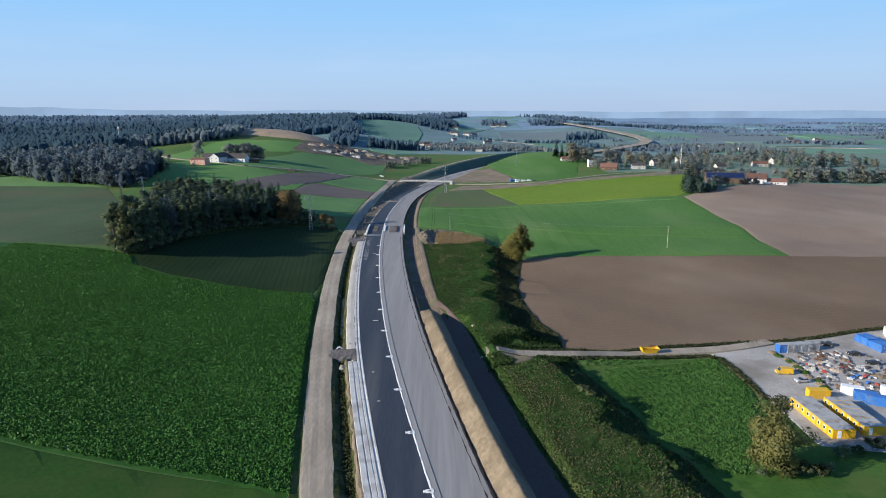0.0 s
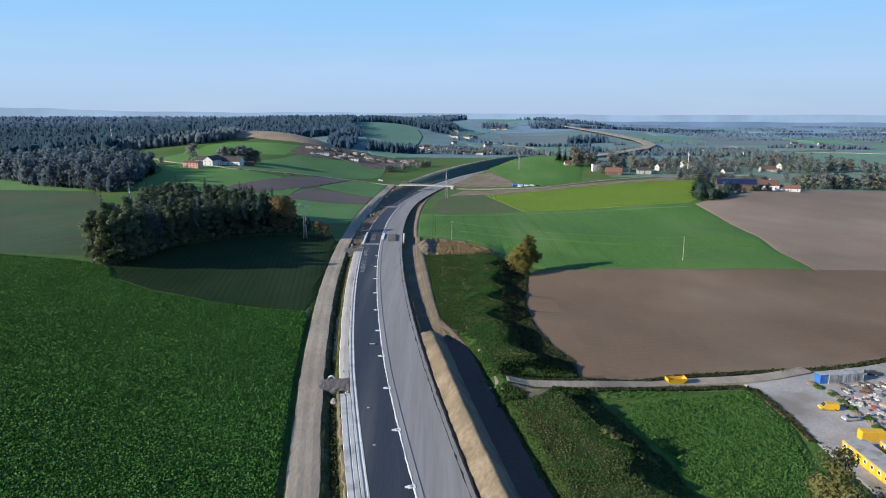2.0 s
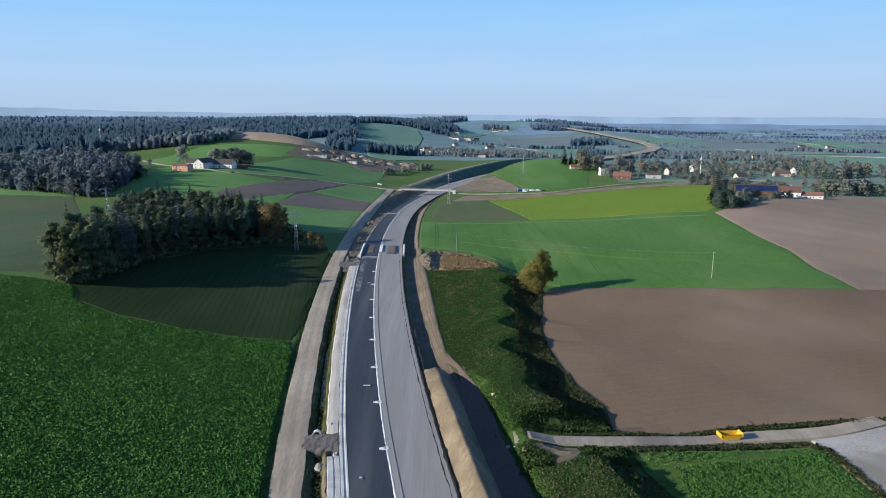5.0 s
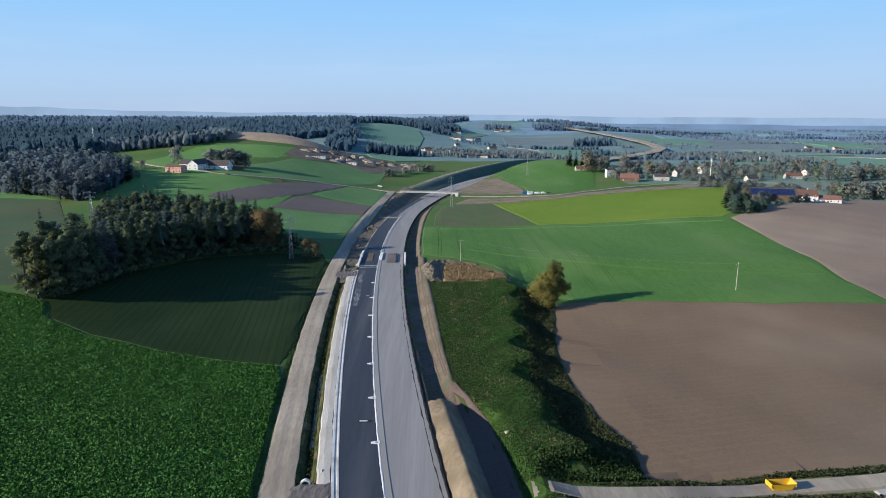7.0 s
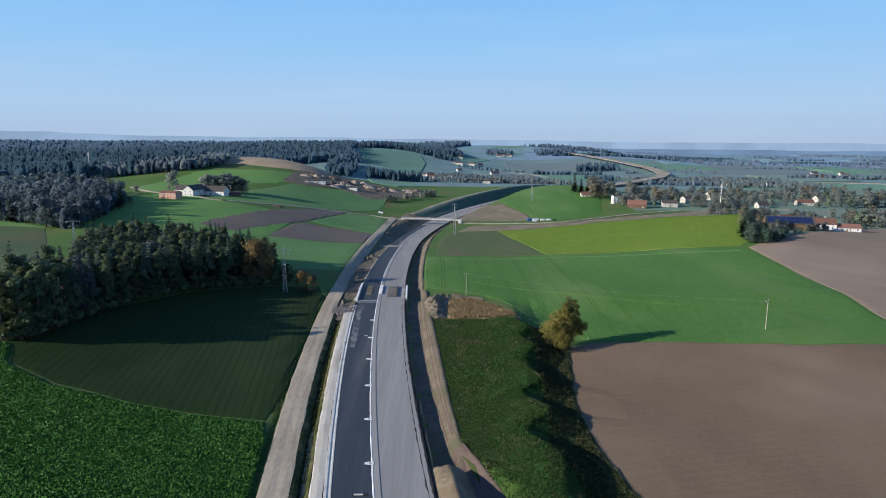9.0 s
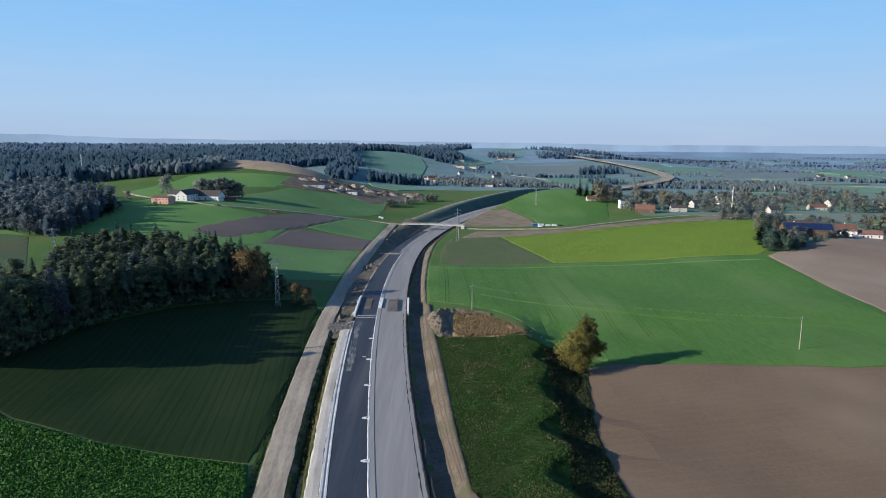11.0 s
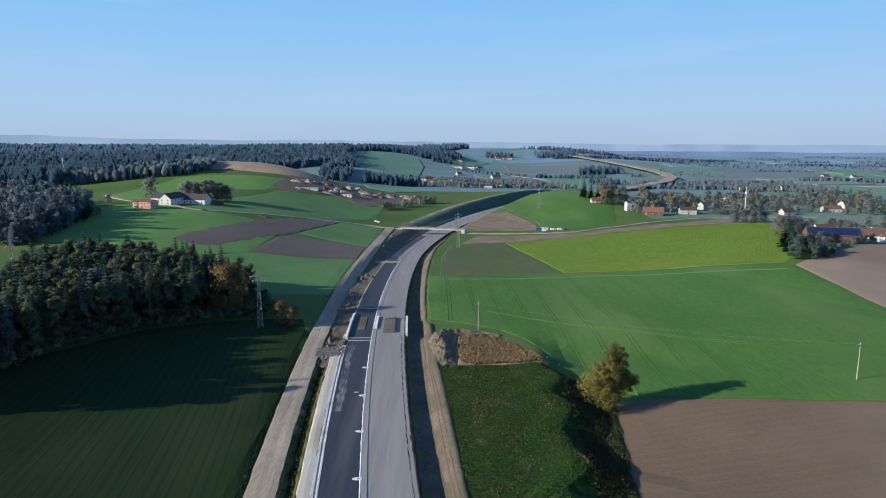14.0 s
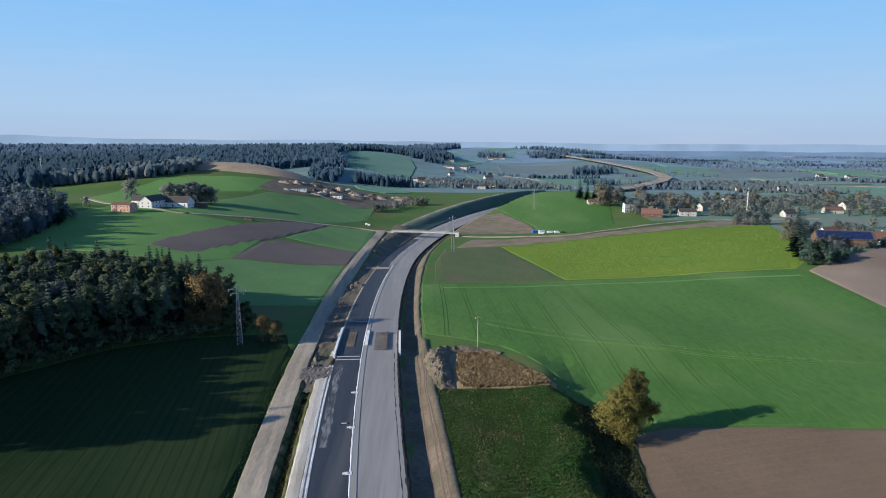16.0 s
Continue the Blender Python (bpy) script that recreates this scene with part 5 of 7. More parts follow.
# ---- trees ----
def leaf_cloud(rng, centres, radii, count, size, slim=0.6):
    """Small leaf quads round clump centres, lying roughly along the skin of each clump: an uneven crown with gaps."""
    k = rng.integers(0, len(centres), count)
    d = rng.normal(size=(count, 3))
    d /= np.linalg.norm(d, axis=1)[:, None]
    p = centres[k] + d * radii[k][:, None] * rng.uniform(0.55, 1.08, count)[:, None] * np.array([1, 1, 0.8])
    face = d + rng.normal(0, 0.42, (count, 3))
    u = np.cross(face, rng.normal(size=(count, 3)))
    u /= np.linalg.norm(u, axis=1)[:, None]
    w = np.cross(face, u)
    w /= np.linalg.norm(w, axis=1)[:, None]
    s = size * rng.uniform(0.6, 1.3, count)[:, None]
    v = np.stack([p - u * s, p + w * s * slim, p + u * s, p - w * s * slim], 1).reshape(-1, 3)
    return v, np.arange(4 * count).reshape(-1, 4), np.repeat(d, 4, 0)


def soft(v, tall, wide, rng, skin=None):
    """Normals that point out of the crown and of its clumps, so that it is lit as a rounded mass with some roughness."""
    n = (v - np.array([0, 0, tall * 0.5])) / np.array([wide, wide, tall * 0.8])
    n /= np.linalg.norm(n, axis=1)[:, None] + 1e-9
    n = n + np.repeat(rng.normal(0, 0.18, (len(v) // 4, 3)), 4, 0) + np.array([0, 0, 0.25])
    if skin is not None:
        n = n + 0.55 * skin
    return n / np.linalg.norm(n, axis=1)[:, None]


def broadleaf(seed, tall, wide, leaf, count, size, label, slim=0.6, low=0.3, twigs=0, skirt=0):
    rng = np.random.default_rng(seed)
    root = thing("tree", label, "tree")
    t, limb_ends = Mesh(), []
    t.rod((0, 0, -0.6), (0.1, 0, tall * 0.42), tall * 0.017 + 0.06, tall * 0.012, 7)
    t.rod((0.1, 0, tall * 0.42), (0.3, 0.2, tall * 0.9), tall * 0.012, 0.04, 6)
    for k in range(11):
        z = tall * rng.uniform(low, 0.8)
        a, r = k * 2.4 + rng.uniform(-0.4, 0.4), wide * 0.5 * rng.uniform(0.55, 0.95) * (1.15 - 0.6 * z / tall)
        e = (r * math.cos(a), r * math.sin(a), min(tall * 0.95, z + r * rng.uniform(0.5, 1.1)))
        mid = (e[0] * 0.45, e[1] * 0.45, z + (e[2] - z) * 0.35)
        t.rod((0.1, 0, z), mid, tall * 0.007, tall * 0.005, 5).rod(mid, e, tall * 0.005, 0.03, 4)
        limb_ends.append(e)
    part("trunk", t, "bark", root)
    cs = [np.array(e) for e in limb_ends] + [np.array(e) * np.array([0.5, 0.5, 1.0]) + rng.normal(0, wide * 0.05, 3) for e in limb_ends]
    cs += [np.array([0.2, 0.1, tall * f]) for f in (0.62, 0.78, 0.9)]
    cs += [np.array([wide * 0.27 * math.cos(k * 6.28 / max(skirt, 1)), wide * 0.27 * math.sin(k * 6.28 / max(skirt, 1)), tall * rng.uniform(0.13, 0.28)]) for k in range(skirt)]
    cs += [np.array([wide * rng.uniform(0.12, 0.33) * math.cos(k * 2.4), wide * rng.uniform(0.12, 0.33) * math.sin(k * 2.4), tall * rng.uniform(0.28, 0.62)]) for k in range(skirt)]
    cs = np.array(cs)
    radii = wide * rng.uniform(0.13, 0.24, len(cs))
    v, f, skin = leaf_cloud(rng, cs, radii, count, size, slim)
    part("crown", arrays("crown", v, f, leaf, normals=soft(v, tall, wide, rng, skin)), leaf, root)
    if twigs:
        v, f, _ = leaf_cloud(rng, cs, radii * 1.15, twigs, size * 1.2)
        v = v.reshape(-1, 4, 3)
        mid = v.mean(1, keepdims=True)
        v[:, 1::2] = mid + (v[:, 1::2] - mid) * 0.12
        tagged(part("twigs", arrays("twigs", v.reshape(-1, 3), f, "twigs"), "twigs", root), kind="stuff")
    return root


def spruce(seed, tall, wide, label, leaf="needles", count=900, bare_to=0.12):
    rng = np.random.default_rng(seed)
    root = thing("tree", label, "tree")
    part("trunk", Mesh().rod((0, 0, -0.6), (0, 0, tall * 0.97), tall * 0.013 + 0.05, 0.03, 7), "bark", root)
    h = bare_to + (1 - bare_to) * (1 - np.sqrt(rng.uniform(0, 1, count)))
    ring = np.floor(h * tall / 1.3) * 1.3 / tall
    h = np.clip(0.7 * ring + 0.3 * h + 0.02, bare_to, 0.995)
    a = rng.uniform(0, 2 * math.pi, count)
    lobes = 0.8 + 0.25 * np.sin(a * 3 + ring * 19) + 0.12 * np.sin(a * 7 + ring * 31)
    r = wide / 2 * (1 - h) ** 0.75 * lobes * rng.uniform(0.45, 1.0, count)
    p = np.stack([r * np.cos(a), r * np.sin(a), h * tall - r * 0.25], 1)
    out = np.stack([np.cos(a), np.sin(a), np.full(count, -0.45)], 1)
    side = np.stack([-np.sin(a), np.cos(a), rng.uniform(-0.4, 0.4, count)], 1)
    s = (0.35 + 0.9 * (1 - h))[:, None] * tall / 22
    v = np.stack([p - out * s, p + side * s * 0.6, p + out * s, p - side * s * 0.6], 1).reshape(-1, 3)
    part("crown", arrays("crown", v, np.arange(4 * count).reshape(-1, 4), leaf, normals=soft(v, tall, wide, rng)), leaf, root)
    return root


def shrub(seed, tall, wide, leaf, label, count=260, size=0.45):
    rng = np.random.default_rng(seed)
    root = thing("shrub", label, "shrub")
    st = Mesh()
    cs = []
    for k in range(7):
        a = k * 0.9 + rng.uniform(-0.3, 0.3)
        e = (wide * 0.36 * math.cos(a), wide * 0.36 * math.sin(a), tall * rng.uniform(0.45, 0.85))
        st.rod((0, 0, -0.3), e, 0.08, 0.02, 4)
        cs.append(e)
    part("stem", st, "bark", root)
    cs = np.array(cs)
    v, f, skin = leaf_cloud(rng, cs, wide * rng.uniform(0.16, 0.28, len(cs)), count, size)
    part("crown", arrays("crown", v, f, leaf, normals=soft(v, tall, wide, rng, skin)), leaf, root)
    return root


def stand(protos, places, group, seed, lo=0.85, hi=1.15):
    """Sets copies of the model trees at the places given; the models themselves become the first ones."""
    rng = random.Random(seed)
    used = set()
    for i, (x, y, *more) in enumerate(places):
        k = more[0] if more else rng.randrange(len(protos))
        s = (more[1] if len(more) > 1 else 1.0) * rng.uniform(lo, hi)
        m = pose(x, y, float(ground(x, y)) - 0.2, rng.uniform(-2, 2), rng.uniform(-2, 2), rng.uniform(0, 360)) @ Matrix.Scale(s, 4)
        if id(protos[k]) not in used and protos[k].get("group") is None:
            used.add(id(protos[k]))
            protos[k].matrix_basis = m
            tagged(protos[k], group=group)
        else:
            c = copy_thing(protos[k], Matrix())
            c.matrix_basis = m
            c["group"] = group


def mass(name, protos, places, seed, label, lo=0.85, hi=1.15, keep=0.4):
    """Many trees of a wood as one mass: the model trees repeated in a single mesh."""
    rng = random.Random(seed)
    shapes = []
    for p in protos:
        bits = []
        for ch in p.children:
            me = ch.data
            me.calc_loop_triangles()
            v = np.empty(len(me.vertices) * 3)
            me.vertices.foreach_get("co", v)
            f = np.empty(len(me.loop_triangles) * 3, np.int32)
            me.loop_triangles.foreach_get("vertices", f)
            vn = np.empty(len(me.loops) * 3)
            me.corner_normals.foreach_get("vector", vn)
            lv = np.empty(len(me.loops), np.int32)
            me.loops.foreach_get("vertex_index", lv)
            nn = np.zeros((len(me.vertices), 3))
            nn[lv] = vn.reshape(-1, 3)
            v, f = v.reshape(-1, 3), f.reshape(-1, 3)
            if ch.name.startswith(("crown", "twigs")) and len(v) % 4 == 0 and len(f) == len(v) // 2:
                # fewer and larger leaves
                k = int(len(v) // 4 * keep)
                q = v[:4 * k].reshape(k, 4, 3)
                mid = q.mean(1, keepdims=True)
                v, nn = (mid + (q - mid) / math.sqrt(keep) * 0.95).reshape(-1, 3), nn[:4 * k]
                f = (np.array([[0, 1, 2], [0, 2, 3]])[None] + 4 * np.arange(k)[:, None, None]).reshape(-1, 3)
            bits.append((v, f, me.materials[0].name, nn))
        shapes.append(bits)
    names = sorted({b[2] for bits in shapes for b in bits})
    vs, fs, ms, ns, base = [], [], [], [], 0
    for x, y, k, *more in places:
        s = (more[0] if more else 1.0) * rng.uniform(lo, hi)
        a = rng.uniform(0, 6.28)
        r = np.array([[math.cos(a), -math.sin(a), 0], [math.sin(a), math.cos(a), 0], [0, 0, 1]]) * s
        o = np.array([x, y, float(ground(x, y)) - 0.2])
        for v, f, m, nn in shapes[k]:
            vs.append(v @ r.T + o)
            fs.append(f + base)
            ns.append(nn @ (r.T / s))
            ms.append(np.full(len(f), names.index(m), np.int32))
            base += len(v)
    me = arrays(name, np.concatenate(vs), np.concatenate(fs), names[0], normals=np.concatenate(ns))
    for m in names[1:]:
        me.materials.append(MAT[m])
    me.polygons.foreach_set("material_index", np.concatenate(ms))
    return tagged(new(name, me), label, "woodland", kind="stuff")


def far_wood(name, poly, spacing, tall, mix, seed, label, mat, gaps=0.0, tris=36):
    """One mass of many small ragged crowns, each a closed lump of its own: pointed for conifers, rounded for the rest."""
    x, y, rng = scatter(poly, spacing, seed)
    if gaps:
        k = np.array([noise.noise(Vector((a / 260, b / 420, seed))) > gaps for a, b in zip(x, y)], bool)
        x, y = x[k], y[k]
    z, n = ground(x, y), len(x)
    sides = 7 if tris >= 36 else 6 if tris >= 26 else 5
    h = tall * rng.uniform(0.78, 1.12, n)
    con = (rng.uniform(0, 1, n) < mix)[:, None]
    wide = np.where(con[:, 0], 0.38, 0.52) * h * rng.uniform(0.75, 1.3, n)
    up = np.where(con, np.array([[0.05, 0.34, 0.60, 0.82]]), np.array([[0.04, 0.36, 0.66, 0.88]]))
    out = np.where(con, np.array([[0.95, 0.80, 0.52, 0.26]]), np.array([[0.6, 1.0, 0.92, 0.55]]))
    a = rng.uniform(0, 6.28, (n, 1, 1)) + np.arange(sides)[None, None, :] * 2 * math.pi / sides + rng.normal(0, 0.16, (n, 4, sides))
    r = out[:, :, None] * wide[:, None, None] / 2 * rng.uniform(0.66, 1.28, (n, 4, sides))
    lev = up[:, :, None] * h[:, None, None] + rng.normal(0, 0.035, (n, 4, sides)) * h[:, None, None]
    rings = np.stack([x[:, None, None] + r * np.cos(a), y[:, None, None] + r * np.sin(a), z[:, None, None] + lev], -1).reshape(n, -1, 3)
    tip = np.stack([x + rng.normal(0, 0.05, n) * h, y + rng.normal(0, 0.05, n) * h, z + h], -1)[:, None, :]
    v = np.concatenate([rings, tip], 1)
    one = []
    for i in range(3):
        for j in range(sides):
            q0, q1 = i * sides + j, i * sides + (j + 1) % sides
            one += [(q0, q1, q1 + sides), (q0, q1 + sides, q0 + sides)]
    one += [(3 * sides + j, 3 * sides + (j + 1) % sides, 4 * sides) for j in range(sides)]
    f = (np.array(one)[None] + (np.arange(n) * v.shape[1])[:, None, None]).reshape(-1, 3)
    nn = v - np.stack([x, y, z + 0.3 * h], 1)[:, None, :]
    nn = nn * np.array([1, 1, 0.6]) / (0.4 * h)[:, None, None] + rng.normal(0, 0.22, v.shape) + np.array([0, 0, 0.8])
    nn = nn.reshape(-1, 3)
    me = arrays(name, v.reshape(-1, 3), f, mat, normals=nn / (np.linalg.norm(nn, axis=1)[:, None] + 1e-9))
    return tagged(new(name, me), label, "woodland", kind="stuff")


# the wood beside the young grain
WOOD = [broadleaf(11, 25, 8.8, "leaf_oak", 3190, 0.4, "tall olive green oak with thinning leaves in the wood", twigs=150, low=0.16, skirt=5),
        broadleaf(12, 23, 8.2, "leaf_green", 2900, 0.4, "dense dark green broadleaf tree in the wood", low=0.16, skirt=5),
        broadleaf(13, 24, 7.5, "leaf_olive", 2755, 0.4, "yellowing broadleaf tree at the edge of the wood", twigs=150, low=0.12, skirt=5),
        broadleaf(14, 24, 8.5, "twigs", 1200, 0.75, "nearly bare grey tree in the wood", 0.25, twigs=300, skirt=4),
        spruce(15, 27, 8.5, "tall grey green pine with a feathery crown in the wood", "leaf_pine", 1300, 0.3),
        spruce(16, 26, 7, "dark pine with a ragged pointed crown in the wood", bare_to=0.25, count=1200),
        broadleaf(17, 21, 15, "leaf_autumn", 4200, 0.38, "orange brown autumn oak at the end of the wood", twigs=150, skirt=6)]
wood_poly = [(-163, 343), (-157, 334), (-148, 337), (-144, 366), (-138, 396), (-121, 425), (-100, 445), (-82, 454), (-92, 485), (-140, 505), (-185, 500), (-192, 455), (-172, 395)]
wx, wy, wr = scatter(wood_poly, 5.1, 21)
spots = []
for x, y in zip(wx, wy):
    u = wr.uniform()
    east = x > -118
    k = (4 if u < 0.3 else 5 if u < 0.5 else 1 if u < 0.72 else 0) if x > -135 else (0 if u < 0.34 else 1 if u < 0.46 else 2 if u < 0.54 else 3 if u < 0.64 else 4 if u < 0.9 else 5)
    if x < -106 or y > 466:
        spots.append((x, y, k, 1.08 if x < -146 and y < 372 else 0.86))
# trees towards the road are scaled down so their shadows stop short of the lanes
spots = [(x, y, k, min(m[0] if m else 1.0, max(0.3, ((-52 - x) * 0.38) / 25))) for x, y, k, *m in spots]
spots += [(-160, 332, 0, 1.05), (-155, 331, 2, 1.05), (-150, 334, 0, 1.0), (-158, 337, 0, 1.1), (-152, 340, 2, 1.1), (-147, 342, 1, 1.0), (-146, 349, 0, 1.0), (-163, 338, 2, 1.0), (-145, 357, 1, 0.95)]
spots += [(-97, 454, 6, 1.1), (-103, 450, 6, 0.6), (-93, 449, 6, 0.5), (-111, 456, 1, 0.95), (-86, 458, 1, 0.55), (-71, 442, 6, 0.5), (-65.5, 441.5, 6, 0.46), (-76, 452, 0, 0.4), (-80, 458, 1, 0.5)]
spots.sort(key=lambda s: s[1] - 0.98 * s[0])
front = spots[:100]
stand(WOOD, front, "trees of the wood", 5)
mass("wood_interior", WOOD, [s for s in spots if s not in front], 15, "dense mixed wood of oaks and dark spruces behind its edge trees")
# closed lumps added inside the wood to hide gaps and make its shadow solid
far_wood("wood_understorey", [(-160, 343), (-155, 338), (-150, 342), (-149, 366), (-145, 396), (-128, 424), (-118, 440), (-122, 470), (-145, 496), (-178, 490), (-182, 455), (-166, 395)],
         3.4, 10, 0.1, 28, "closed lumps filling the wood and thickening its shadow", "understorey")
UNDER = [shrub(31, 5, 6, "leaf_oak", "brownish shrub at the foot of the wood"), shrub(32, 4, 5, "verge_leaf", "dull brown green shrub on rough ground"),
         shrub(33, 3.2, 4.5, "weed", "weedy green shrub on rough ground"), shrub(34, 3.5, 4.5, "leaf_olive", "yellow green shrub on rough ground")]
rim = []
for (x0, y0), (x1, y1) in zip(wood_poly[1:8], wood_poly[2:9]):
    for k in range(6):
        t = (k + 0.5) / 6
        rim.append((x0 + (x1 - x0) * t + 1, y0 + (y1 - y0) * t - 2, k % 2, 1.2))
stand(UNDER, rim, "shrubs at the foot of the wood", 6)

# the lone tree between the fields and the bushy tree beside the containers
def lobed_tree(seed, tall, lobes, leaf, count, size, label):
    """A tree whose crown is made of several rounded lobes: each lobe holds its centre, its radius and its height."""
    rng = np.random.default_rng(seed)
    root = thing("tree", label, "tree")
    t = Mesh().rod((0, 0, -0.6), (0.1, 0, tall * 0.3), 0.5, 0.36, 8).rod((0.1, 0, tall * 0.3), (lobes[0][0] * 0.8, 0.2, tall * 0.86), 0.36, 0.05, 6)
    cs, rs_ = [], []
    for lx, ly, lz, r, h in lobes:
        t.rod((0.1, 0, tall * 0.2), (lx, ly, lz), 0.24, 0.08, 6)
        n = int(16 * r)
        d = rng.normal(size=(n, 3))
        d /= np.linalg.norm(d, axis=1)[:, None]
        k = rng.uniform(0.3, 0.86, n)[:, None]
        # a lobe narrows towards its top
        c = d * k * np.array([r, r, h])
        c[:, :2] *= (1 - 0.3 * np.clip(c[:, 2] / h, -0.3, 1))[:, None]
        for p in c:
            q = np.array([lx, ly, lz]) + p
            t.rod((lx * 0.7, ly * 0.7, lz * 0.8), tuple(q), 0.07, 0.02, 4)
            cs.append(q)
            rs_.append(r * rng.uniform(0.16, 0.32))
    part("trunk", t, "bark", root)
    v, f, skin = leaf_cloud(rng, np.array(cs), np.array(rs_), count, size)
    part("crown", arrays("crown", v, f, leaf, normals=soft(v, tall, 15, rng, skin)), leaf, root)
    return root


lone = lobed_tree(45, 23.5, ((2.0, 0.5, 17.4, 4.8, 5.8), (-4.0, 0.0, 9.4, 6.8, 7.6), (5.2, 0.6, 11.4, 4.7, 5.8), (-0.2, -1.4, 6.4, 6.4, 5.4), (0.0, 0.8, 13.4, 6.0, 5.2)), "leaf_gold", 30000, 0.26,
                  "lone tall tree with olive gold autumn leaves between the fields")
lone.matrix_basis = pose(53.0, 361.0, float(ground(53.0, 361.0)) - 0.2)
stand([broadleaf(42, 16, 14, "leaf_yard", 7500, 0.36, "wide sparse yellow green tree beside the containers", low=0.06, twigs=120, skirt=8)], [(86, 145.5, 0)], "yard tree", 1, 1, 1)
stand(UNDER, [(88, 142, 1, 0.7), (92, 142.5, 1, 0.8), (95.5, 142, 1, 0.8), (90, 143.5, 0, 0.6), (98, 144, 0, 0.5), (106, 150.5, 0, 0.8), (111, 152, 2, 0.8), (116.5, 153.5, 1, 1.0), (121, 151.5, 2, 0.8), (82, 143, 0, 0.4), (126, 150, 0, 0.9)], "shrubs below the containers", 2)
rs = random.Random(8)
spots = []
for y in range(120, 394, 5):
    if 204 < y < 227:
        continue
    e = float(scarp(y))
    small = 0.55 if y > 230 else 1.0
    spots.append((e + rs.uniform(-3, 5), y + rs.uniform(-2, 2), rs.choice((2, 2, 2, 3)), small * rs.uniform(0.3, 0.7)))
    if rs.random() < 0.5:
        spots.append((e + rs.uniform(0, 6), y + rs.uniform(-2, 2), rs.choice((2, 2, 2, 3)), small * rs.uniform(0.3, 0.6)))
    if rs.random() < 0.6:
        spots.append((e + rs.uniform(-14, -4), y + rs.uniform(-2, 2), rs.choice((2, 2, 3)), small * rs.uniform(0.2, 0.5)))
stand(UNDER, spots, "shrubs on the grassy mound", 3)

# bare wood beyond the grain field
BARE = [broadleaf(51, 26, 13, "bare_twigs", 520, 1.1, "bare purplish grey tree in the far wood", 0.5, twigs=150, low=0.1, skirt=6), broadleaf(52, 24, 12, "bare_twigs", 480, 1.1, "thin grey tree in the far wood", 0.5, twigs=150, low=0.1, skirt=6),
        spruce(53, 24, 8, "dark spruce in the far wood")]
bx, by, br = scatter([(-258, 557), (-261, 600), (-263, 636), (-271, 660), (-284, 694), (-320, 742), (-400, 785), (-500, 790), (-500, 700), (-400, 640), (-378, 615), (-355, 600), (-300, 579)], 10.2, 22)
spots = [(x, y, 2 if br.uniform() < (0.5 if y > 660 else 0.12) else 0 if br.uniform() < 0.65 else 1) for x, y in zip(bx, by)]
spots.sort(key=lambda q: q[1] - q[0])
stand(BARE, spots[:40], "trees of the bare wood", 7, 0.85, 1.12)
# unseen lumps added here too, to thicken the bare wood and its shadow
far_wood("bare_understorey", [(-264, 562), (-266, 600), (-268, 636), (-276, 660), (-290, 692), (-324, 736), (-400, 776), (-490, 780), (-490, 705), (-398, 648), (-374, 622), (-352, 606), (-300, 586)], 7.5, 14, 0.0, 29, "grey filler lumps among the bare trees", "bare_twigs")
mass("bare_wood", BARE, spots[40:], 17, "purplish grey wood of bare trees", 0.85, 1.12)

# farm, village and right-hand farm
CONIF = [spruce(61, 22, 11, "tall dark green conifer beside the mustard field", "garden_conifer", 1500, 0.02), broadleaf(62, 15, 13, "garden_conifer", 1700, 0.7, "broad dense dark green tree beside the mustard field", low=0.06, skirt=8),
         spruce(63, 30, 12, "tall dark spruce near the village", count=1000)]
stand(CONIF, [(244, 598, 0, 1.35), (251, 606, 0, 1.1), (238, 583, 0, 0.95), (234, 571, 1, 0.95), (232, 561, 1, 0.75), (240, 559, 1, 0.72), (248, 563, 1, 0.62), (243, 570, 1, 0.9), (256, 569, 1, 0.5), (250, 580, 0, 0.7),
              (205, 990, 2, 0.8), (213, 985, 2, 0.8), (220, 992, 2, 0.9), (198, 1000, 2, 0.9), (226, 1000, 2, 0.7)], "dark conifers", 8)
GARDEN = [broadleaf(71, 14, 12, "garden_gold", 820, 0.7, "golden brown autumn tree near the houses", twigs=60, low=0.1, skirt=6), broadleaf(72, 13, 11, "garden_leaf", 820, 0.7, "olive green tree near the houses", twigs=60, low=0.1, skirt=6),
          broadleaf(73, 14, 12, "garden_bare", 900, 0.7, "bare grey tree near the houses", 0.45, twigs=100, low=0.12, skirt=6), broadleaf(74, 11, 9, "garden_green", 700, 0.6, "green garden tree near the houses", low=0.1, skirt=6)]
rs = random.Random(12)
spots = [(316, 806, 2, 1.0), (324, 805, 1, 0.95), (331, 807, 2, 1.05), (308, 808, 1, 0.8), (340, 810, 2, 0.9), (212, 945, 0, 1.9), (219, 950, 0, 1.6), (265, 900, 2, 1.7), (258, 905, 2, 1.6), (250, 900, 2, 1.5), (320, 880, 2, 1.3), (328, 876, 2, 1.2), (-243, 797, 2, 1.5), (-236, 800, 2, 1.5), (-230, 805, 2, 1.5), (-224, 808, 2, 1.5),
         (-218, 812, 2, 1.5), (-214, 806, 2, 1.3), (-226, 798, 2, 1.2), (-249, 802, 2, 1.3), (-221, 800, 2, 1.2), (-210, 812, 2, 1.2), (-287, 815, 2, 1.5), (-284, 693, 2, 0.7), (-278, 692, 2, 0.6), (-305, 765, 2, 0.7)]
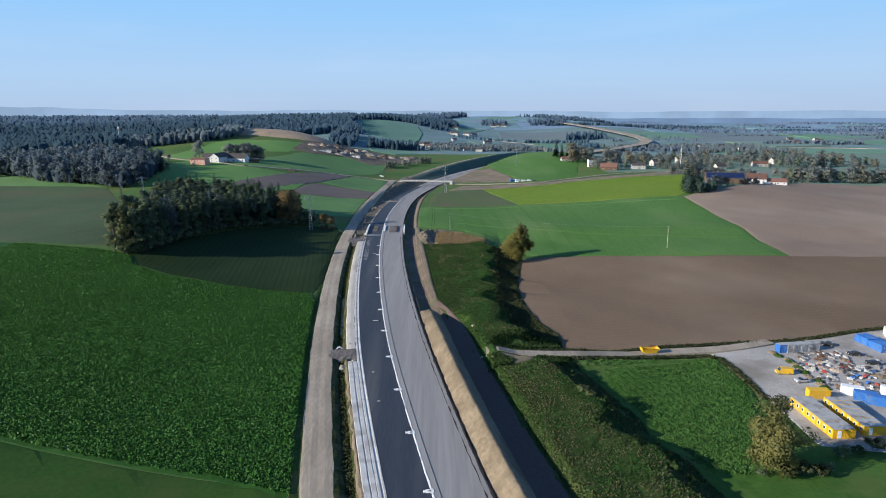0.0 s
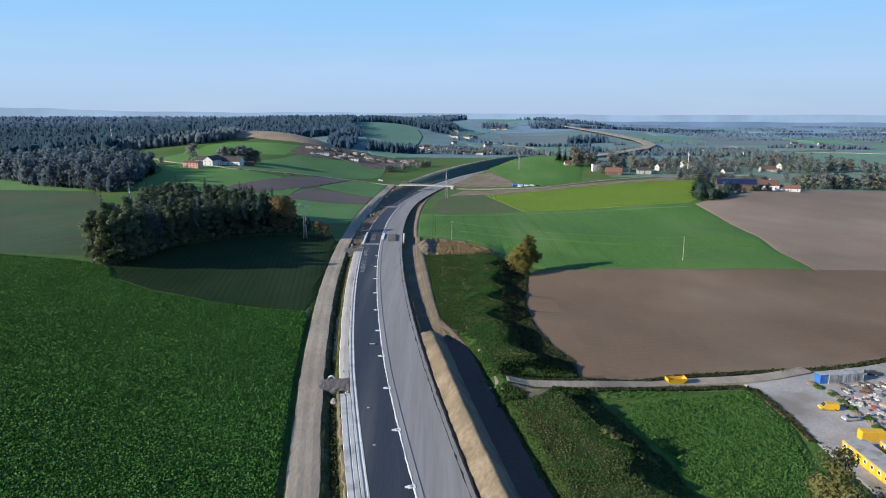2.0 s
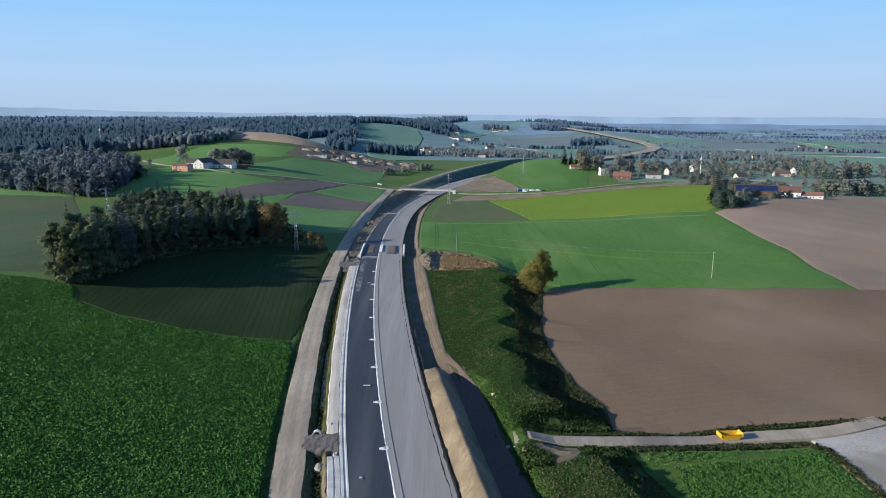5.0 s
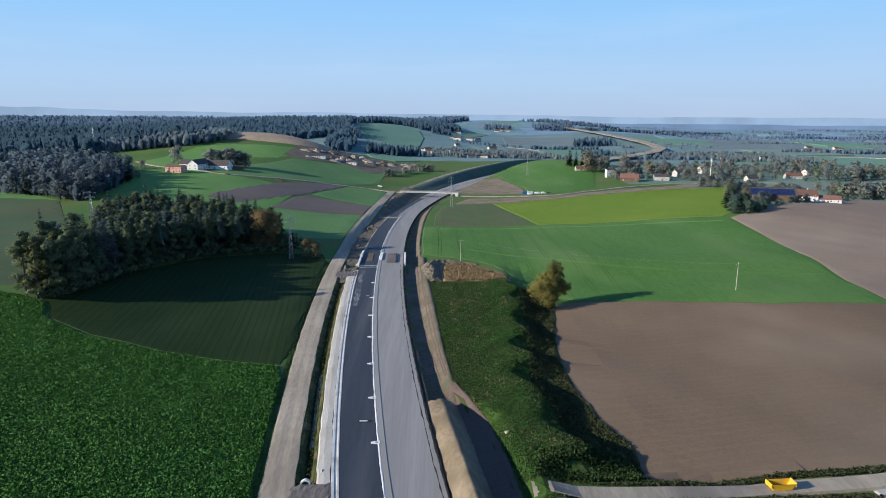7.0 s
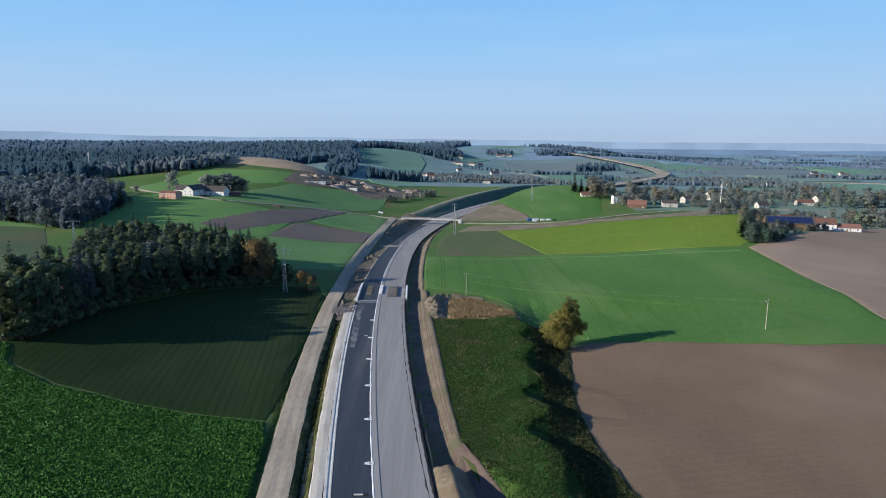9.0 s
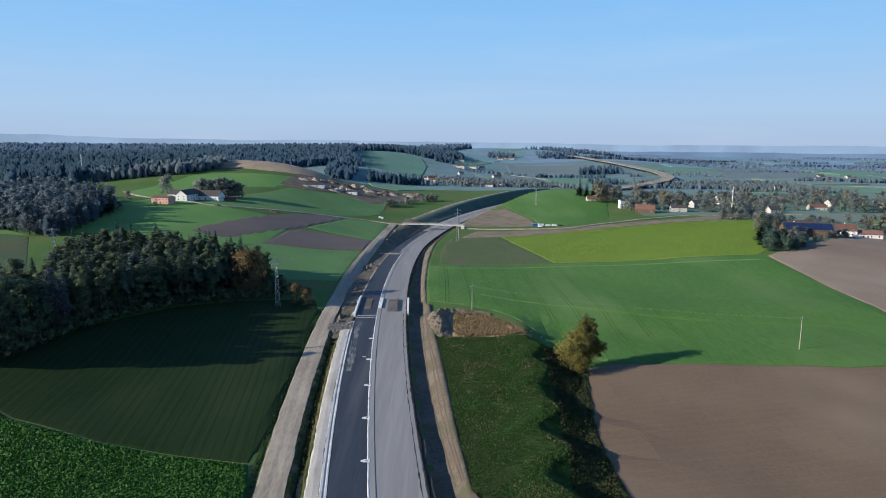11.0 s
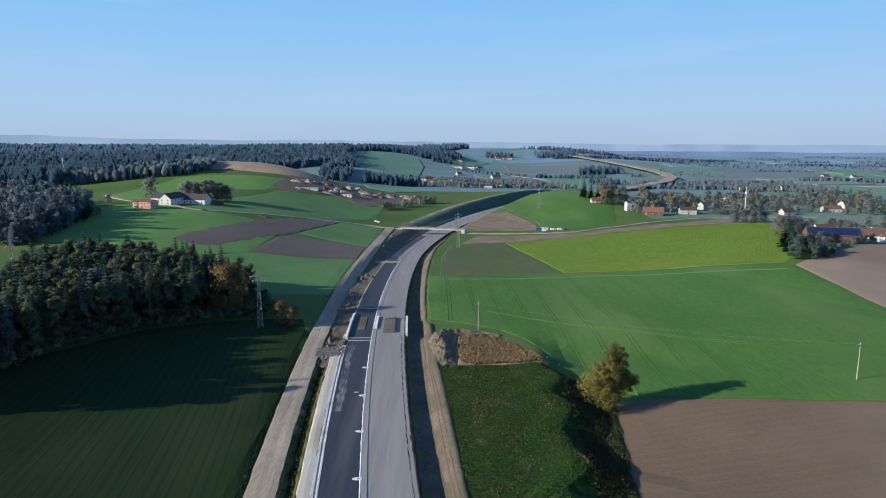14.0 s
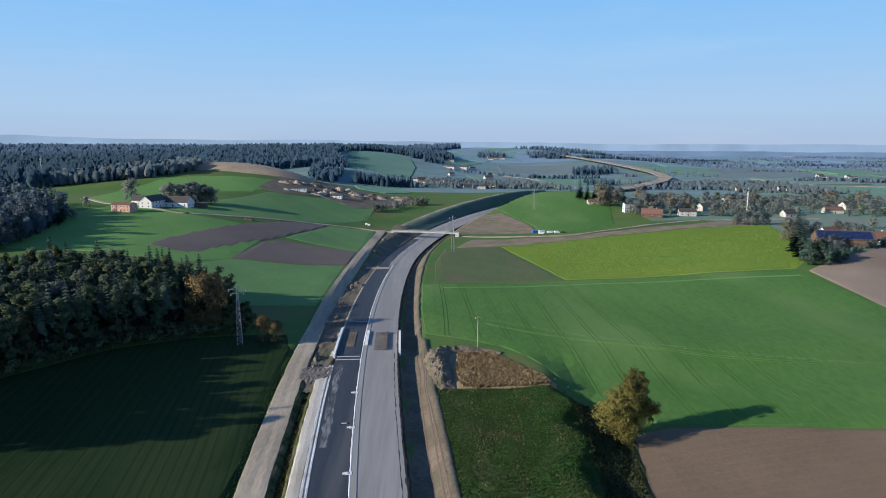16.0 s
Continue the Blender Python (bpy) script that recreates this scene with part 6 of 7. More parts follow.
# hedge of bushes and trees along the brown field below the barn
for k in range(30):
    t = k / 29
    spots.append((262 + 136 * t + rs.uniform(-2, 3), 579 + 98 * t + rs.uniform(0, 5), rs.choice((2, 2, 1, 3)), rs.uniform(0.28, 0.45)))
spots += [(264, 588, 2, 0.6), (271, 593, 2, 0.55), (258, 580, 2, 0.6), (262, 596, 1, 0.6), (268, 650, 0, 1.1), (278, 656, 2, 1.0), (292, 660, 2, 0.9), (276, 612, 2, 0.6), (283, 612, 2, 0.5), (305, 616, 2, 0.5), (312, 620, 1, 0.45), (322, 624, 2, 0.5)]
belt = len(spots)
for k in range(64):
    spots.append((rs.uniform(252, 480), rs.uniform(640, 780) + 0.0, rs.choice((1, 2, 2, 2, 1, 0)), rs.uniform(0.5, 1.0)))
spots = spots[:belt] + [s for s in spots[belt:] if not (270 < s[0] < 365 and 600 < s[1] < 668) and not (s[1] < 830 and s[0] < 240 + (s[1] - 569) * 0.47) and not (s[1] < 0.72 * s[0] + 405 and s[1] > 600 and s[0] > 285 and s[1] < 700)]
for k in range(46):
    x = 400 + k * 4.2
    spots.append((x, 692 - k * 0.3 + rs.uniform(-5, 8), rs.choice((0, 1, 1, 2, 2, 3)), rs.uniform(0.85, 1.3)))
for k in range(190):
    spots.append((rs.uniform(232, 620), rs.uniform(868, 1060), rs.choice((1, 2, 2, 2, 2, 1, 0, 3)), rs.uniform(0.6, 1.25)))
for k in range(22):
    t = rs.uniform(0, 1)
    spots.append((-75 + 75 * t + rs.uniform(-6, 6), 925 + 105 * t + rs.uniform(-5, 8), rs.choice((1, 2, 2, 3)), rs.uniform(0.5, 0.8)))
stand(GARDEN, spots[:90], "trees round the farms and the village", 9, 0.9, 1.1)
mass("village_trees", GARDEN, spots[90:], 19, "bare and autumn trees between the houses", 0.9, 1.1)


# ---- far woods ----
# A sheet added near crown height, so that the far woods look closed.
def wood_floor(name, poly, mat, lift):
    drape(name, poly, mat, "raised sheet closing the gaps between far crowns", "woodland", lift, 40)


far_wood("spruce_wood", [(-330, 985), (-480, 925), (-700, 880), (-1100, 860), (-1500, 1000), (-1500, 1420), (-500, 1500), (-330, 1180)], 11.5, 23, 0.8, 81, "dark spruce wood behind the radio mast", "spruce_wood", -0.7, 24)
far_wood("autumn_wood", [(-300, 1010), (-335, 975), (-440, 945), (-470, 975), (-380, 1030), (-300, 1060)], 6.2, 16, 0.1, 82, "grey brown edge of the spruce wood", "mixed_wood")
WEST = [(-1700, 1440), (-900, 1440), (-640, 1500), (-640, 1980), (-1700, 2000)]
RIDGE = [(-205, 1490), (-330, 1400), (-560, 1420), (-660, 1500), (-660, 1960), (-420, 2050), (-220, 1960), (-225, 1700)]
CREST = [(-330, 2040), (-215, 1905), (-205, 1720), (-160, 1520), (-150, 1480), (-215, 1470), (-225, 1700), (-240, 1980), (-330, 2350), (80, 2400), (95, 2140), (30, 1990), (-30, 1925), (-60, 1990), (-115, 2025), (-180, 1960)]
OUTER = [(-3300, 2400), (-900, 2250), (-420, 2380), (-300, 3000), (-900, 3900), (-3300, 3700)]
HILL = [(-300, 2600), (60, 2750), (160, 3000), (200, 3500), (-900, 4000), (-900, 3000)]
far_wood("west_wood", WEST, 13.5, 22, 0.75, 83, "woods on the ridge behind the mast with haze in their colour", "ridge_wood", -0.6, 22)
far_wood("ridge_wood", RIDGE, 10.5, 21, 0.8, 90, "haze-blued wood covering the ridge behind the spoil hill", "ridge_wood", -0.8, 26)
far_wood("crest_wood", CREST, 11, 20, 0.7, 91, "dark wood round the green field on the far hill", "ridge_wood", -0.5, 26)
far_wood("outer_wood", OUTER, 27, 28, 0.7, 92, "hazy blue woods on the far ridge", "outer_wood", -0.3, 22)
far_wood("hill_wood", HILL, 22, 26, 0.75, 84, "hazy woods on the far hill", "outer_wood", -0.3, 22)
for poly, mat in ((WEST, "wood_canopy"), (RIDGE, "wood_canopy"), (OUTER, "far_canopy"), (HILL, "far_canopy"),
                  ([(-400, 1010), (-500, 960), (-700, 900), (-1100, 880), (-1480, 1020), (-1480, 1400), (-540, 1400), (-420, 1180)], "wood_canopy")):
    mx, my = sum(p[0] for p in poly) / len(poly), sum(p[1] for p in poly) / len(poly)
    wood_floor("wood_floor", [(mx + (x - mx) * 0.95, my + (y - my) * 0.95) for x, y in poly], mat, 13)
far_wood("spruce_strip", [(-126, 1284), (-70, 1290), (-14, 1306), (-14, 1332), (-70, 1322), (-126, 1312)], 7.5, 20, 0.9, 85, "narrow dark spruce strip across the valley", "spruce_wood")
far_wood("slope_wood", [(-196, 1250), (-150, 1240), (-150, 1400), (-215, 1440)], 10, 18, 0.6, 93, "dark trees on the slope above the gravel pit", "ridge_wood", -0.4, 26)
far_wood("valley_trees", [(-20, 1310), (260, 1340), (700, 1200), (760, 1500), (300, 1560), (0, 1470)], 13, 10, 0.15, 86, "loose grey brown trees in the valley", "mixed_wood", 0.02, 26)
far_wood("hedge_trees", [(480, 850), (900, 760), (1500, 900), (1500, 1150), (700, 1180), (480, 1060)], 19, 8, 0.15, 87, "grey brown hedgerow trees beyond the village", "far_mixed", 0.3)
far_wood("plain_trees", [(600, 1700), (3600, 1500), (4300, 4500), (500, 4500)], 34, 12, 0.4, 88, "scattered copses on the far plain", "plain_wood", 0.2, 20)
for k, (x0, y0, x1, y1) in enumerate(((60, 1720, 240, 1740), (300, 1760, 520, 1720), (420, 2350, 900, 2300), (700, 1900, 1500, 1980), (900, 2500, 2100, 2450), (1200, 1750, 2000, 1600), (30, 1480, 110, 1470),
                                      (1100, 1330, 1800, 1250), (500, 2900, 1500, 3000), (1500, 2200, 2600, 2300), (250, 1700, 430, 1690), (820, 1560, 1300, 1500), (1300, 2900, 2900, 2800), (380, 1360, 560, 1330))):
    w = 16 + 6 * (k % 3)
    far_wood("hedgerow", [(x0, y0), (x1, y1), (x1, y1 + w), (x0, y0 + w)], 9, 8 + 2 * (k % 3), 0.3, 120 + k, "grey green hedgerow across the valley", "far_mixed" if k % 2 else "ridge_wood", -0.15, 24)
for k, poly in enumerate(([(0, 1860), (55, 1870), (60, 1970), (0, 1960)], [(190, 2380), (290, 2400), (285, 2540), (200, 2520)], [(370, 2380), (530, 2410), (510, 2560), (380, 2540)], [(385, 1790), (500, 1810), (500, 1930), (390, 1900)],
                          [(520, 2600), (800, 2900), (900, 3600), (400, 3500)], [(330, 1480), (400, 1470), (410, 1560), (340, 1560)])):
    far_wood("copse", poly, 16 if k != 4 else 30, 20 if k != 5 else 14, 0.7, 130 + k, "haze-blued copse on a far slope", "outer_wood" if k in (1, 2, 4) else "ridge_wood", -0.35, 26)


# ---- houses ----
def windows(root, sx, sy, storeys, per, wall=0.02, every=2.8, size=(1.0, 1.3), frame_mat="white_paint", sides=(0, 1, 2, 3)):
    for side in sides:
        w = sx if side % 2 == 0 else sy
        d = (sy if side % 2 == 0 else sx) / 2
        n = per if side % 2 == 0 else max(1, per // 2)
        for s in range(storeys):
            for i in range(n):
                u = -w / 2 + w * (i + 0.5) / n
                z = 1.0 + s * every
                a = (0, 90, 180, 270)[side]
                rot = pose(0, 0, 0, 0, 0, a)
                g = Mesh().box(0, 0, 0, size[0], 0.08, size[1])
                fr = Mesh().box(0, 0.02, -0.1, size[0] + 0.24, 0.1, 0.1).box(0, 0.02, size[1], size[0] + 0.24, 0.1, 0.1).box(-size[0] / 2 - 0.06, 0.02, 0, 0.12, 0.1, size[1]).box(size[0] / 2 + 0.06, 0.02, 0, 0.12, 0.1, size[1])
                win = part("window", fr, frame_mat, root)
                win.matrix_basis = rot @ pose(u, -d - wall, z)
                part("pane", g, "glass", win)


def house(x, y, turn, sx, sy, eave, rise, wall, roof, label, storeys=2, per=3, chimney=True, cat="house", group="", door="barn_wood"):
    root = thing("house", label, cat, group)
    m = Mesh().box(0, 0, -1.5, sx, sy, eave + 1.5, cut=0.01)
    hx, hy = sx / 2 - 0.01, sy / 2 - 0.01
    m.add([(-hx, -hy, eave - 0.02), (-hx, hy, eave - 0.02), (-hx, 0, eave + rise - 0.05), (hx, -hy, eave - 0.02), (hx, hy, eave - 0.02), (hx, 0, eave + rise - 0.05)],
          [(0, 2, 1), (3, 4, 5)])
    part("wall", m, wall, root)
    r = part("roof", Mesh().gable(sx, sy, eave, rise), roof, root)
    if chimney:
        part("chimney", Mesh().box(sx * 0.2, sy * 0.08, eave + rise - 0.9, 0.7, 0.7, 2.0), "roof_red" if roof != "roof_red" else "plaster", r)
    if storeys:
        windows(root, sx, sy, storeys, per)
    d = part("door", Mesh().box(0, 0, 0, 1.2, 0.1, 2.1), door, root)
    d.matrix_basis = pose(sx * 0.02, -sy / 2 - 0.04, 0)
    place(root, x, y, turn)
    return root


# farm on the hill
house(-247, 768, 78, 24, 12, 6.0, 4.6, "plaster", "roof_dark", "white farmhouse with a steep dark roof", 2, 5)
house(-231, 778, -12, 30, 12, 4.2, 5.0, "plaster", "roof_dark", "long white barn with a dark roof beside the farmhouse", 1, 5, False, "barn")
house(-263, 782, -12, 16, 10, 4.5, 4.0, "plaster", "roof_dark", "small white farm building with a dark roof", 1, 3, False, "barn")
house(-258, 735, -14, 18, 10, 6.0, 1.6, "pink_plaster", "roof_red", "low pink house with a flat red roof and white trim", 2, 5, False)
house(-212, 784, 10, 14, 8, 3.0, 1.5, "barn_wood", "roof_dark", "dark wooden shed beside the farm", 0, 1, False, "shed")
# farm with the solar roof
house(290, 621, -17, 36, 16, 5.2, 5.0, "barn_wood", "roof_dark", "large brown wooden barn with solar panels on its roof", 0, 1, False, "barn")
house(326, 640, -20, 26, 12, 4.5, 4.6, "plaster", "roof_red", "white house with a red tiled roof", 2, 4)
house(345, 633, -15, 22, 9, 3.2, 2.8, "plaster", "roof_red", "long low outbuilding with a red roof", 1, 4, False, "shed")
house(328, 690, 10, 20, 11, 4.5, 4.2, "plaster", "roof_red", "white house with a red roof behind the barn", 1, 4)


def solar_roof():
    root = thing("solar_array", "blue solar panels covering a barn roof", "solar panels")
    rise = math.atan2(5.0, 8.0)
    for i in range(11):
        for j in range(4):
            q = part("panel", Mesh().box(0, 0, 0, 2.9, 1.85, 0.08), "solar", root)
            q.matrix_basis = pose(-16.2 + 3.1 * i, 0, 0) @ pose(0, -8.25, 5.35, math.degrees(rise), 0, 0) @ pose(0, 1.4 + 2.05 * j, 0.12)
    place(root, 290, 621, -17)


solar_roof()
# village
for i, (x, y, t, sx, sy, e, r, w, rf, lab) in enumerate([
        (246, 872, -20, 22, 13, 4.0, 5.0, "barn_wood", "roof_red", "big brown barn with a red tiled roof"),
        (290, 884, -10, 18, 10, 5.0, 3.0, "old_plaster", "roof_dark", "white house with a dark roof and blue shutters"),
        (330, 930, 20, 14, 10, 6.0, 3.5, "old_plaster", "roof_dark", "tall white village house among trees"),
        (228, 905, 10, 6, 6, 9.5, 1.2, "white_concrete", "roof_dark", "narrow white tower-like farm building"),
        (205, 960, 0, 14, 9, 3.5, 3.0, "old_plaster", "roof_red", "small white house among trees"),
        (390, 985, 10, 18, 10, 4.5, 4.0, "old_plaster", "roof_dark", "white village house with gardens"),
        (440, 1000, -15, 16, 10, 4.5, 4.0, "old_plaster", "roof_red", "village house with a red roof"),
        (405, 1030, 30, 14, 10, 4.5, 4.0, "old_plaster", "roof_red", "village house with a red roof"),
        (400, 875, 10, 14, 9, 4.0, 3.5, "old_plaster", "roof_dark", "low white village house"),
        (470, 905, -5, 20, 10, 4.0, 3.6, "old_plaster", "roof_red", "long village house with a red roof"),
        (520, 950, 15, 22, 11, 5.0, 4.0, "old_plaster", "roof_dark", "white village house with gardens")]):
    house(x, y, t, sx, sy, e, r, w, rf, lab, 2 if e > 4.2 else 1, 3, i % 2 == 0, "house", "houses of the village")
rs = random.Random(77)
# scattered farms of the valley and the plain
AREAS = [(14, (-10, 130), (1290, 1430)), (6, (-20, 120), (1500, 1850)), (5, (220, 420), (2250, 2400)), (8, (550, 1500), (1150, 1700)), (15, (300, 3000), (1900, 3400)), (8, (-100, 300), (2000, 2500)), (4, (-1300, -900), (1700, 2100)),
         (9, (900, 1700), (1350, 1750))]
for n, (xa, xb), (ya, yb) in AREAS:
    cx = [(rs.uniform(xa, xb), rs.uniform(ya, yb)) for _ in range(max(2, n // 5))]
    for k in range(n):
        c = rs.choice(cx)
        x, y = c[0] + rs.uniform(-45, 45), c[1] + rs.uniform(-40, 40)
        big = 1.0 + (y > 1900) * 0.1
        red = rs.random() < 0.14
        house(x, y, rs.uniform(-30, 30), rs.uniform(11, 22) * big, rs.uniform(8, 11) * big, rs.uniform(3.6, 6) * big, rs.uniform(2.5, 4) * big, "old_plaster", "roof_red" if red else "roof_dark",
              "distant white house with a red roof" if red else "distant white house with a dark roof", 1, 2, False, "house", "scattered houses of the valley")


# ---- vehicles and containers ----
def container(mat, label, group, length=6.06, wide=2.44, tall=2.6, office=True, ends=True, roof="container_roof"):
    root = thing("container", label, "container", group)
    m = Mesh().box(0, 0, 0.12, wide - 0.08, length - 0.08, tall - 0.2)
    for k in range(int(length / 0.42)):
        yy = -length / 2 + 0.3 + k * 0.42
        for s in (-1, 1):
            m.box(s * (wide / 2 - 0.03), yy, 0.2, 0.06, 0.2, tall - 0.4)
    part("body", m, mat, root)
    fr = Mesh()
    for sx in (-1, 1):
        for sy in (-1, 1):
            fr.box(sx * (wide / 2 - 0.07), sy * (length / 2 - 0.07), 0, 0.16, 0.16, tall)
    for z in (0.0, tall - 0.16):
        for s in (-1, 1):
            fr.box(s * (wide / 2 - 0.07), 0, z, 0.14, length - 0.3, 0.16)
            fr.box(0, s * (length / 2 - 0.07), z, wide - 0.3, 0.14, 0.16)
    part("frame", fr, mat, root)
    part("roof", Mesh().box(0, 0, tall - 0.02, wide - 0.12, length - 0.12, 0.08), roof, root)
    if office:
        for s in (-1, 1):
            w = part("window", Mesh().box(0, s * (length / 2 + 0.0), 1.0, 0.95, 0.1, 1.05), "white_paint", root)
            part("pane", Mesh().box(0, s * (length / 2 + 0.03), 1.12, 0.72, 0.1, 0.8), "glass", w)
        d = part("door", Mesh().box(-wide / 2 - 0.01, 1.2, 0.15, 0.1, 0.95, 2.05), "white_paint", root)
        part("handle", Mesh().box(-wide / 2 - 0.07, 1.55, 1.1, 0.05, 0.14, 0.05), "dark_steel", d)
    else:
        for s in (-0.55, 0.55):
            d = part("door", Mesh().box(s, -length / 2 - 0.02, 0.2, 1.02, 0.08, tall - 0.45), mat, root)
            part("lock_bar", Mesh().rod((s * 0.6, -length / 2 - 0.1, 0.25), (s * 0.6, -length / 2 - 0.1, tall - 0.3), 0.03, n=5), "steel", d)
    return root


YARD_Z = 0.32


def set_down(ob, x, y, turn=0, up=0.0):
    ob.matrix_basis = pose(x, y, float(ground(x, y)) + YARD_Z + up, 0, 0, turn)
    return ob


office = container("yellow", "yellow site office container with a white window, set in a row", "yellow site containers")
row = [(112.3 - 0.02 * k, 160.5 + 2.5 * k) for k in range(8)] + [(121.6 - 0.05 * k, 162.0 + 2.5 * k) for k in range(7)]
for i, (x, y) in enumerate(row):
    if i == 0:
        set_down(office, x, y, 90)
    else:
        c = copy_thing(office, Matrix())
        set_down(c, x, y, 90)
c = container("yellow", "yellow steel container with a yellow roof", "yellow site containers", office=False, roof="yellow")
set_down(c, 119.8, 183.4, 84)
blue = container("blue", "blue steel shipping container with a blue roof", "blue containers", office=False, roof="blue")
set_down(blue, 132.8, 181.2, 62)
for x, y, t in ((134.4, 178.2, 62), (164.4, 221.2, 8), (167.0, 221.6, 8), (163.6, 227.5, 8), (166.2, 228.0, 8)):
    set_down(copy_thing(blue, Matrix()), x, y, t)
white = container("white_paint", "white steel storage container", "white containers", office=False, roof="white_paint")
set_down(white, 131.4, 185.0, 62)
for x, y, t in ((143, 184, 62), (146, 180, 62), (178, 235, 150), (170.2, 218, 8)):
    set_down(copy_thing(white, Matrix()), x, y, t)
set_down(container("blue", "blue hut with a grey roof beside the storage huts", "storage huts", 2.6, 6.0, 3.0, False), 130.6, 221.0, 8)
hall = container("container_roof", "long grey steel storage hut with a grey roof", "storage huts", 3.0, 6.2, 3.0, False)
set_down(hall, 133.6, 221.2, 8)
for k, (x, y) in enumerate(((136.7, 221.6), (139.8, 222.0))):
    set_down(copy_thing(hall, Matrix()), x, y, 8)


def vehicle(mat, label, van=False, cat="car"):
    root = thing("van" if van else "car", label, cat, "vehicles in the yard")
    l, w = (5.2, 2.0) if van else (4.4, 1.8)
    b = Mesh()
    sec = [(-l / 2, 0.35), (-l / 2, 1.0), (-l / 2 + 0.15, 2.1 if van else 1.0), (l * 0.2, 2.15 if van else 1.02), (l * 0.34, 1.15), (l / 2 - 0.1, 0.95), (l / 2, 0.6), (l / 2 - 0.05, 0.35)]
    n = len(sec)
    b.add([(x, -w / 2, z) for x, z in sec] + [(x, w / 2, z) for x, z in sec], [(i, (i + 1) % n, n + (i + 1) % n, n + i) for i in range(n)] + [tuple(range(n - 1, -1, -1)), tuple(range(n, 2 * n))])
    part("body", b, mat, root)
    if van:
        part("windscreen", Mesh().add([(l * 0.215, -0.85, 2.05), (l * 0.215, 0.85, 2.05), (l * 0.345, 0.9, 1.22), (l * 0.345, -0.9, 1.22)], [(0, 1, 2, 3)]), "glass", root)
    else:
        c = Mesh()
        s2 = [(-l * 0.42, 1.0), (-l * 0.28, 1.45), (l * 0.06, 1.47), (l * 0.24, 1.02)]
        c.add([(x, -w / 2 + 0.12, z) for x, z in s2] + [(x, w / 2 - 0.12, z) for x, z in s2], [(0, 1, 5, 4), (1, 2, 6, 5), (2, 3, 7, 6), (3, 2, 1, 0), (4, 5, 6, 7)])
        part("cabin", c, "glass", root, "dark glazed cabin")
        part("roof", Mesh().box(-l * 0.11, 0, 1.44, l * 0.32, w - 0.4, 0.06), mat, root)
    for x in (-l * 0.31, l * 0.31):
        for y in (-w / 2 + 0.08, w / 2 - 0.08):
            t = part("wheel", Mesh().rod((x, y - 0.12, 0.34), (x, y + 0.12, 0.34), 0.34, n=12), "rubber", root)
            part("rim", Mesh().rod((x, y - 0.13, 0.34), (x, y + 0.13, 0.34), 0.2, n=8), "silver", t)
    for y in (-0.65, 0.65):
        part("headlight", Mesh().box(l / 2 - 0.03, y, 0.66, 0.1, 0.3, 0.18), "white_paint", root)
    return root


set_down(vehicle("yellow", "yellow panel van parked in the yard", True, "van"), 119.5, 201.5, 170)
set_down(vehicle("silver", "silver blue car parked in the yard"), 121.5, 194.5, 185)
set_down(vehicle("black_paint", "black car parked in the yard"), 152.5, 216, 170)
set_down(vehicle("black_paint", "black car parked beside scrap"), 153.5, 208, 165)
set_down(vehicle("black_paint", "dark car parked beside the huts"), 149, 226, 150)


def skip():
    root = thing("skip", "open yellow steel skip standing on the lane", "skip")
    l, w, h = 6.2, 2.4, 1.7
    m = Mesh()
    top = [(-l / 2, -w / 2, h), (l / 2, -w / 2, h), (l / 2, w / 2, h), (-l / 2, w / 2, h)]
    bot = [(-l / 2 + 0.9, -w / 2 + 0.2, 0.1), (l / 2 - 0.9, -w / 2 + 0.2, 0.1), (l / 2 - 0.9, w / 2 - 0.2, 0.1), (-l / 2 + 0.9, w / 2 - 0.2, 0.1)]
    inn = [(x * 0.97, y * 0.93, z) for x, y, z in top] + [(x * 0.97, y * 0.93, z + 0.1) for x, y, z in bot]
    m.add(top + bot + inn, [(0, 1, 5, 4), (1, 2, 6, 5), (2, 3, 7, 6), (3, 0, 4, 7), (7, 6, 5, 4)] + [(0, 8, 9, 1), (1, 9, 10, 2), (2, 10, 11, 3), (3, 11, 8, 0), (8, 12, 13, 9), (9, 13, 14, 10), (10, 14, 15, 11), (11, 15, 12, 8), (12, 15, 14, 13)])
    part("tub", m, "yellow", root)
    for x in (-l / 2 + 0.05, l / 2 - 0.05):
        part("end_plate", Mesh().box(x, 0, 0.9, 0.14, w + 0.1, 1.1), "yellow", root)
    for y in (-w / 2, w / 2):
        part("rim", Mesh().rod((-l / 2, y, h), (l / 2, y, h), 0.07, n=6), "orange", root)
    place(root, 81.2, 219.6, 5, -0.76)


skip()


def heap(x, y, w, d, h, mat, label, cat, seed, name="heap", n=9, flat=0.7):
    """A loose heap: a ragged mound of lumps."""
    rng = np.random.default_rng(seed)
    m = Mesh()
    rows = []
    for i in range(n):
        for j in range(n):
            u, v = i / (n - 1) * 2 - 1, j / (n - 1) * 2 - 1
            k = max(0.0, 1 - (u * u + v * v)) ** flat
            px, py = x + u * w / 2, y + v * d / 2
            rows.append((px, py, float(ground(px, py)) + 0.15 + h * k * rng.uniform(*((0.65, 1.15) if n < 20 else (0.93, 1.05))) - (0.4 if k == 0 else 0)))
    m.add(rows, [(i * n + j, i * n + n + j, i * n + n + j + 1, i * n + j + 1) for i in range(n - 1) for j in range(n - 1)])
    ob = new(name, m.data(name, MAT[mat], n > 20))
    return tagged(ob, label, cat)


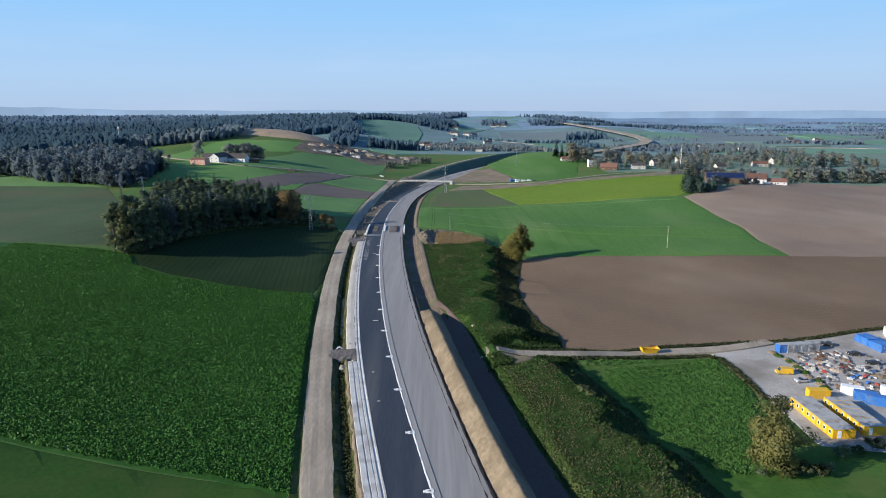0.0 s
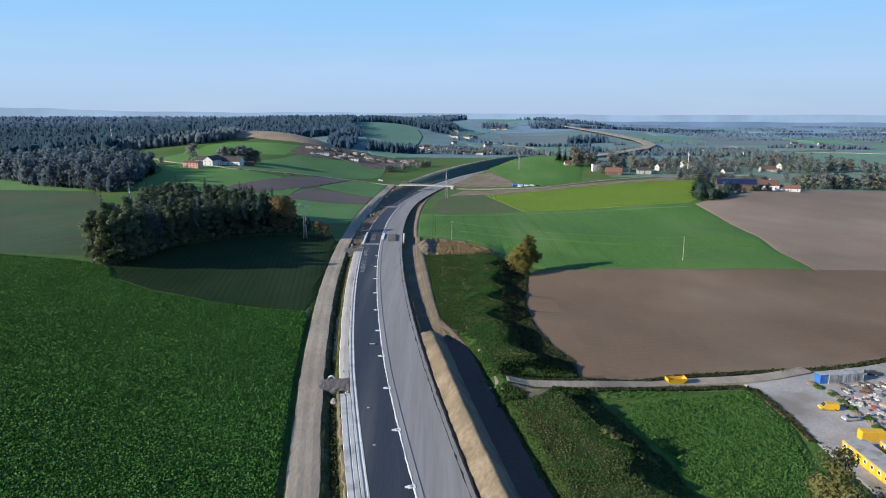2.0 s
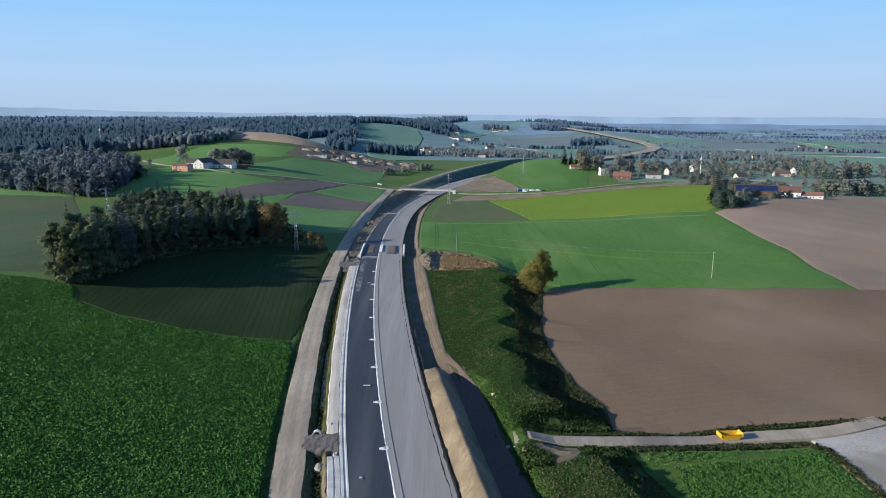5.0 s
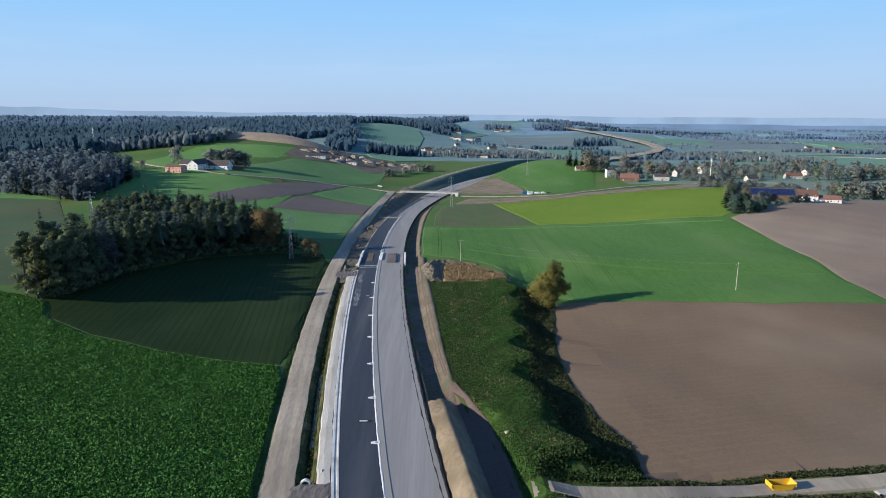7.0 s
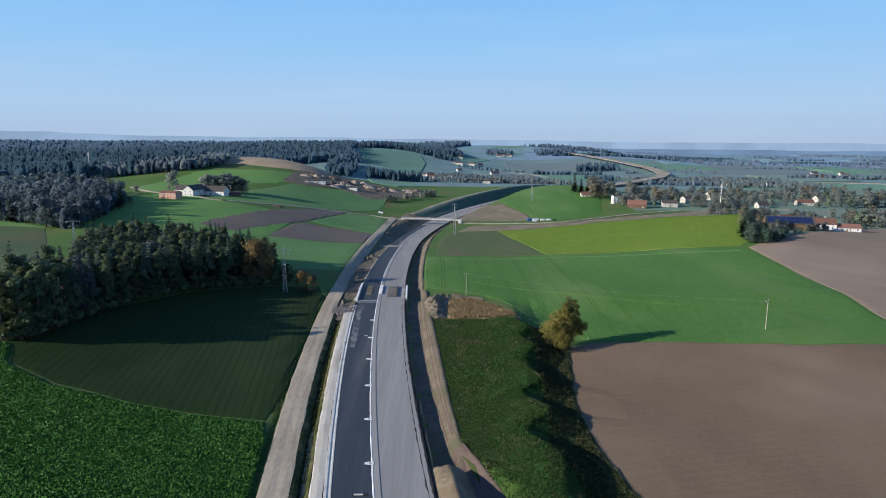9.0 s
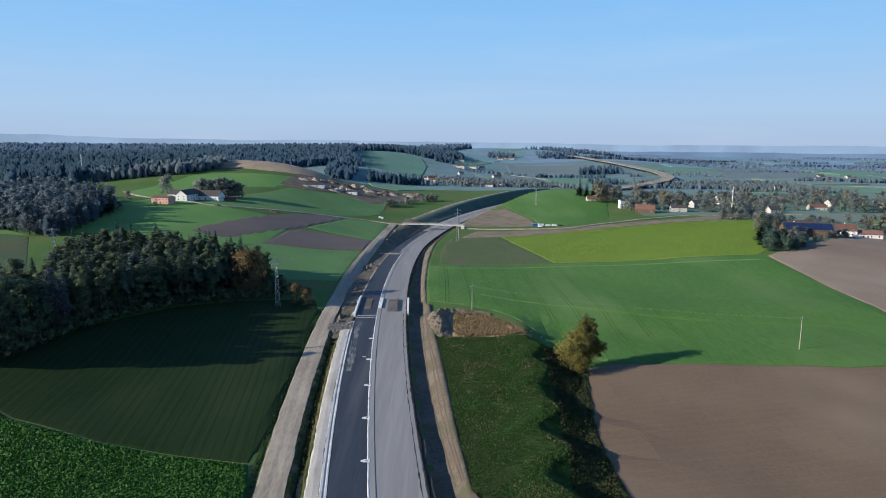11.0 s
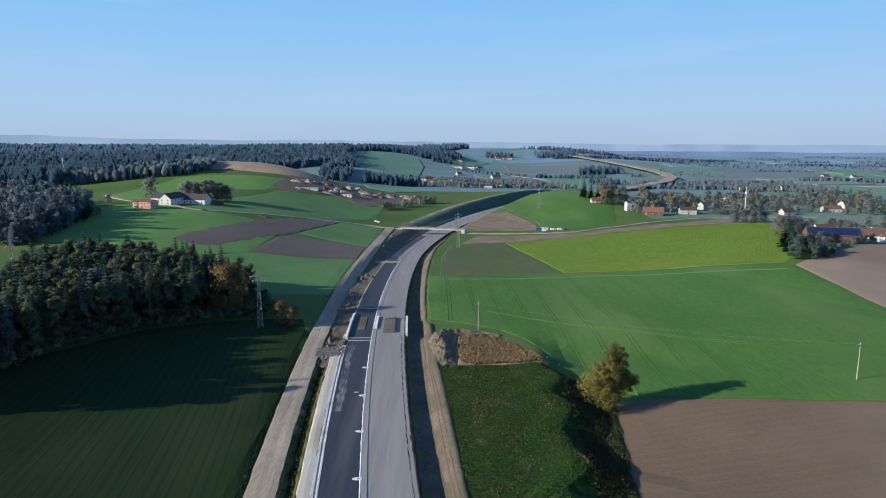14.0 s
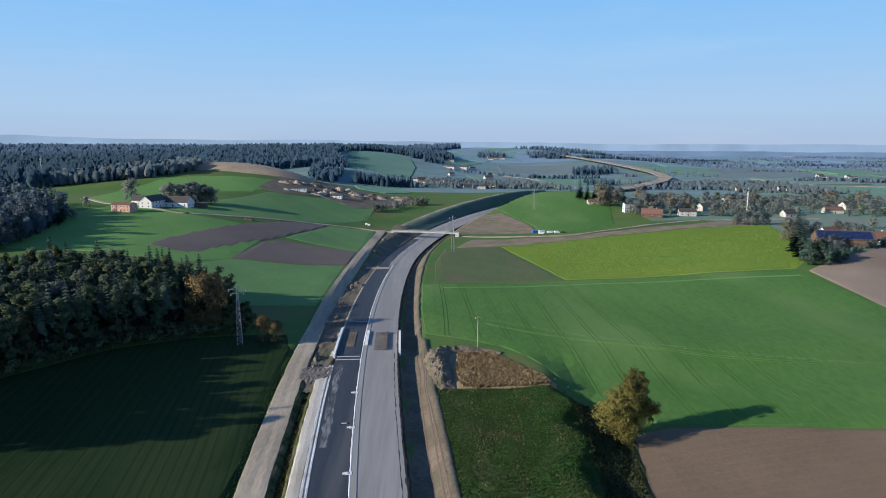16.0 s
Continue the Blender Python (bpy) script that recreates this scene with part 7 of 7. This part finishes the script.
def material_stack(x, y, w, d, h, mat, label, n=4, turn=0):
    root = thing("material_stack", label, "building material", "stacks of building material")
    for k in range(n):
        part("bundle", Mesh().box(0.1 * (k % 2), -d / 2 + d * (k + 0.5) / n, 0.15, w, d / n * 0.85, h * (0.7 + 0.3 * ((k * 37) % 5) / 5)), mat, root)
    part("pallet", Mesh().box(0, 0, 0.0, w * 0.95, d, 0.14), "barn_wood", root, "wooden pallet")
    set_down(root, x, y, turn)


rs = random.Random(31)
kinds = [("steel", "stack of grey steel formwork in the yard"), ("barn_wood", "stack of brown timber in the yard"), ("white_paint", "stack of white wrapped goods in the yard"), ("concrete", "stack of pale concrete slabs in the yard"),
         ("red", "stack of red and white barrier boards in the yard"), ("orange", "stack of orange pipes in the yard"), ("blue", "stack of blue barrels in the yard"), ("dark_steel", "stack of dark scrap metal in the yard")]
for k in range(190):
    x, y = rs.uniform(128, 158), rs.uniform(188, 219)
    if (x - 127) + (219 - y) * 0.2 < 4 or abs(x - 152.5) < 3.5 and abs(y - 212) < 6 or (x > 146 and y < 195):
        continue
    mat, lab = kinds[rs.choice((0, 0, 0, 0, 1, 1, 1, 1, 2, 3, 3, 3, 7, 7, 7, 7, 7, 4, 6))]
    material_stack(x, y, rs.uniform(0.4, 1.1), rs.uniform(0.6, 2.8), rs.uniform(0.2, 0.65), mat, lab, rs.randint(2, 4), rs.uniform(0, 180))
for k in range(9):
    heap(rs.uniform(129, 152), rs.uniform(192, 214), rs.uniform(3, 6), rs.uniform(3, 5), rs.uniform(0.6, 1.3), rs.choice(("rubble", "bare_earth", "pale_gravel")), "low heap of rubble and scrap in the yard", "rubble heap", k, "spoil_heap")
for k in range(12):
    heap(126.5 + rs.uniform(-1.2, 1.2), 219 - k * 2.6 + rs.uniform(-1, 1), 3.4, 4.2, 0.9, "rough_grass" if k % 2 else "bare_earth", "low weedy earth heap beside the yard", "earth heap", 40 + k, "earth_heap")


def earth_bank():
    """A raw bank of tipped earth round the end of the dry grass: steep, lumpy, with a loose foot."""
    line = [(1.6, 390), (1.0, 396), (0.6, 404), (-0.2, 412), (-0.8, 420), (0.2, 427), (4, 431.2), (10, 432.4), (18, 431.6), (25, 427)]
    tall = [0.5, 1.5, 2.2, 2.7, 2.6, 2.5, 1.8, 1.2, 0.8, 0.3]
    wide = [3.0, 4.0, 4.6, 5.2, 5.4, 5.0, 3.6, 2.6, 2.0, 1.5]
    t, n, v = np.linspace(0, len(line) - 1, 70), 19, []
    px, py = np.interp(t, range(len(line)), [p[0] for p in line]), np.interp(t, range(len(line)), [p[1] for p in line])
    hs, ws = np.interp(t, range(len(line)), tall), np.interp(t, range(len(line)), wide)
    dx, dy = np.gradient(px), np.gradient(py)
    for k in range(len(t)):
        q = math.hypot(dx[k], dy[k])
        for j in range(n):
            u = -1 + 2 * j / (n - 1)
            x, y = px[k] + dy[k] / q * u * ws[k], py[k] - dx[k] / q * u * ws[k]
            f = max(0.0, 1 - abs(u) ** 1.5)
            rough = 0.95 * noise.noise(Vector((x / 1.9, y / 1.9, 4))) + 0.55 * noise.noise(Vector((x / 0.8, y / 0.8, 9))) + 0.9 * noise.noise(Vector((x / 5, y / 5, 2)))
            v.append((x + 0.25 * noise.noise(Vector((y, x, 1))), y, float(ground(x, y)) + 0.3 + hs[k] * f + rough * (0.15 + 0.85 * f) * min(1.0, hs[k] / 1.4) - (0.8 if j in (0, n - 1) else 0)))
    me = bpy.data.meshes.new("earth_bank")
    me.from_pydata(v, [], [(k * n + j, k * n + j + 1, k * n + n + j + 1, k * n + n + j) for k in range(len(t) - 1) for j in range(n - 1)])
    me.materials.append(MAT["bank_soil"])
    return tagged(new("earth_bank", me), "raw lumpy brown earth bank round the dry grass", "earth bank", kind="structure")


earth_bank()
# heaps along the west track
for k, (y, o, h) in enumerate(((470, -15.5, 1.2), (487, -16, 1.5), (512, -17, 1.0), (558, -17, 1.5), (566, -15, 1.2), (690, -20, 1.2), (425, -17, 1.4), (416, -16.5, 1.0), (746, -26, 1.3))):
    x, yy, _ = along(y, o)
    ob = heap(x, yy, 3.5 + k % 3, 5 + 1.7 * (k % 4), h + 1.0, "bank_soil", "dark earth heap beside the track", "earth heap", 60 + k, "earth_heap")

# gravel pit below the ridge
heap(-258, 1075, 215, 80, 10, "spoil", "long pale brown spoil hill behind the fields", "spoil heap", 91, "spoil_hill", 26, 0.55)
for k in range(44):
    x, y = rs.uniform(-180, -22), 0
    y = 962 + (x + 165) * 0.36 + rs.uniform(0, 75)
    heap(x, y, rs.uniform(8, 20), rs.uniform(7, 14), rs.uniform(1.5, 5), rs.choice(("rubble", "rubble", "spoil", "rock", "bare_earth", "dark_soil")), "heap of rubble and gravel in the pit", "rubble heap", 100 + k, "spoil_heap")
house(-158, 975, 5, 22, 9, 3.4, 1.6, "plaster", "roof_dark", "long white shed with a dark roof in the gravel pit", 1, 4, False, "shed")
house(-112, 985, -5, 14, 9, 3.6, 2, "plaster", "roof_dark", "white shed in the gravel pit", 1, 3, False, "shed")


def excavator(x, y, turn, label):
    root = thing("excavator", label, "excavator")
    for s in (-1.2, 1.2):
        part("track", Mesh().box(0, s, 0, 4.0, 0.6, 0.9, cut=0.25), "rubber", root)
    part("body", Mesh().box(-0.4, 0, 0.95, 3.4, 2.5, 1.2), "yellow", root)
    part("cab", Mesh().box(0.7, 0.7, 2.15, 1.4, 1.1, 1.2), "glass", root)
    part("boom", Mesh().rod((0.8, -0.3, 1.9), (3.6, -0.3, 4.6), 0.28, 0.22, 5), "yellow", root)
    part("arm", Mesh().rod((3.6, -0.3, 4.6), (5.4, -0.3, 2.2), 0.22, 0.16, 5), "yellow", root)
    part("bucket", Mesh().box(5.3, -0.3, 1.3, 0.9, 1.2, 0.9), "dark_steel", root)
    place(root, x, y, turn)


excavator(-4, 1085, 20, "yellow excavator working beside the far cutting")
excavator(-22, 1070, 200, "yellow excavator at the edge of the gravel pit")
# site vehicles by the field lane
set_down(container("white_paint", "white site hut beside the field lane", "huts beside the lane", office=True), 112, 803, 100)
set_down(container("blue", "blue site hut beside the field lane", "huts beside the lane", office=False), 106, 806, 100)
set_down(vehicle("white_paint", "white van parked beside the field lane", True, "van"), 119, 799, 5)
set_down(vehicle("white_paint", "white van parked at the lane", True, "van"), 126, 798, 5)
set_down(vehicle("black_paint", "dark car parked at the lane"), 132, 797, 5)
material_stack(110, 797, 4, 6, 1.2, "white_paint", "stack of white goods beside the lane")
material_stack(122, 804, 3, 5, 1.2, "concrete", "stack of pale concrete blocks beside the lane")
for x, y in ((-60, 838), (-63, 842)):
    material_stack(x, y, 2.5, 2.5, 1.6, "white_paint", "white goods stacked beside the lane junction")
for x, y in ((-208, 738), (-160, 752), (-156, 751)):
    heap(x, y, 6, 4, 1.6, "dark_soil", "dark dung heap at the farm lane", "heap", int(-x), "dung_heap")


# ---- the finished motorway beyond the valley ----
def far_road():
    pts = [(285, 1240, -2), (400, 1370, 0), (490, 1490, 2), (540, 1590, 4), (562, 1700, 7), (566, 1806, 11), (556, 1920, 16), (541, 2037, 22), (515, 2250, 30), (470, 2500, 40)]
    root = thing("viaduct", "distant pale motorway with a low viaduct across the valley", "viaduct")
    m = Mesh()
    fine = []
    for i in range(len(pts) - 1):
        for k in range(6):
            fine.append(Vector(pts[i]).lerp(Vector(pts[i + 1]), k / 6))
    for i, p in enumerate(fine):
        d = (fine[min(i + 1, len(fine) - 1)] - fine[max(i - 1, 0)]).normalized()
        s = Vector((d.y, -d.x, 0))
        z = max(p.z, float(ground(p.x, p.y)) + 1.5) if i > 14 else p.z
        for w, h in ((-13, -1.5), (-13, 0), (13, 0), (13, -1.5)):
            q = p + s * w
            m.v.append((q.x, q.y, z + h))
    m.f += [(i * 4 + j, i * 4 + j + 1, i * 4 + 5 + j, i * 4 + 4 + j) for i in range(len(fine) - 1) for j in range(3)]
    part("deck", m, "gravel_track", root)
    for i in range(0, 16, 2):
        p = fine[i]
        g = float(ground(p.x, p.y))
        part("pier", Mesh().box(p.x, p.y, g - 1, 3, 12, max(1.5, p.z - 1.0 - g + 0.5)), "concrete", root)


far_road()
ribbon("far_lane", [(640, 1500), (610, 1440), (600, 1380), (620, 1330)], 10, "gravel_track", "pale distant lane", lift=0.8, cell=15)
ribbon("far_lane_east", [(700, 1470), (900, 1420), (1010, 1290), (1080, 1180)], 8, "gravel_track", "pale distant lane on the plain", lift=1.0, cell=15)
ribbon("far_lane_west", [(150, 1775), (205, 1730), (243, 1690), (268, 1600), (264, 1480), (246, 1345)], 6, "gravel_track", "pale distant lane on the slope", lift=1.0, cell=15)
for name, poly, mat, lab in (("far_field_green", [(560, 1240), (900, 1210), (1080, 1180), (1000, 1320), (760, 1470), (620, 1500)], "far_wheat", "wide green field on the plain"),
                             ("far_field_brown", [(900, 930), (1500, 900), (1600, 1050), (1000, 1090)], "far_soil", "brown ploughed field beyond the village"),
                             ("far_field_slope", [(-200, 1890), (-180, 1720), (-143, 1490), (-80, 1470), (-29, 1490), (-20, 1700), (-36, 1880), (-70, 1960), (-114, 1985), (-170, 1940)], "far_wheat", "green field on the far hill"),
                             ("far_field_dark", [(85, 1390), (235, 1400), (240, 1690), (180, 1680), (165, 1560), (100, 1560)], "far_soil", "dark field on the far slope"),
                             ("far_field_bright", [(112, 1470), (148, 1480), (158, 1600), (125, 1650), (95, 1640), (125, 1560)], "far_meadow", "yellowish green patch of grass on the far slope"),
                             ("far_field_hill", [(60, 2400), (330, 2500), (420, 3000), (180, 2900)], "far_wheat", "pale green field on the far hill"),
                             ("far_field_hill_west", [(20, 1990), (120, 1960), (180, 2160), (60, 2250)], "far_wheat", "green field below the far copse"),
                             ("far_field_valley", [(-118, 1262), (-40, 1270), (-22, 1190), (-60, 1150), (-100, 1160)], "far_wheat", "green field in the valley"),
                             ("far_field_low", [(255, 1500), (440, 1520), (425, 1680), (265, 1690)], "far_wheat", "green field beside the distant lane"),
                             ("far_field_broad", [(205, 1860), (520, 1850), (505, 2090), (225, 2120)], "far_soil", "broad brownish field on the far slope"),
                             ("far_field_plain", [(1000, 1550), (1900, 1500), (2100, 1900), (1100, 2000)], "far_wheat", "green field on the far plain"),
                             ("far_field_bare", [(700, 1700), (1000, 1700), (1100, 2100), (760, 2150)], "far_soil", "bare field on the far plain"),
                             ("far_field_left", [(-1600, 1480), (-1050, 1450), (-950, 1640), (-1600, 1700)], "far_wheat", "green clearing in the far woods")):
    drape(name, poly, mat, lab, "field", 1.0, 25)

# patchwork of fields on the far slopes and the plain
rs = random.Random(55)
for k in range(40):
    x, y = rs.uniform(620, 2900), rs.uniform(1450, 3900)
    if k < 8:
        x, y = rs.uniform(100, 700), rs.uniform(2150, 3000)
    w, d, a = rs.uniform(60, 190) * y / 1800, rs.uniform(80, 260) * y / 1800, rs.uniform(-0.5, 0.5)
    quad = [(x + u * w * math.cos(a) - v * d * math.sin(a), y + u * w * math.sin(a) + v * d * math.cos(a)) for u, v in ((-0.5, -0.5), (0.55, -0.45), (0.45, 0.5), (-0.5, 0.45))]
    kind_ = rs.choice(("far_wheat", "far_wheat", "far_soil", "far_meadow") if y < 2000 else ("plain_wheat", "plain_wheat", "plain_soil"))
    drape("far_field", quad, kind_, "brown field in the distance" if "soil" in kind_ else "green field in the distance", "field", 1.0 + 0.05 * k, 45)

# loose pale gravel tipped beside the causeway
for k, (y, o, w, d, h) in enumerate(((206.5, -14.0, 3.2, 3.0, 0.7), (204.0, -16.5, 2.6, 3.4, 0.6), (223.5, -13.6, 2.4, 3.6, 0.6), (209, -12.6, 2.0, 2.6, 0.4))):
    x, yy, _ = along(y, o)
    heap(x, yy, w, d, h + 1.0, "pale_gravel", "small heap of pale gravel beside the causeway", "gravel heap", 140 + k, "gravel_heap", 7, 0.7)


# ---- crops and grasses ----
def tufts(name, poly, spacing, tall, wide, mat, seed, label, lift=0.0, blades=3, spare=None, cat="crop", uneven=0.32):
    x, y, rng = scatter(poly, spacing, seed)
    if spare is not None:
        k = spare(x, y)
        x, y = x[k], y[k]
    n = len(x)
    z = ground(x, y) + lift
    a = rng.uniform(0, 2 * math.pi, (n, blades))
    h = tall * rng.uniform(0.6, 1.25, (n, 1)) * np.ones((1, blades))
    w = wide * rng.uniform(0.7, 1.2, (n, blades))
    cx, cy = x[:, None] + rng.normal(0, wide * 0.3, (n, blades)), y[:, None] + rng.normal(0, wide * 0.3, (n, blades))
    dx, dy = np.cos(a), np.sin(a)
    lean = rng.uniform(0.2, 0.9, (n, blades)) * wide
    zz = z[:, None] * np.ones((1, blades))
    v = np.stack([np.stack([cx - dy * w / 2, cy + dx * w / 2, zz - 0.1], -1), np.stack([cx + dy * w / 2, cy - dx * w / 2, zz - 0.1], -1),
                  np.stack([cx + dx * lean + dy * w * 0.35, cy + dy * lean - dx * w * 0.35, zz + h], -1), np.stack([cx + dx * lean - dy * w * 0.35, cy + dy * lean + dx * w * 0.35, zz + h * 0.85], -1)], 2)
    v = v.reshape(-1, 3)
    f = np.arange(len(v)).reshape(-1, 4)
    up = np.repeat(rng.normal(0, uneven, (n * blades, 3)) + np.array([-0.2, -0.05, 0.6]), 4, 0)
    me = arrays(name, v, f, mat, normals=up / np.linalg.norm(up, axis=1)[:, None])
    return tagged(new(name, me), label, cat, kind="stuff")


tufts("leafy_crop", [(-215, 339), (-170, 335), (-153, 329), (-147, 321), (-143, 312), (-121, 299), (-91, 290), (-50.5, 283)] + [along(y, -28.8)[:2] for y in (275, 250, 225, 200, 175, 150, 136)]
      + [(-45, 138), (-70, 143), (-100, 151), (-215, 167)], 0.56, 0.42, 0.42, "crop_leaf", 201, "dense leafy dark green crop plants", 0.45, uneven=0.22)
tufts("maize_crop", [(61, 206.5), (100.5, 212.5), (101, 190), (95, 170), (87, 155.5), (78, 143), (71, 146.5), (66.5, 157), (60.5, 190)], 0.36, 0.5, 0.27, "maize_leaf", 202, "tall green crop plants", 0.4, uneven=0.2, spare=lambda x, y: np.sin((x * 0.95 + y * 0.3) * 2.2) > -0.72)
tufts("mustard_crop", [(62.5, 723), (150, 751), (338, 804), (299, 700), (230, 570), (219, 558), (150, 564), (82.5, 568)], 1.05, 0.2, 0.6, "mustard_leaf", 203, "yellow green flowering mustard plants", 0.3, uneven=0.14)
mound_all = [(4, 391), (39, 390), (46, 374), (44, 300), (44, 270), (52, 236), (52, 212), (60, 180), (64, 150), (74, 120)]
mound_all += [along(y, 31.4)[:2] for y in (100, 130, 160, 190, 215, 240)] + [along(y, 24.2)[:2] for y in (268, 280, 310)] + [along(y, 25.6)[:2] for y in (340, 370, 395)]

# weedy strip whose dark colour also paints the shadow of the mound
drape("scarp_foot", [(float(scarp(y)) + 4, y) for y in range(226, 386, 10)] + [(54, 381), (56.5, 364), (51.6, 338), (46.6, 308), (46, 280), (49, 255), (54, 241), (52.6, 232), (51, 223)], "ditch_weed", "weedy ground darkened to stand for the mound's shadow", "grass", 0.6, 2.5)
drape("mound_turf", [along(101, 31.4)[:2], (73.5, 121), (80, 60), (92, -100), along(-100, 31.4)[:2], along(0, 31.4)[:2]], "rough_grass", "rough turf on the mound towards the south", "grass", 0.46, 4.0)
drape("mound_turf", mound_all, "rough_grass", "rough uneven turf covering the built-up mound", "grass", 0.46, 2.5)

def off_lane(x, y):
    return np.abs(y - np.interp(x, [22, 47, 63, 80], [214.6, 215.4, 216.9, 219.9])) > 3.4


def patchy(x, y):
    k = np.array([noise.noise(Vector((a / 6, b / 9, 3))) + 0.5 * noise.noise(Vector((a / 2.2, b / 2.2, 8))) for a, b in zip(x, y)])
    return off_lane(x, y) & (k > -0.62)


def strawy(x, y):
    """Straw stands in loose patches, more of it towards the steep side."""
    k = np.array([noise.noise(Vector((a / 7, b / 12, 31))) + 0.45 * noise.noise(Vector((a / 2.0, b / 2.5, 12))) for a, b in zip(x, y)])
    return off_lane(x, y) & (k > np.where(y < 206, -0.12, 0.3))


tufts("rough_grass", mound_all, 0.45, 0.2, 0.3, "weed", 204, "rough uncut grass and weeds on the mound", 0.46, cat="grass", spare=patchy, uneven=0.17)
tufts("dry_stalks", [(8, 427), (20, 428.5), (26, 418), (32, 407), (38, 393), (31, 391), (22, 392.5), (13, 391.5), (7, 393), (6, 410)], 0.55, 0.8, 0.4, "dry_leaf", 205, "dry straw-coloured grass stalks", 0.4, cat="grass")
tufts("dry_stalks", mound_all, 0.8, 0.3, 0.28, "straw", 206, "dry stalks among the rough grass", 0.46, cat="grass",
      spare=strawy)
scarp_poly = [(float(scarp(y)) - 3, y) for y in range(120, 396, 6) if not 202 < y < 228] + [(float(scarp(y)) + 8, y) for y in range(390, 119, -6) if not 202 < y < 228]
tufts("dry_stalks", scarp_poly, 2.0, 0.4, 0.35, "straw", 211, "dry stalks on the steep side of the mound", 0.2, cat="grass", spare=off_lane)
# weeds over that strip, dark for the same shadow
foot_poly = [(float(scarp(y)) + 3, y) for y in range(226, 386, 10)] + [(53.5, 381), (54.5, 364), (50.4, 338), (45.4, 308), (44.8, 280), (47.8, 255), (53, 241), (51.8, 232), (50.4, 223)]
tufts("rough_grass", foot_poly, 0.5, 0.45, 0.4, "verge_leaf", 214, "weeds coloured dark to deepen the mound's shadow", 0.5, cat="grass")


def lush(x, y):
    """Fresh green grows in patches towards the steep side."""
    k = np.array([noise.noise(Vector((a / 9, b / 13, 55))) + 0.4 * noise.noise(Vector((a / 2.4, b / 2.4, 40))) for a, b in zip(x, y)])
    return off_lane(x, y) & (k + 0.25 - np.abs(x - scarp(y) + 8) / 26 > 0.0)


tufts("rough_grass", mound_all, 0.75, 0.24, 0.32, "crop_leaf", 215, "fresh green weeds in patches on the mound", 0.46, cat="grass", spare=lush, uneven=0.17)
for k, bank in enumerate(([(24, 219.6), (38, 219.6), (50, 221.4), (50, 230), (36, 231), (26, 229)], [(38, 203), (50, 204), (50, 211), (40, 211.6)], [(24.5, 209.5), (22, 200), (29, 199), (31, 203)])):
    tufts("rough_grass", bank, 0.45, 0.45, 0.42, "weed", 220 + k, "rough weeds on the bank beside the lane", 0.95, cat="grass")
tufts("field_grass", [(55, 211), (102.5, 215), (103.2, 192), (97, 170), (90, 158), (80, 143), (70, 145), (64, 157), (57, 190)], 0.6, 0.16, 0.3, "maize_leaf", 224, "short bright grass round the crop", 0.48, cat="grass",
      spare=lambda x, y: np.sin(x * 1.7 + 3 * np.sin(y)) > -0.4, uneven=0.25)
ditch_poly = [along(y, -19.8)[:2] for y in range(60, 405, 15)] + [along(y, -15.6)[:2] for y in range(390, 45, -15)]


def off_causeway(x, y):
    return (y < 209.5) | (y > 220.5)


tufts("ditch_weeds", ditch_poly, 0.45, 0.7, 0.5, "verge_leaf", 207, "dark weeds in the ditch", -0.0, cat="grass", spare=off_causeway)
edge_poly = [along(y, -28.5)[:2] for y in range(60, 430, 15)] + [along(y, -27.5)[:2] for y in range(420, 45, -15)]
tufts("edge_weeds", edge_poly, 0.7, 0.25, 0.3, "weed", 208, "weeds along the field edge", 0.1, cat="grass")
verge = [(38, 221.2), (48.5, 221.4), (65.5, 223), (83.6, 226.4), (110.8, 229.8), (140.7, 233.2), (185, 245), (186, 242.6), (140.7, 230.8), (110.8, 227.4), (83.6, 224), (65.5, 220.6), (48.5, 219), (38, 218.6)]
tufts("verge_weeds", verge, 0.6, 0.38, 0.6, "verge_leaf", 209, "weeds along the lane", 0.4, cat="grass")
tufts("verge_weeds", [(46, 212.4), (54, 213.6), (79, 216.8), (101, 218.2), (105.8, 215.6), (106.2, 205), (106, 190), (105.4, 182), (103.4, 184), (103.8, 193), (103.8, 205), (103.2, 214), (100, 216.2), (79, 214.2), (54, 211.2), (46, 210.4)], 0.6, 0.38, 0.6, "verge_leaf", 210,
      "weeds along the crop field", 0.4, cat="grass")
